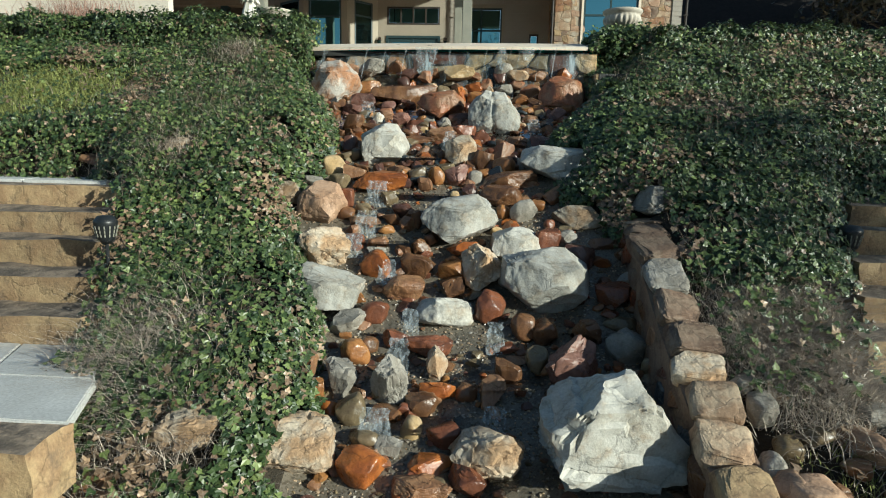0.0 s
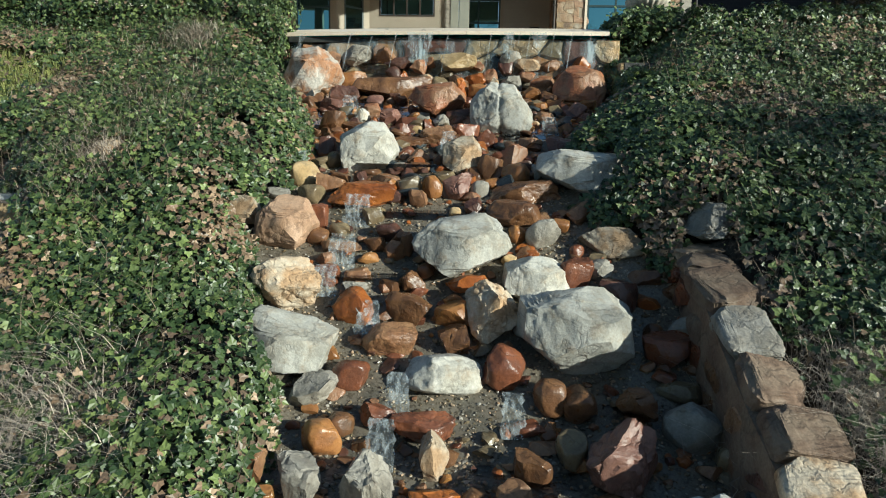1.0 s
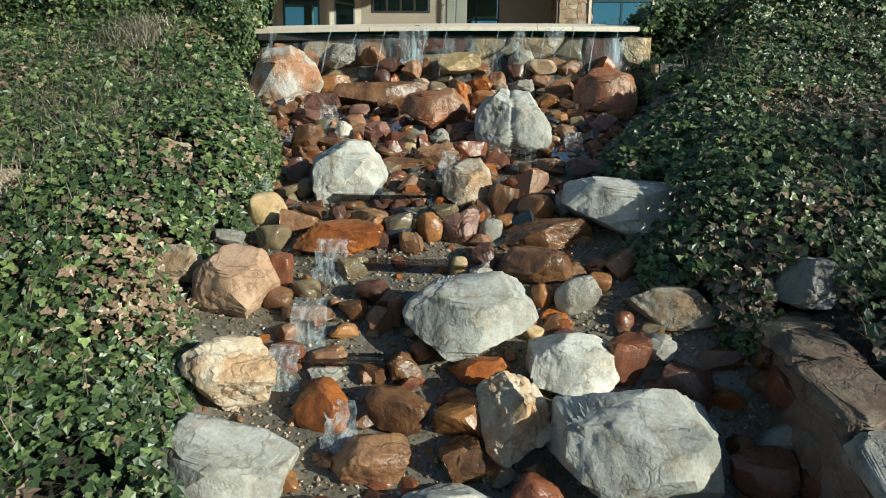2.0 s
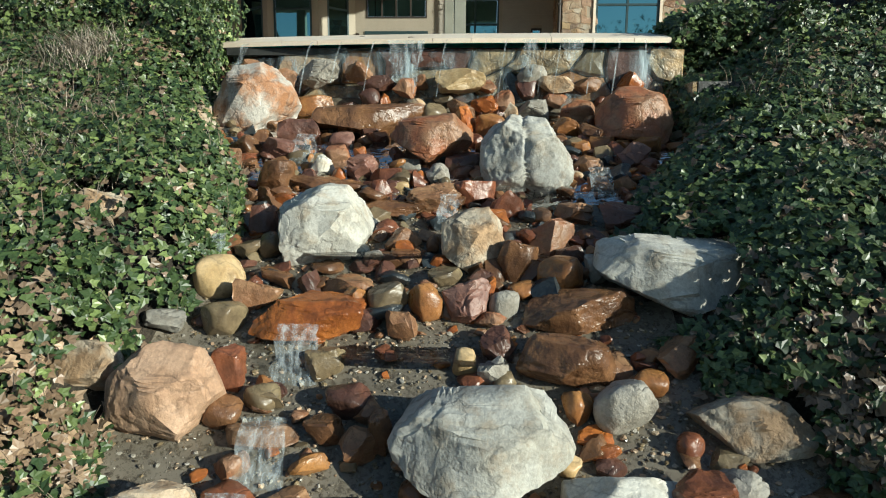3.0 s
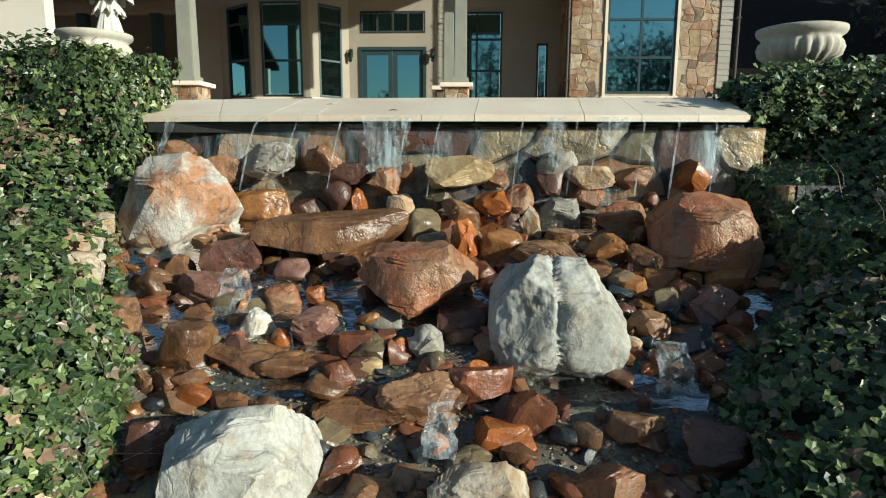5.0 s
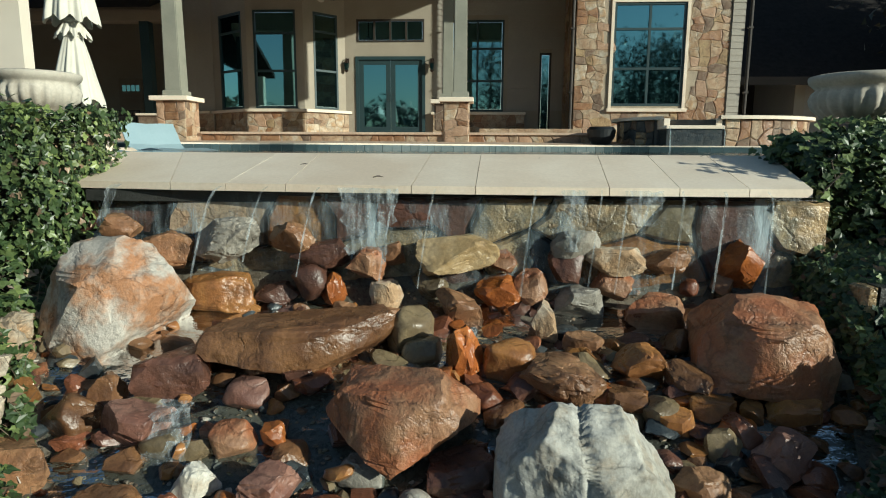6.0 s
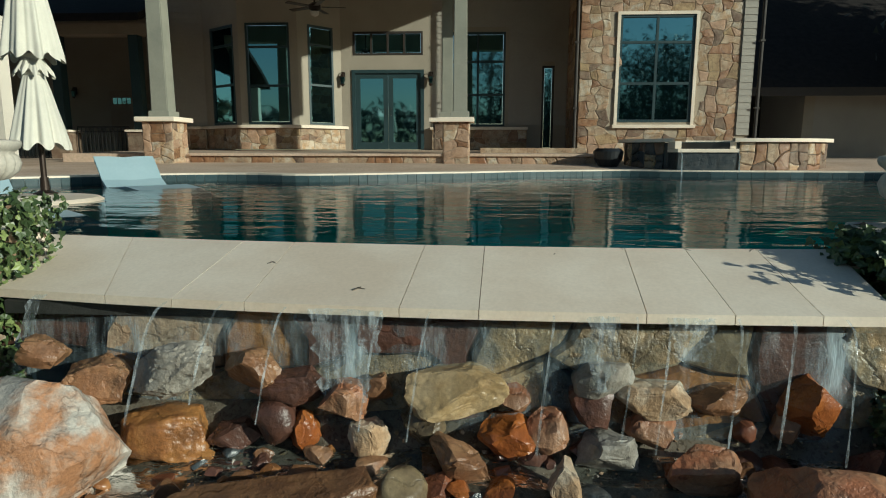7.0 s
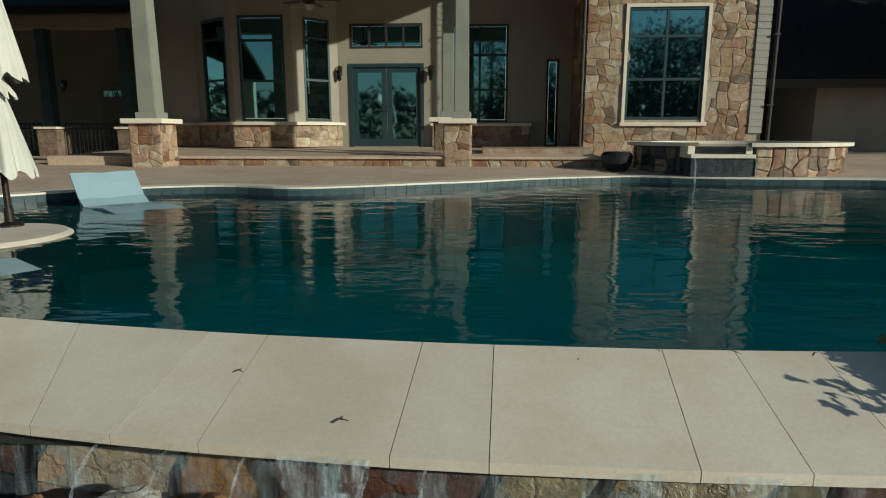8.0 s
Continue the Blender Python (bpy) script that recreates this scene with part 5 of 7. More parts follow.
rock("cobble", (0.18, 4.69, 1.21), (0.12, 0.09, 0.08), "red", "a", 93, "angular red-brown cobble, wet, set among cascade stones")
rock("rock", (1.83, 4.74, 1.27), (0.25, 0.18, 0.12), "brown", "s", 94, "flat brown rock, wet, set among cascade stones")
rock("rock", (1.32, 4.96, 1.41), (0.15, 0.11, 0.10), "olive", "s", 95, "flat olive-grey rock, wet, set among cascade stones")
rock("rock", (-0.85, 5.74, 1.89), (0.24, 0.21, 0.22), "cream", "r", 96, "rounded pale yellow rock, damp, set among cascade stones")
rock("rock", (-0.73, 5.50, 1.75), (0.21, 0.17, 0.16), "olive", "r", 97, "rounded olive-grey rock, wet, set among cascade stones")
rock("rock", (-0.61, 5.64, 1.83), (0.21, 0.18, 0.18), "tan", "a", 98, "angular tan rock, wet, set among cascade stones")
rock("boulder", (-0.34, 5.52, 1.77), (0.53, 0.30, 0.19), "orange", "s", 99, "flat rusty orange boulder, wet, set among cascade stones")
rock("rock", (-0.15, 5.62, 1.81), (0.12, 0.12, 0.15), "amber", "a", 100, "angular amber-brown rock, wet, set among cascade stones")
rock("rock", (-0.00, 5.62, 1.82), (0.20, 0.17, 0.18), "olive", "r", 101, "rounded olive-grey rock, wet, set among cascade stones")
rock("rock", (0.18, 5.61, 1.82), (0.17, 0.16, 0.19), "amber", "r", 102, "rounded amber-brown rock, wet, set among cascade stones")
rock("rock", (0.37, 5.60, 1.83), (0.23, 0.20, 0.22), "pink", "a", 103, "angular pinkish purple rock, wet, set among cascade stones")
rock("rock", (0.54, 5.62, 1.81), (0.15, 0.13, 0.15), "grey", "r", 104, "rounded grey rock, damp, set among cascade stones")
rock("boulder", (0.88, 5.58, 1.80), (0.53, 0.26, 0.17), "brown", "s", 105, "flat brown boulder, wet, set among cascade stones")
rock("boulder", (-0.38, 6.1, 2.1), (0.53, 0.44, 0.47), "white", "p", 106, "blocky white limestone boulder, dry, set among cascade stones", ((122, 0.74), (28, 0.66), (-38, 0.8), (75, 0.84)))
rock("boulder", (0.39, 6.01, 2.05), (0.33, 0.3, 0.36), "pale", "p", 107, "angular grey boulder, damp, set among cascade stones", ((110, 0.85), (35, 0.92), (240, 0.88)))
rock("rock", (0.81, 6.13, 2.06), (0.25, 0.21, 0.21), "redstone", "a", 108, "angular red sandstone rock, wet, set among cascade stones")
rock("rock", (0.61, 5.91, 1.96), (0.22, 0.17, 0.23), "brown", "s", 109, "flat brown rock, wet, set among cascade stones")
rock("rock", (0.82, 5.82, 1.91), (0.23, 0.20, 0.21), "amber", "r", 110, "rounded amber-brown rock, wet, set among cascade stones")
rock("rock", (1.22, 6.30, 2.14), (0.26, 0.21, 0.20), "maroon", "a", 111, "angular dark maroon rock, wet, set among cascade stones")
rock("rock", (0.96, 6.39, 2.16), (0.23, 0.17, 0.14), "tan", "a", 112, "angular tan rock, wet, set among cascade stones")
rock("cobble", (0.78, 6.36, 2.14), (0.11, 0.10, 0.11), "tan", "r", 113, "rounded tan cobble, wet, set among cascade stones")
rock("rock", (0.58, 6.44, 2.20), (0.21, 0.18, 0.18), "red", "a", 114, "angular red-brown rock, wet, set among cascade stones")
rock("rock", (0.48, 6.34, 2.13), (0.24, 0.16, 0.12), "orange", "s", 115, "flat rusty orange rock, wet, set among cascade stones")
rock("rock", (0.39, 6.56, 2.25), (0.28, 0.21, 0.16), "red", "s", 116, "flat red-brown rock, wet, set among cascade stones")
rock("rock", (0.16, 6.48, 2.22), (0.33, 0.24, 0.20), "tan", "a", 117, "angular tan rock, wet, set among cascade stones")
rock("boulder", (-0.06, 6.42, 2.17), (0.39, 0.19, 0.09), "brown", "s", 118, "flat brown boulder, wet, set among cascade stones")
rock("rock", (-0.18, 6.57, 2.26), (0.16, 0.14, 0.15), "red", "a", 119, "angular red-brown rock, wet, set among cascade stones")
rock("cobble", (-0.07, 6.65, 2.28), (0.12, 0.09, 0.08), "cream", "r", 120, "rounded pale yellow cobble, damp, set among cascade stones")
rock("cobble", (0.22, 6.32, 2.11), (0.12, 0.10, 0.10), "orange", "r", 121, "rounded rusty orange cobble, wet, set among cascade stones")
rock("cobble", (0.21, 6.66, 2.29), (0.08, 0.09, 0.12), "olive", "r", 122, "rounded olive-grey cobble, wet, set among cascade stones")
rock("rock", (0.15, 6.73, 2.34), (0.14, 0.13, 0.15), "grey", "a", 123, "angular grey rock, damp, set among cascade stones")
rock("rock", (-0.14, 6.76, 2.34), (0.28, 0.15, 0.11), "red", "s", 124, "flat red-brown rock, wet, set among cascade stones")
rock("cobble", (0.04, 6.73, 2.33), (0.11, 0.10, 0.11), "orange", "a", 125, "angular rusty orange cobble, wet, set among cascade stones")
rock("rock", (-0.39, 6.64, 2.27), (0.30, 0.15, 0.09), "brown", "s", 126, "flat brown rock, wet, set among cascade stones")
rock("boulder", (-0.62, 6.67, 2.29), (0.38, 0.18, 0.11), "brown", "s", 127, "flat brown boulder, wet, set among cascade stones")
rock("rock", (-0.85, 6.66, 2.33), (0.25, 0.19, 0.23), "brown", "s", 128, "flat brown rock, wet, set among cascade stones")
rock("rock", (-0.74, 6.49, 2.20), (0.16, 0.12, 0.10), "orange", "r", 129, "rounded rusty orange rock, wet, set among cascade stones")
rock("cobble", (-0.96, 6.55, 2.23), (0.11, 0.09, 0.09), "tan", "a", 130, "angular tan cobble, wet, set among cascade stones")
rock("rock", (-0.33, 6.80, 2.38), (0.21, 0.19, 0.20), "pink", "a", 131, "angular pinkish purple rock, wet, set among cascade stones")
rock("rock", (-0.61, 6.83, 2.39), (0.17, 0.15, 0.17), "white", "a", 132, "angular white limestone rock, dry, set among cascade stones")
rock("rock", (-0.53, 6.99, 2.47), (0.17, 0.14, 0.14), "redstone", "r", 133, "rounded red sandstone rock, wet, set among cascade stones")
rock("rock", (-0.79, 6.97, 2.45), (0.16, 0.12, 0.11), "olive", "r", 134, "rounded olive-grey rock, wet, set among cascade stones")
rock("rock", (-0.92, 7.04, 2.50), (0.31, 0.23, 0.17), "pink", "s", 135, "flat pinkish purple rock, wet, set among cascade stones")
rock("cobble", (-0.48, 6.78, 2.35), (0.09, 0.08, 0.09), "orange", "r", 136, "rounded rusty orange cobble, wet, set among cascade stones")
rock("rock", (-0.11, 5.96, 1.95), (0.13, 0.11, 0.10), "grey", "a", 137, "angular grey rock, damp, set among cascade stones")
rock("rock", (-0.67, 6.05, 2.00), (0.15, 0.14, 0.15), "olive", "r", 138, "rounded olive-grey rock, wet, set among cascade stones")
rock("rock", (0.01, 6.10, 2.03), (0.22, 0.17, 0.15), "tan", "a", 139, "angular tan rock, wet, set among cascade stones")
rock("cobble", (0.18, 6.08, 2.01), (0.08, 0.09, 0.12), "brown", "r", 140, "rounded brown cobble, wet, set among cascade stones")
rock("cobble", (0.22, 5.96, 1.94), (0.12, 0.09, 0.08), "orange", "r", 141, "rounded rusty orange cobble, wet, set among cascade stones")
rock("rock", (0.44, 5.84, 1.89), (0.15, 0.12, 0.11), "maroon", "a", 142, "angular dark maroon rock, wet, set among cascade stones")
rock("rock", (0.26, 5.82, 1.89), (0.18, 0.14, 0.09), "olive", "s", 143, "flat olive-grey rock, wet, set among cascade stones")
rock("rock", (-0.20, 5.74, 1.85), (0.27, 0.16, 0.11), "tan", "s", 144, "flat tan rock, wet, set among cascade stones")
rock("rock", (0.64, 5.74, 1.85), (0.16, 0.12, 0.10), "amber", "r", 145, "rounded amber-brown rock, wet, set among cascade stones")
rock("rock", (1.01, 5.88, 1.93), (0.14, 0.14, 0.16), "grey", "a", 146, "angular grey rock, damp, set among cascade stones")
rock("rock", (-0.09, 6.21, 2.07), (0.15, 0.12, 0.12), "red", "a", 147, "angular red-brown rock, wet, set among cascade stones")
rock("rock", (0.89, 6.02, 1.98), (0.15, 0.12, 0.12), "maroon", "a", 148, "angular dark maroon rock, wet, set among cascade stones")
rock("rock", (1.50, 6.28, 2.19), (0.21, 0.11, 0.08), "red", "s", 149, "flat red-brown rock, wet, set among cascade stones")
rock("rock", (-1.12, 6.44, 2.27), (0.14, 0.10, 0.07), "orange", "a", 150, "angular rusty orange rock, wet, set among cascade stones")
rock("rock", (-0.09, 5.52, 1.74), (0.14, 0.12, 0.12), "maroon", "a", 151, "angular dark maroon rock, wet, set among cascade stones")
rock("rock", (0.08, 5.49, 1.74), (0.15, 0.14, 0.15), "tan", "a", 152, "angular tan rock, wet, set among cascade stones")
rock("rock", (0.48, 5.55, 1.76), (0.15, 0.11, 0.08), "redstone", "a", 153, "angular red sandstone rock, wet, set among cascade stones")
rock("rock", (-0.80, 6.25, 2.11), (0.16, 0.12, 0.19), "maroon", "s", 154, "flat dark maroon rock, wet, set among cascade stones")
rock("rock", (-0.40, 5.75, 1.86), (0.13, 0.12, 0.14), "maroon", "a", 155, "angular dark maroon rock, wet, set among cascade stones")
rock("rock", (0.05, 6.00, 1.96), (0.17, 0.13, 0.09), "brown", "s", 156, "flat brown rock, wet, set among cascade stones")
rock("rock", (0.34, 6.83, 2.37), (0.22, 0.15, 0.11), "maroon", "s", 157, "flat dark maroon rock, wet, set among cascade stones")
rock("rock", (0.26, 6.48, 2.20), (0.17, 0.13, 0.11), "brown", "a", 158, "angular brown rock, wet, set among cascade stones")
rock("rock", (1.05, 6.15, 2.04), (0.15, 0.13, 0.13), "maroon", "a", 159, "angular dark maroon rock, wet, set among cascade stones")
rock("boulder", (-1.27, 7.55, 2.86), (0.63, 0.55, 0.57), "marble", "p", 160, "angular white and orange veined boulder, dry, set among cascade stones", ((150, 0.74), (44, 0.8), (-30, 0.88), (96, 0.84)))
rock("rock", (-1.16, 7.80, 3.03), (0.32, 0.24, 0.20), "tan", "a", 161, "angular tan rock, wet, set among cascade stones")
rock("boulder", (-0.90, 7.80, 2.84), (0.38, 0.26, 0.19), "amber", "b", 162, "blocky amber-brown boulder, wet, set among cascade stones")
rock("boulder", (-0.4, 7.41, 2.71), (0.83, 0.4, 0.27), "brown", "p", 163, "flat brown boulder, wet, set among cascade stones", ((95, 0.62), (240, 0.7), (-70, 0.9), (172, 1.0)))
rock("boulder", (0.09, 7.01, 2.56), (0.55, 0.42, 0.39), "redstone", "p", 164, "angular red sandstone boulder, wet, set among cascade stones", ((100, 0.66), (232, 0.62), (-46, 0.68), (150, 0.9), (30, 0.92)))
rock("boulder", (0.72, 6.8, 2.46), (0.6, 0.5, 0.55), "white", "p", 165, "blocky white limestone boulder, dry, set among cascade stones", ((138, 0.88), (36, 0.74), (80, 0.84), (8, 0.94)), True)
rock("boulder", (1.51, 7.39, 2.75), (0.54, 0.45, 0.44), "redstone", "p", 166, "angular red sandstone boulder, wet, set among cascade stones", ((140, 0.84), (66, 0.8), (24, 0.9), (-100, 0.84)))
rock("boulder", (0.68, 7.25, 2.63), (0.39, 0.27, 0.19), "tan", "a", 167, "angular tan boulder, wet, set among cascade stones")
rock("rock", (0.49, 7.35, 2.67), (0.23, 0.20, 0.20), "amber", "r", 168, "rounded amber-brown rock, wet, set among cascade stones")
rock("rock", (0.31, 7.35, 2.69), (0.16, 0.20, 0.27), "orange", "a", 169, "angular rusty orange rock, wet, set among cascade stones")
rock("rock", (0.07, 7.52, 2.74), (0.21, 0.20, 0.23), "olive", "r", 170, "rounded olive-grey rock, wet, set among cascade stones")
rock("rock", (0.13, 7.42, 2.68), (0.17, 0.13, 0.12), "olive", "r", 171, "rounded olive-grey rock, wet, set among cascade stones")
rock("rock", (0.21, 7.28, 2.62), (0.13, 0.11, 0.11), "orange", "a", 172, "angular rusty orange rock, wet, set among cascade stones")
rock("rock", (0.28, 7.69, 2.79), (0.24, 0.21, 0.21), "tan", "a", 173, "angular tan rock, wet, set among cascade stones")
rock("rock", (0.39, 7.20, 2.57), (0.17, 0.13, 0.11), "red", "r", 174, "rounded red-brown rock, wet, set among cascade stones")
rock("rock", (-0.08, 7.81, 2.83), (0.17, 0.15, 0.16), "pale", "a", 175, "angular pale cream and tan rock, dry, set among cascade stones")
rock("rock", (-0.34, 7.81, 2.86), (0.14, 0.14, 0.17), "orange", "a", 176, "angular rusty orange rock, wet, set among cascade stones")
rock("rock", (-0.45, 7.80, 2.89), (0.19, 0.17, 0.19), "maroon", "r", 177, "rounded dark maroon rock, wet, set among cascade stones")
rock("rock", (-0.62, 7.82, 2.83), (0.21, 0.15, 0.12), "maroon", "a", 178, "angular dark maroon rock, wet, set among cascade stones")
rock("rock", (0.13, 7.81, 2.88), (0.19, 0.15, 0.14), "olive", "a", 179, "angular olive-grey rock, wet, set among cascade stones")
rock("rock", (0.46, 7.80, 2.85), (0.23, 0.19, 0.19), "orange", "a", 180, "angular rusty orange rock, wet, set among cascade stones")
rock("rock", (0.61, 7.80, 2.88), (0.17, 0.16, 0.19), "redstone", "a", 181, "angular red sandstone rock, wet, set among cascade stones")
rock("rock", (0.66, 7.59, 2.76), (0.13, 0.16, 0.22), "pale", "a", 182, "angular pale cream and tan rock, dry, set among cascade stones")
rock("rock", (0.84, 7.76, 2.81), (0.24, 0.20, 0.19), "grey", "a", 183, "angular grey rock, damp, set among cascade stones")
rock("rock", (0.82, 7.51, 2.70), (0.18, 0.14, 0.11), "tan", "s", 184, "flat tan rock, wet, set among cascade stones")
rock("rock", (1.16, 7.69, 2.79), (0.28, 0.23, 0.21), "redstone", "a", 185, "angular red sandstone rock, wet, set among cascade stones")
rock("rock", (1.02, 7.37, 2.67), (0.22, 0.17, 0.16), "amber", "a", 186, "angular amber-brown rock, wet, set among cascade stones")
rock("rock", (1.19, 7.28, 2.63), (0.19, 0.16, 0.15), "brown", "a", 187, "angular brown rock, wet, set among cascade stones")
rock("rock", (1.58, 7.80, 3.01), (0.20, 0.19, 0.23), "orange", "a", 188, "angular rusty orange rock, wet, set among cascade stones")
rock("cobble", (1.51, 7.82, 2.91), (0.11, 0.11, 0.12), "tan", "a", 189, "angular tan cobble, wet, set among cascade stones")
rock("cobble", (1.36, 7.83, 2.89), (0.09, 0.08, 0.09), "red", "r", 190, "rounded red-brown cobble, wet, set among cascade stones")
rock("rock", (1.00, 7.81, 2.90), (0.21, 0.16, 0.14), "redstone", "a", 191, "angular red sandstone rock, wet, set among cascade stones")
rock("rock", (1.00, 7.83, 3.01), (0.31, 0.19, 0.14), "pale", "s", 192, "flat pale cream and tan rock, dry, set among cascade stones")
rock("rock", (1.25, 7.83, 3.01), (0.23, 0.16, 0.12), "tan", "a", 193, "angular tan rock, wet, set among cascade stones")
rock("boulder", (0.26, 7.80, 3.04), (0.40, 0.25, 0.18), "cream", "s", 194, "flat pale yellow boulder, damp, set among cascade stones")
rock("rock", (0.47, 7.83, 3.00), (0.16, 0.12, 0.11), "redstone", "a", 195, "angular red sandstone rock, wet, set among cascade stones")
rock("rock", (-0.40, 7.83, 3.02), (0.31, 0.17, 0.13), "maroon", "s", 196, "flat dark maroon rock, wet, set among cascade stones")
rock("rock", (-0.17, 7.80, 2.98), (0.19, 0.16, 0.17), "redstone", "a", 197, "angular red sandstone rock, wet, set among cascade stones")
rock("rock", (-0.54, 7.81, 3.11), (0.23, 0.18, 0.16), "tan", "a", 198, "angular tan rock, wet, set among cascade stones")
rock("boulder", (-0.85, 7.79, 3.09), (0.34, 0.26, 0.23), "grey", "a", 199, "angular grey boulder, damp, set among cascade stones")
rock("rock", (-1.39, 7.82, 3.15), (0.19, 0.14, 0.13), "tan", "a", 200, "angular tan rock, wet, set among cascade stones")
rock("cobble", (-0.63, 7.02, 2.47), (0.07, 0.07, 0.09), "redstone", "a", 201, "angular red sandstone cobble, wet, set among cascade stones")
rock("cobble", (-0.38, 7.02, 2.48), (0.10, 0.09, 0.10), "orange", "a", 202, "angular rusty orange cobble, wet, set among cascade stones")
rock("rock", (1.33, 7.08, 2.52), (0.13, 0.12, 0.13), "red", "a", 203, "angular red-brown rock, wet, set among cascade stones")
rock("rock", (1.43, 6.98, 2.48), (0.21, 0.18, 0.19), "pink", "a", 204, "angular pinkish purple rock, wet, set among cascade stones")
rock("rock", (1.56, 7.18, 2.56), (0.20, 0.15, 0.11), "amber", "s", 205, "flat amber-brown rock, wet, set among cascade stones")
rock("rock", (1.10, 7.12, 2.53), (0.16, 0.12, 0.11), "amber", "s", 206, "flat amber-brown rock, wet, set among cascade stones")
rock("rock", (0.95, 7.20, 2.57), (0.18, 0.14, 0.10), "brown", "s", 207, "flat brown rock, wet, set among cascade stones")
rock("cobble", (1.03, 6.80, 2.35), (0.10, 0.08, 0.08), "pale", "r", 208, "rounded pale cream and tan cobble, dry, set among cascade stones")
rock("rock", (1.31, 6.73, 2.32), (0.17, 0.13, 0.10), "redstone", "a", 209, "angular red sandstone rock, wet, set among cascade stones")
rock("rock", (1.12, 6.88, 2.41), (0.20, 0.16, 0.13), "tan", "s", 210, "flat tan rock, wet, set among cascade stones")
rock("rock", (1.29, 6.86, 2.38), (0.19, 0.11, 0.07), "brown", "s", 211, "flat brown rock, wet, set among cascade stones")
rock("rock", (1.38, 6.83, 2.36), (0.14, 0.07, 0.05), "orange", "s", 212, "flat rusty orange rock, wet, set among cascade stones")
rock("rock", (-1.18, 7.05, 2.51), (0.24, 0.20, 0.19), "brown", "r", 213, "rounded brown rock, wet, set among cascade stones")
rock("rock", (-1.09, 7.16, 2.57), (0.12, 0.13, 0.16), "brown", "a", 214, "angular brown rock, wet, set among cascade stones")
rock("boulder", (-0.87, 7.24, 2.62), (0.35, 0.27, 0.19), "maroon", "s", 215, "flat dark maroon boulder, wet, set among cascade stones")
rock("rock", (-1.25, 6.83, 2.43), (0.28, 0.22, 0.17), "tan", "s", 216, "flat tan rock, wet, set among cascade stones")
rock("rock", (-1.44, 6.86, 2.61), (0.22, 0.19, 0.19), "pale", "a", 217, "angular pale cream and tan rock, dry, set among cascade stones")
rock("rock", (-1.41, 7.11, 2.57), (0.17, 0.15, 0.17), "amber", "a", 218, "angular amber-brown rock, wet, set among cascade stones")
rock("rock", (-1.61, 7.29, 2.73), (0.16, 0.15, 0.17), "pale", "a", 219, "angular pale cream and tan rock, dry, set among cascade stones")
rock("cobble", (-1.55, 7.29, 2.65), (0.11, 0.09, 0.08), "tan", "r", 220, "rounded tan cobble, wet, set among cascade stones")
rock("rock", (-0.54, 7.18, 2.57), (0.18, 0.14, 0.12), "pink", "r", 221, "rounded pinkish purple rock, wet, set among cascade stones")
rock("cobble", (-0.39, 7.21, 2.57), (0.11, 0.08, 0.08), "brown", "a", 222, "angular brown cobble, wet, set among cascade stones")
rock("rock", (-0.04, 6.91, 2.41), (0.19, 0.13, 0.09), "grey", "s", 223, "flat grey rock, damp, set among cascade stones")
rock("rock", (0.17, 6.76, 2.35), (0.13, 0.13, 0.16), "grey", "r", 224, "rounded grey rock, damp, set among cascade stones")
rock("rock", (0.32, 6.88, 2.41), (0.25, 0.19, 0.15), "maroon", "s", 225, "flat dark maroon rock, wet, set among cascade stones")
rock("rock", (0.05, 6.71, 2.32), (0.11, 0.11, 0.13), "red", "a", 226, "angular red-brown rock, wet, set among cascade stones")
rock("rock", (0.78, 7.81, 2.98), (0.18, 0.14, 0.15), "maroon", "s", 227, "flat dark maroon rock, wet, set among cascade stones")
rock("rock", (0.82, 7.82, 3.09), (0.24, 0.19, 0.14), "grey", "s", 228, "flat grey rock, damp, set among cascade stones")
rock("rock", (-0.07, 7.82, 3.03), (0.16, 0.13, 0.12), "tan", "a", 229, "angular tan rock, wet, set among cascade stones")
rock("rock", (1.26, 7.20, 2.56), (0.18, 0.14, 0.10), "amber", "s", 230, "flat amber-brown rock, wet, set among cascade stones")
rock("rock", (1.91, 7.23, 2.61), (0.20, 0.15, 0.12), "brown", "a", 231, "angular brown rock, wet, set among cascade stones")
rock("rock", (1.25, 7.04, 2.49), (0.14, 0.11, 0.12), "olive", "s", 232, "flat olive-grey rock, wet, set among cascade stones")
rock("rock", (-0.36, 7.27, 2.61), (0.16, 0.12, 0.11), "maroon", "s", 233, "flat dark maroon rock, wet, set among cascade stones")

# cobbles and stones beside the channel walls
rock("boulder", (-0.86, 2.70, None), (0.34, 0.30, 0.26), "pale", "a", 401, "angular pale cream and tan boulder half under ivy")
rock("rock", (-1.52, 2.75, None), (0.22, 0.26, 0.20), "pink", "a", 402, "dull pinkish rock edging the garden path")
rock("rock", (-1.42, 2.45, None), (0.18, 0.22, 0.26), "grey", "a", 403, "upright grey rock edging the garden path")
rock("cobble", (-1.22, 2.42, None), (0.17, 0.18, 0.14), "tan", "r", 404, "rounded tan cobble at the bank's foot")
rock("cobble", (2.18, 3.02, None), (0.16, 0.18, 0.19), "grey", "r", 405, "rounded grey cobble beside the channel wall")
rock("cobble", (2.24, 2.82, None), (0.16, 0.15, 0.13), "olive", "r", 406, "rounded olive-grey cobble beside the channel wall")
rock("cobble", (2.12, 2.72, None), (0.17, 0.17, 0.17), "grey", "r", 407, "rounded grey cobble beside the channel wall")
rock("rock", (2.24, 2.52, None), (0.30, 0.25, 0.21), "peach", "r", 408, "large smooth tan river cobble")
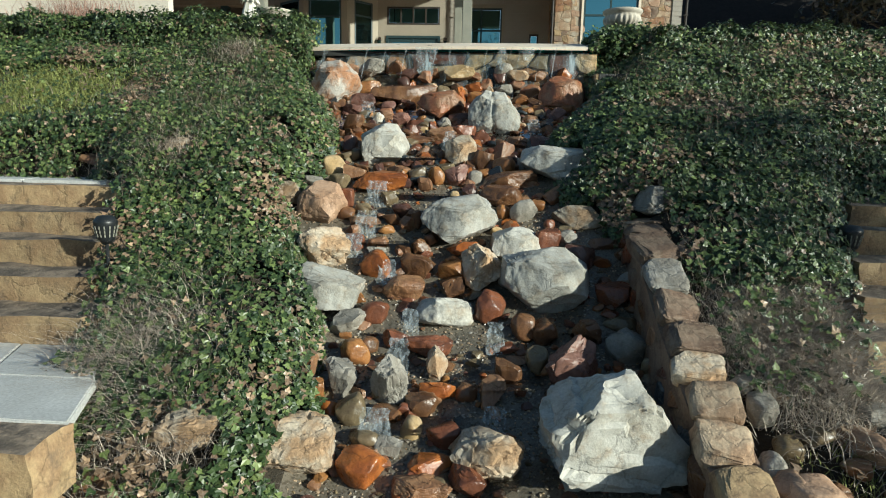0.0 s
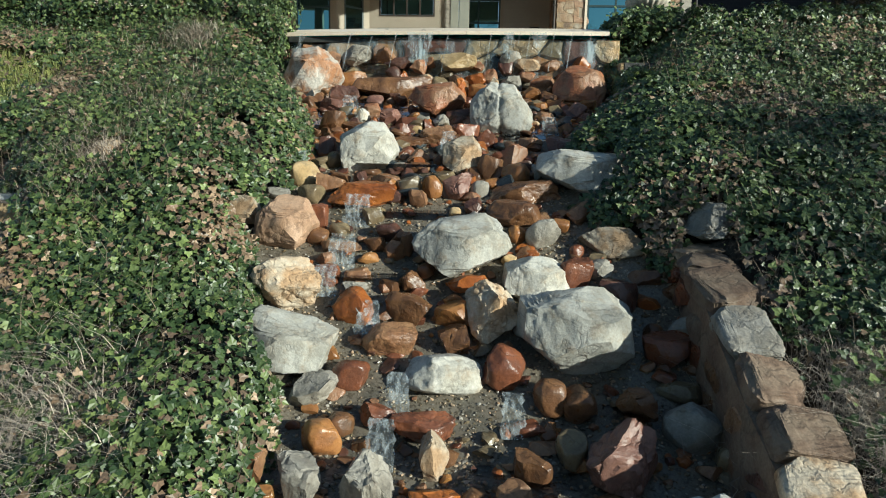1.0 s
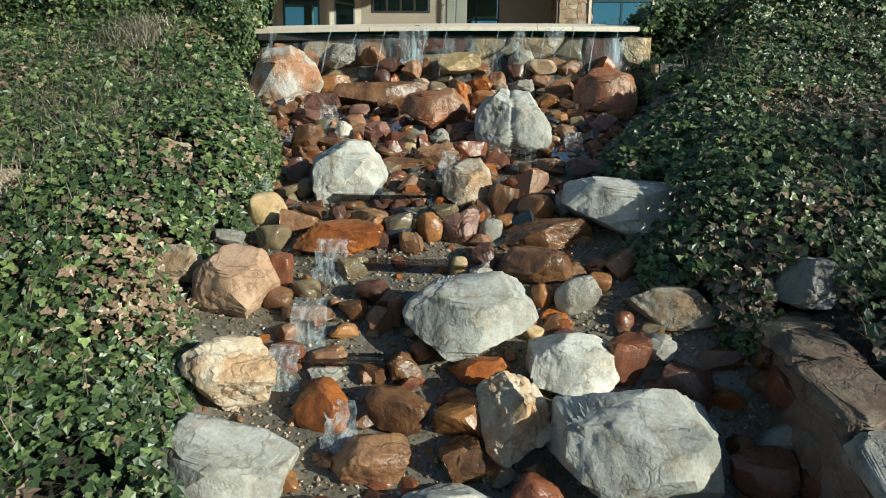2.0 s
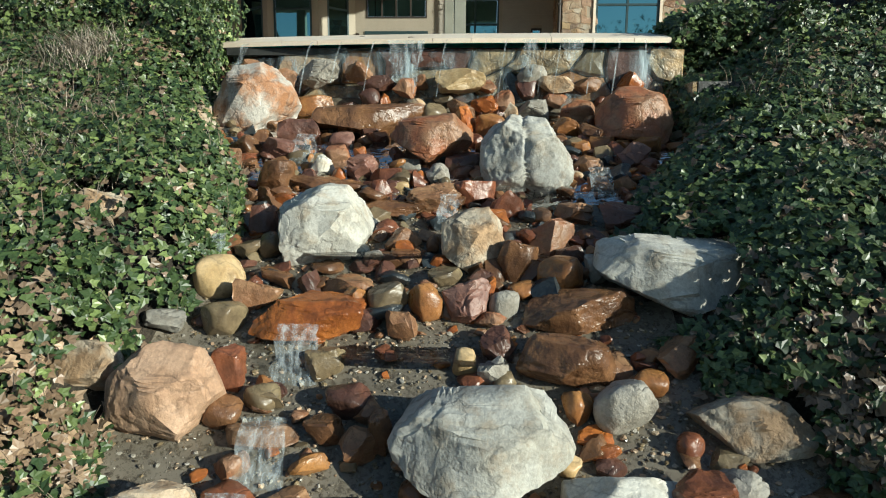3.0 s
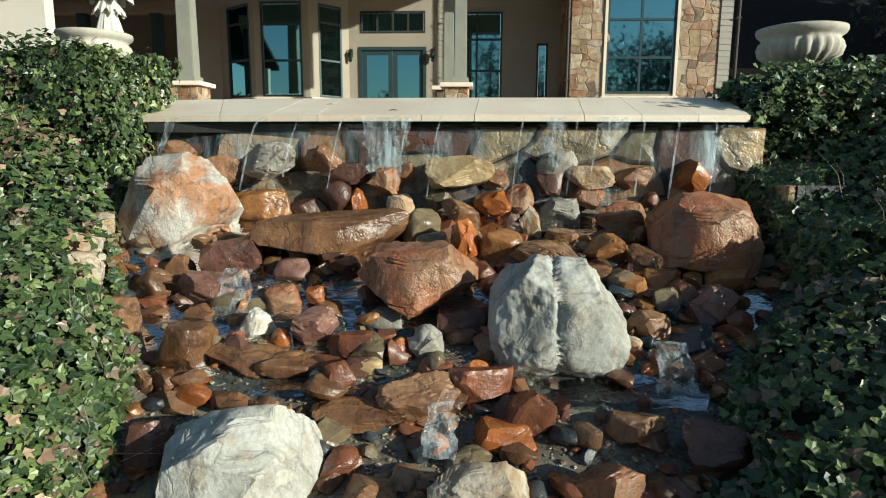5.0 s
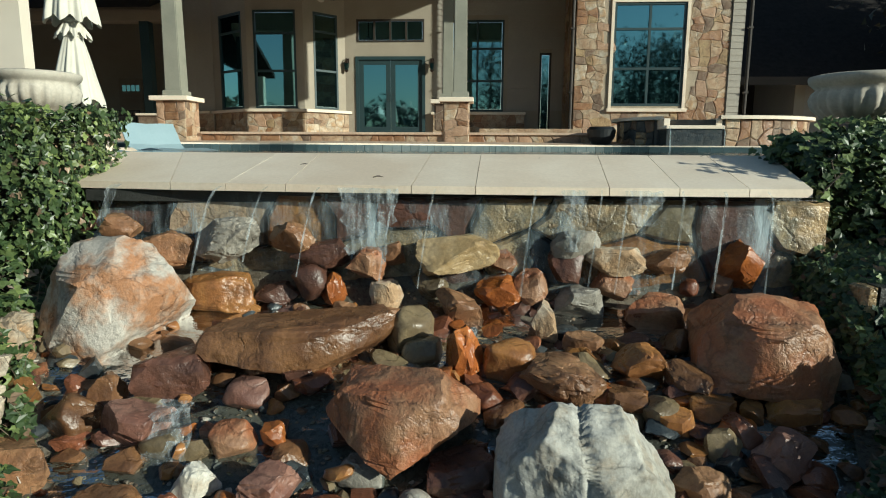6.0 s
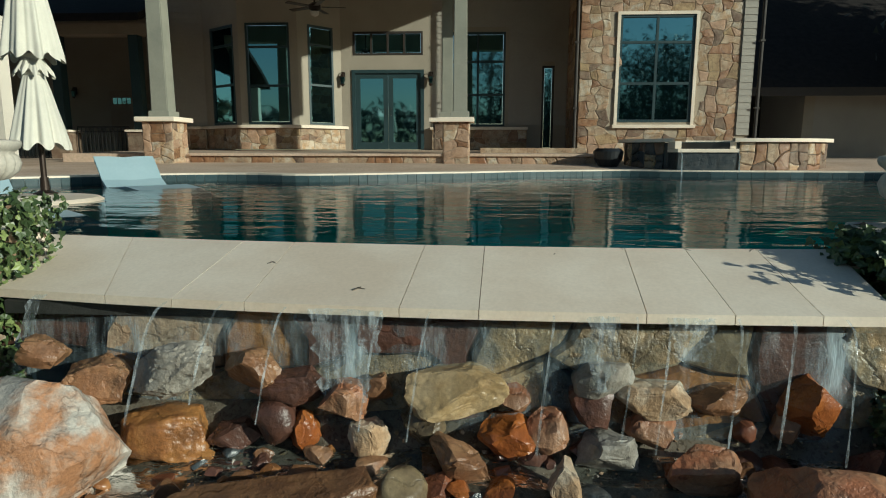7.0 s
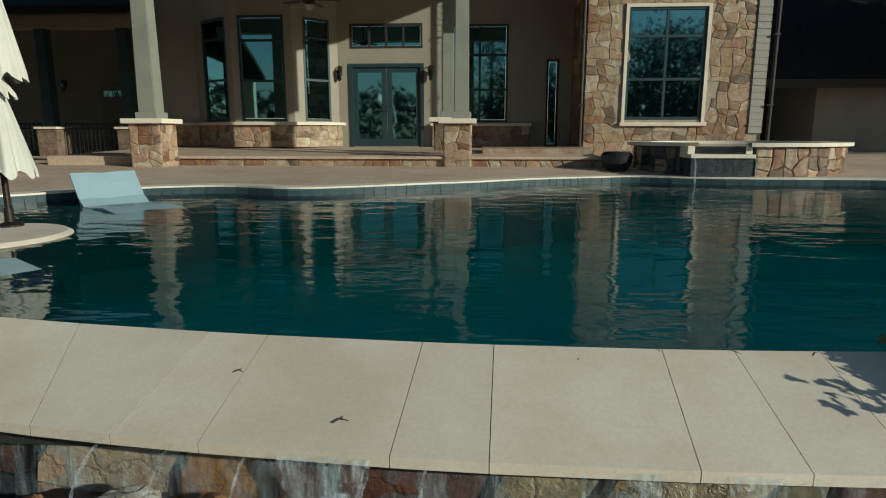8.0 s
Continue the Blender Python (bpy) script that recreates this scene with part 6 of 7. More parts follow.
rock("cobble", (2.38, 2.58, None), (0.10, 0.11, 0.11), "tan", "r", 409, "small smooth tan river cobble")
rock("rock", (2.56, 2.50, None), (0.30, 0.22, 0.16), "grey", "r", 410, "smooth grey-green river cobble")
rock("rock", (2.62, 2.82, None), (0.16, 0.36, 0.16), "peach", "r", 411, "long smooth tan river cobble")
rock("cobble", (2.08, 2.42, None), (0.17, 0.17, 0.14), "grey", "r", 412, "rounded grey cobble beside the channel wall")
rock("rock", (-2.15, 5.32, None), (0.36, 0.30, 0.20), "pale", "a", 413, "pale dusty rock half buried in ivy")
rock("rock", (-1.42, 5.75, None), (0.24, 0.2, 0.16), "pale", "a", 414, "pale dusty rock half buried in ivy")
rock("rock", (-2.85, 4.9, None), (0.34, 0.26, 0.28), "olive", "a", 415, "mossy rock at the head of the steps")
rock("boulder", (2.02, 4.98, None), (0.34, 0.40, 0.26), "grey", "a", 417, "shaded grey boulder half hidden in ivy")
rock("rock", (-3.15, 5.6, None), (0.42, 0.22, 0.10), "tan", "s", 418, "flat tan stone slab lying on the ivy bank")
rock("rock", (-1.55, 7.05, None), (0.24, 0.20, 0.16), "pale", "a", 419, "pale rock at the edge of the ivy")
rock("rock", (-1.62, 7.35, None), (0.16, 0.20, 0.13), "pale", "a", 420, "pale rock at the edge of the ivy")

for k, (x, y, w, m, tone) in enumerate(((2.14, 3.20, 0.15, "grey", "grey"), (2.16, 2.58, 0.20, "peach", "tan"), (2.40, 2.86, 0.15, "olive", "olive-grey"), (2.36, 2.40, 0.24, "field", "tan"), (2.52, 2.70, 0.13, "tan", "brown"),
                                        (2.70, 2.56, 0.20, "peach", "tan"), (2.74, 2.98, 0.17, "grey", "grey"), (2.30, 3.12, 0.12, "field", "tan"), (2.12, 2.26, 0.22, "olive", "olive-grey"), (2.62, 2.30, 0.26, "grey", "grey"))):
    rock("cobble", (x, y, ground_z(x, y) + w * 0.42), (w * 1.15, w, w * 0.8), m, "r", 430 + k, "smooth rounded %s river cobble beside the channel wall" % tone)


TONES = {"brown": "brown", "maroon": "dark maroon", "red": "red-brown", "olive": "olive-grey", "tan": "tan", "redstone": "red sandstone", "orange": "rusty orange", "amber": "amber-brown", "gravel": "grey", "slate": "dark grey", "grey": "grey"}


def loose_stones(count, seed, lo, hi, mats, label, single=9.9, y0=2.1, y1=7.85):
    """Small fill between the set stones, too many to count."""
    rnd = random.Random(seed)
    verts, faces, mat_of = [], [], []
    base = bmesh.new()
    bmesh.ops.create_icosphere(base, subdivisions=3 if hi > 0.05 else 1, radius=1.0)
    bv = [v.co.copy() for v in base.verts]
    bf = [[v.index for v in f.verts] for f in base.faces]
    base.free()
    for _ in range(count):
        y = rnd.uniform(y0, y1)
        x = rnd.uniform(left_edge(y) - 0.05, right_edge(y) + 0.05)
        s = lo + (hi - lo) * rnd.random() ** 2.2
        q = Euler((rnd.uniform(-0.4, 0.4), rnd.uniform(-0.4, 0.4), rnd.uniform(0, 6.3))).to_matrix()
        sc = Vector((s * rnd.uniform(0.8, 1.3), s * rnd.uniform(0.8, 1.2), s * rnd.uniform(0.45, 0.8)))
        at = Vector((x, y, ground_z(x, y) + sc.z * 0.35))
        o = Vector((rnd.uniform(0, 99), 0, 0))
        k0 = len(verts)
        cuts = [(Vector((rnd.gauss(0, 1), rnd.gauss(0, 1), rnd.gauss(0, 1))).normalized(), rnd.uniform(0.42, 0.8)) for _ in range(9)]
        for v in bv:
            p = v * (1 + 0.25 * noise.noise(v * 1.3 + o))
            for d, c in cuts:
                p = p - d * max(0.0, p.dot(d) - c)
            verts.append(at + q @ Vector((p.x * sc.x, p.y * sc.y, p.z * sc.z)))
        pick = rnd.randrange(len(mats))
        if s > single:
            me = bpy.data.meshes.new("cobble")
            me.from_pydata([q - at for q in verts[k0:]], [], bf)
            me.materials.append(MATS[mats[pick]])
            me.shade_smooth()
            me.set_sharp_from_angle(angle=math.radians(26))
            del verts[k0:]
            ob = new("cobble", me)
            ob.matrix_world = pose(*at)
            tagged(ob, "small wet %s cobble wedged between larger stones" % TONES[mats[pick]], "cobble", group="small cobbles")
            continue
        faces += [[k0 + i for i in f] for f in bf]
        mat_of += [pick] * len(bf)
    me = bpy.data.meshes.new("loose_stones")
    me.from_pydata(verts, [], faces)
    for m in mats:
        me.materials.append(MATS[m])
    me.polygons.foreach_set("material_index", mat_of)
    me.shade_smooth()
    me.set_sharp_from_angle(angle=math.radians(26))
    tagged(new("loose_stones", me), label, "stones", kind="stuff")


loose_stones(850, 11, 0.022, 0.085, ["brown", "maroon", "red", "olive", "tan", "redstone", "orange", "amber"], "small wet brown and red stones filling the cascade", 0.074)
loose_stones(70, 13, 0.08, 0.125, ["brown", "maroon", "red", "olive", "brown", "slate", "slate", "brown", "orange"], "small wet stones wedged in the upper cascade", 0.0, 5.6, 7.75)
loose_stones(300, 14, 0.04, 0.085, ["brown", "maroon", "red", "olive", "slate", "slate", "brown", "amber"], "small wet stones packed into the upper cascade", 9.9, 5.9, 7.8)
loose_stones(16000, 12, 0.007, 0.018, ["gravel", "field", "grey", "olive"], "fine wet gravel between the stones")

# ---- right channel wall: cut stones with a rough capping ----
channel_wall = thing("channel_wall", (0, 0, 0), "low mortared wall of rough brown and grey stones along the channel", "wall", kind="structure")


def wall_top(y):
    return float(np.interp(y, (2.0, 2.6, 3.2, 3.8, 4.3, 4.75), (0.38, 0.58, 0.90, 1.20, 1.42, 1.52)))


bm = bmesh.new()
ys = [1.9 + 0.2 * i for i in range(15)]
rows = []
for y in ys:
    zt = wall_top(y) - 0.06
    xa = 1.77 + 0.02 * math.sin(y * 3)
    rows.append([bm.verts.new(p) for p in ((xa, y, bed(y) - 0.3), (xa, y, zt), (xa + 0.26, y, zt), (xa + 0.26, y, bed(y) - 0.3))])
for a, b in zip(rows, rows[1:]):
    for k in range(3):
        bm.faces.new((a[k], a[k + 1], b[k + 1], b[k]))
bm.faces.new(rows[0])
bm.faces.new(rows[-1][::-1])
part("core", bm, "field_dark", channel_wall)
rnd = random.Random(31)
y = 1.95
seed = 500
while y < 4.8:
    length = rnd.uniform(0.15, 0.36)
    m = rnd.choice(["block", "field", "grey", "pale"]) if y < 3.1 else rnd.choice(["field_dark", "grey", "field_dark", "field", "brown"])
    slope = math.degrees(math.atan2(wall_top(y + length) - wall_top(y), length))
    me = rock_mesh("cap_stone", (0.30 + rnd.uniform(-0.03, 0.03), length * 1.16, 0.13), "c", seed, m)
    ob = new("cap_stone", me)
    ob.parent = channel_wall
    ob.matrix_local = pose(1.905 + rnd.uniform(-0.02, 0.02), y + length / 2, wall_top(y + length / 2) - 0.04, slope, rnd.uniform(-6, 6), rnd.uniform(-9, 9))
    # face stones under the cap
    depth = wall_top(y) - 0.12 - bed(y)
    for k in range(max(1, int(depth / 0.16))):
        me = rock_mesh("face_stone", (0.12, length, 0.18), "a", seed + 60 + k, rnd.choice(["brown", "field_dark", "maroon", "red", "slate", "tan"]))
        ob = new("face_stone", me)
        ob.parent = channel_wall
        ob.matrix_local = pose(1.80, y + length / 2, wall_top(y) - 0.18 - 0.16 * k, slope * 0.5, 0, rnd.uniform(-6, 6))
    y += length
    seed += 1


# ---- garden steps on both sides ----
def step_block(x0, x1, y0, y1, z0, z1, seed, label):
    bm = bmesh.new()
    box(bm, x0, x1, y0, y1, z0, z1)
    bmesh.ops.subdivide_edges(bm, edges=bm.edges[:], cuts=7, use_grid_fill=True)
    o = Vector((seed * 3.1, seed, 0))
    c = Vector(((x0 + x1) / 2, (y0 + y1) / 2, (z0 + z1) / 2))
    for v in bm.verts:
        n = noise.noise_vector(v.co * 4 + o) * 0.028 + noise.noise_vector(v.co * 14 + o) * 0.008
        v.co += n
        v.co += (c - v.co) * 0.01
    ob = part("stone_step", bm, "block", smooth=True)
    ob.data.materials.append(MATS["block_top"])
    # upward faces take the darker mottled stone
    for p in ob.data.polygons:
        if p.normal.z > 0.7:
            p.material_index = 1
    ob.data.set_sharp_from_angle(angle=math.radians(50))
    tagged(ob, label, "step", group="garden steps")


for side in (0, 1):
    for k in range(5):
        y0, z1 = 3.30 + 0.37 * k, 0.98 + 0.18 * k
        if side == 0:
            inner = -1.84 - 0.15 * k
            step_block(-4.2 - 0.2 * k, inner, y0, y0 + 0.55, z1 - 0.30, z1, 40 + k, "rough sawn tan sandstone step, darker on top")
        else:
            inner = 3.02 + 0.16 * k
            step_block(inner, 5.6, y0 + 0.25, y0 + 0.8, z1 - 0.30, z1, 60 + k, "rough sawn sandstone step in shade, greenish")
    zs, xs_ = 0.80, (-1.22, 2.98)[side]
    for i in range(4):
        for j in range(2):
            xa = xs_ - 0.62 * (i + 1) if side == 0 else xs_ + 0.62 * i
            ya = 2.28 + 0.52 * j
            shift = (-0.22 * j if side == 0 else 0.0)
            ob = part("paver", prism([(xa + 0.006 + shift, ya + 0.006), (xa + 0.614 + shift, ya + 0.006), (xa + 0.614 + shift - (0.2 if side == 0 else 0), ya + 0.514), (xa + 0.006 + shift - (0.2 if side == 0 else 0), ya + 0.514)], zs - 0.05, zs, 0.006), "paver")
            tagged(ob, "large smooth grey concrete paver on the path landing", "paver", group="path pavers")
    if side == 0:
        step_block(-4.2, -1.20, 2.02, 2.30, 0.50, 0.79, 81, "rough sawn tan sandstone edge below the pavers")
for i in range(3):
    ob = part("paver", prism([(-3.5 - 0.8 * i, 5.0), (-2.72 - 0.8 * i, 5.0), (-2.86 - 0.8 * i, 5.75), (-3.64 - 0.8 * i, 5.75)], 1.66, 1.73, 0.006), "paver")
    tagged(ob, "large smooth grey concrete paver on the upper landing", "paver", group="path pavers")


# path lamps
def path_lamp(x, y, z):
    l = thing("path_lamp", (x, y, z), "black slotted solar path lamp on a spike among the ivy", "garden lamp", group="path lamps")
    part("spike", tube(bmesh.new(), [(0, 0, -0.50), (0, 0, 0.0)], [0.008, 0.014], 8), "lamp_black", l)
    head = part("head", lathe([(0.03, 0.0), (0.055, 0.03), (0.075, 0.13), (0.08, 0.15), (0.075, 0.165), (0.05, 0.195), (0.01, 0.20)], 24), "lamp_black", l, smooth=True)
    for k in range(14):
        for j in range(3):
            ob = part("slot", boxed(-0.004, 0.004, -0.002, 0.002, 0, 0.022), "column_paint", head)
            r = 0.062 + 0.007 * j
            ob.matrix_local = pose(0, 0, 0.05 + 0.028 * j, 0, 0, 360 * k / 14) @ pose(0, -r, 0, 9, 0, 0)


path_lamp(-2.0, 3.85, 1.37)
path_lamp(3.385, 4.507, 1.38)


# ---- water falling over the ledge and between the stones ----
def fall(x, width, drop, seed, thrown=0.10):
    """A ragged sheet that leaves the lip, bends and drops."""
    rnd = random.Random(seed)
    bm = bmesh.new()
    rows = []
    slant = -0.07 if width < 0.08 else 0.0
    width *= 0.45 if width < 0.05 else 1.0
    jit = min(0.012, width * 0.12)
    for j in range(13):
        t = j / 12
        y = lip_y(x) - 0.004 - thrown * math.sqrt(t) * 0.9
        z = LIP - 0.012 - drop * t ** 1.25
        w = width * (1 - 0.25 * t + 0.25 * rnd.uniform(-1, 1) * t)
        rows.append([bm.verts.new((x + slant * t + (k / 4 - 0.5) * w + jit * rnd.uniform(-1, 1), y + jit * rnd.uniform(-1, 1), z)) for k in range(5)])
    for a, b in zip(rows, rows[1:]):
        for k in range(4):
            bm.faces.new((a[k], a[k + 1], b[k + 1], b[k]))
    ob = part("water_fall", bm, "falling_water", smooth=True)
    tagged(ob, "thin ragged sheet of water falling from the ledge", "waterfall", group="falls over the ledge", kind="stuff")


for k, (x, w, d, thr) in enumerate(((-0.16, 0.28, 0.36, 0.03), (1.03, 0.022, 0.44, 0.20), (0.16, 0.02, 0.44, 0.18), (0.62, 0.022, 0.46, 0.20), (0.80, 0.12, 0.28, 0.03), (-0.90, 0.03, 0.42, 0.26),
                                    (-1.48, 0.06, 0.36, 0.12), (1.28, 0.022, 0.42, 0.18), (1.47, 0.03, 0.44, 0.14), (1.12, 0.16, 0.16, 0.02), (-0.40, 0.022, 0.40, 0.20), (1.66, 0.02, 0.46, 0.22), (-0.66, 0.025, 0.34, 0.20), 
                                    (0.92, 0.018, 0.42, 0.16), (-0.02, 0.02, 0.42, 0.16))):
    fall(x, w, d, 70 + k, thr)


# clear film sliding down the whole face of the weir
bm = bmesh.new()
rows = []
for j in range(9):
    z = 3.31 - 0.46 * j / 8
    rows.append([bm.verts.new((x, lip_y(x) + 0.075 + 0.012 * noise.noise((x * 9, z * 3, 2.0)) - 0.02 * j / 8, z)) for x in [-1.66 + 3.5 * i / 120 for i in range(121)]])
for a, b in zip(rows, rows[1:]):
    for k in range(120):
        bm.faces.new((a[k], a[k + 1], b[k + 1], b[k]))
tagged(part("weir_film", bm, "water_film", smooth=True), "clear streaked film of water over the weir stones", "water", kind="stuff")


def rill(x, y, width, drop, seed, run=0.12):
    rnd = random.Random(seed)
    bm = bmesh.new()
    rows = []
    for j in range(9):
        t = j / 8
        rows.append([bm.verts.new((x + (k / 4 - 0.5) * width * (1 + 0.3 * t) + rnd.uniform(-0.012, 0.012), y - run * t + rnd.uniform(-0.01, 0.01), bed(y) + 0.16 - drop * t ** 1.5)) for k in range(5)])
    for a, b in zip(rows, rows[1:]):
        for k in range(4):
            bm.faces.new((a[k], a[k + 1], b[k + 1], b[k]))
    tagged(part("rill", bm, "falling_water", smooth=True), "broken white trickle of water between stones", "waterfall", group="trickles in the cascade", kind="stuff")


for k, (x, y, w, d) in enumerate(((-0.34, 5.35, 0.16, 0.26), (-0.36, 4.95, 0.15, 0.24), (-0.42, 4.72, 0.14, 0.18), (-0.75, 7.02, 0.13, 0.20), (-0.95, 5.95, 0.12, 0.22), (0.14, 4.05, 0.10, 0.26), (0.10, 3.75, 0.12, 0.22),
                                  (0.75, 3.95, 0.10, 0.2), (1.15, 6.65, 0.12, 0.18), (0.25, 6.35, 0.10, 0.16), (-0.1, 4.5, 0.12, 0.18), (0.75, 3.2, 0.12, 0.2), (0.05, 3.15, 0.16, 0.2))):
    rill(x, y, w, d, 90 + k)


# dark film of water running between the upper stones
bm = bmesh.new()
rows = []
for j in range(120):
    y = 6.5 + 1.3 * j / 119
    lo, hi = left_edge(y) + 0.05, right_edge(y) - 0.05
    rows.append([bm.verts.new((lo + (hi - lo) * i / 40, y, ground_z(lo + (hi - lo) * i / 40, y) + 0.012 + 0.02 * noise.noise((i * 0.7, y * 9, 1.0)))) for i in range(41)])
for a, b in zip(rows, rows[1:]):
    for i in range(40):
        bm.faces.new((a[i], a[i + 1], b[i + 1], b[i]))
tagged(part("running_water", bm, "dark_water", smooth=True), "dark rippled film of water running between the upper stones", "water", kind="stuff")


# still pools of water held between the steps of the bed
def basin(x, y, rx, ry, seed):
    rnd = random.Random(seed)
    pts = []
    for i in range(20):
        a = 2 * math.pi * i / 20
        k = rnd.uniform(0.82, 1.1)
        pts.append((x + rx * k * math.cos(a), y + ry * k * math.sin(a)))
    tagged(flat_up("shallow_water", pts, "stream_water", bed(y) + 0.045), "shallow clear water between the stones", "water", group="water in the cascade", kind="stuff")


for k, (x, y, rx, ry) in enumerate(((0.8, 3.55, 0.30, 0.22), (0.35, 3.2, 0.25, 0.2), (0.9, 2.9, 0.18, 0.35), (-0.2, 4.78, 0.3, 0.12), (0.2, 5.35, 0.5, 0.14), (-0.1, 6.0, 0.5, 0.16), (1.0, 6.55, 0.3, 0.14), (1.3, 4.0, 0.25, 0.2), (-0.9, 7.1, 0.3, 0.15))):
    basin(x, y, rx, ry, 130 + k)


# ---- ivy ----
LEAF = [(0, 0, 0), (0.42, -0.10, 0.03), (0.52, 0.32, -0.02), (0.26, 0.50, 0.04), (0, 1.0, -0.06), (-0.26, 0.50, 0.04), (-0.52, 0.32, -0.02), (-0.42, -0.10, 0.03)]
LEAF_F = [(0, 1, 2, 3), (0, 3, 4), (0, 4, 5), (0, 5, 6, 7)]


def leaves(name, spots, size, seed, materials, label, category, flop=0.9, weights=None):
    """One sheet of single leaves: each spot is a place and a facing."""
    rnd = random.Random(seed)
    verts, faces, mat_of = [], [], []
    up = Vector((0, 0, 1))
    for at, facing in spots:
        n = (facing + Vector((rnd.gauss(0, 0.42), rnd.gauss(0, 0.42), rnd.gauss(0, 0.42))) * flop).normalized()
        q = n.to_track_quat("Z", "Y") @ Euler((0, 0, rnd.uniform(0, 6.3))).to_quaternion()
        s = size * rnd.uniform(0.55, 1.25)
        k0 = len(verts)
        verts += [at + q @ Vector((x * s, y * s, z * s)) for x, y, z in LEAF]
        faces += [tuple(k0 + i for i in f) for f in LEAF_F]
        dry = 0.5 * min(1.0, max(0.0, noise.noise(at * 1.3) - 0.16) / 0.25) if weights and weights < 0.95 else 0.0
        mat_of += [0 if rnd.random() < (weights or 1.0) - dry else 1] * len(LEAF_F)
    me = bpy.data.meshes.new(name)
    me.from_pydata(verts, [], faces)
    for m in materials:
        me.materials.append(MATS[m])
    me.polygons.foreach_set("material_index", mat_of)
    return tagged(new(name, me), label, category, kind="stuff")


def bank_spots(x0, x1, y0, y1, count, seed, lump, dry_where=None):
    rnd = random.Random(seed)
    out = []
    while len(out) < count:
        x, y = rnd.uniform(x0, x1), rnd.uniform(y0, y1)
        lo, hi = left_edge(y), right_edge(y)
        if lo - 0.02 < x < hi + 0.02:
            continue
        if 1.75 < x < 2.14 and y < 4.85:
            continue
        if y < 5.2 and (x < -1.74 - 0.42 * max(0, y - 3.3) or x > 2.95 + 0.3 * max(0, y - 3.4)):
            continue
        if x > 2.0 and (y < 3.05 or (y < 4.0 and rnd.random() < 0.86)):
            continue
        if x < -3.3 and 5.9 < y < 7.1 and rnd.random() < 0.93:
            continue
        if y < 2.3 and rnd.random() < 0.6:
            continue
        if y < 3.5 and x < -0.85 and rnd.random() < 0.45:
            continue
        if any(abs(x - a) < p * 0.82 and -q - 0.04 < y - b < q * 0.4 for a, b, p, q, top in FOOTPRINTS):
            continue
        m = noise.noise((x * 1.5, y * 1.5, 4.0))
        if m < -0.22 and rnd.random() < 0.62:
            continue
        edge = min(abs(x - lo), abs(x - hi))
        lift = 0.06 * min(1.0, edge * 2) + rnd.random() ** 0.6 * (0.09 + lump * (0.5 + 0.5 * noise.noise((x * 2.3, y * 2.3, 9.0)))) * min(1.0, 0.35 + edge * 2.2)
        e = 0.08
        n = Vector((ground_z(x - e, y) - ground_z(x + e, y), ground_z(x, y - e) - ground_z(x, y + e), 2 * e)).normalized()
        out.append((Vector((x, y, ground_z(x, y))) + n * lift, (n + Vector((0, -0.45, 0.25))).normalized()))
    return out


leaves("ivy_bank", bank_spots(-5.6, -0.2, 1.9, 7.9, 62000, 21, 0.14), 0.042, 22, ["ivy_leaf", "ivy_dead"], "dense dark green ivy with brown patches on the bank", "ivy", weights=0.91)
leaves("ivy_bank", bank_spots(1.0, 6.0, 2.2, 7.9, 60000, 23, 0.14), 0.044, 24, ["ivy_leaf", "ivy_dead"], "dense shaded ivy with brown stems on the bank", "ivy", weights=0.92)


def mound(name, x0, x1, y0, y1, z0, z1, count, seed, label):
    """Hedge-like ivy over a wall: leaves on a lumpy rounded box."""
    rnd = random.Random(seed)
    out = []
    w, d, h = x1 - x0, y1 - y0, z1 - z0
    for _ in range(count):
        f = rnd.random()
        if f < 0.50:
            p, n = Vector((rnd.uniform(x0, x1), y0, z0 + h * rnd.random())), Vector((0, -1, 0.25))
        elif f < 0.84:
            p, n = Vector((rnd.uniform(x0, x1), rnd.uniform(y0, y1), z1)), Vector((0, -0.2, 1))
        elif f < 0.92:
            p, n = Vector((x0, rnd.uniform(y0, y1), z0 + h * rnd.random())), Vector((-1, -0.2, 0.2))
        else:
            p, n = Vector((x1, rnd.uniform(y0, y1), z0 + h * rnd.random())), Vector((1, -0.2, 0.2))
        lump = noise.noise(p * 2.2) * 0.16 + noise.noise(p * 5.0) * 0.07
        if p.z > z1 - 0.12 and f < 0.5:
            p.y += (p.z - z1 + 0.12) * 0.9
        p += n * (lump + rnd.uniform(-0.10, 0.02))
        out.append((p, n))
    leaves(name, out, 0.038, seed + 1, ["ivy_leaf", "ivy_dead"], label, "hedge", weights=0.97)
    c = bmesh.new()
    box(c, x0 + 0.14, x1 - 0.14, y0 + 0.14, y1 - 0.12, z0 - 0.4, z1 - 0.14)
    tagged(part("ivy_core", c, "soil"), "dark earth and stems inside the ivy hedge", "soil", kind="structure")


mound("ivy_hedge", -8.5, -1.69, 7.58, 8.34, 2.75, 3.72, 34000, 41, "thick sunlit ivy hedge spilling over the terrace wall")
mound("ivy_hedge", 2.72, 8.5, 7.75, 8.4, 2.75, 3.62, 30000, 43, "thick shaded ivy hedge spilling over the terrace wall")

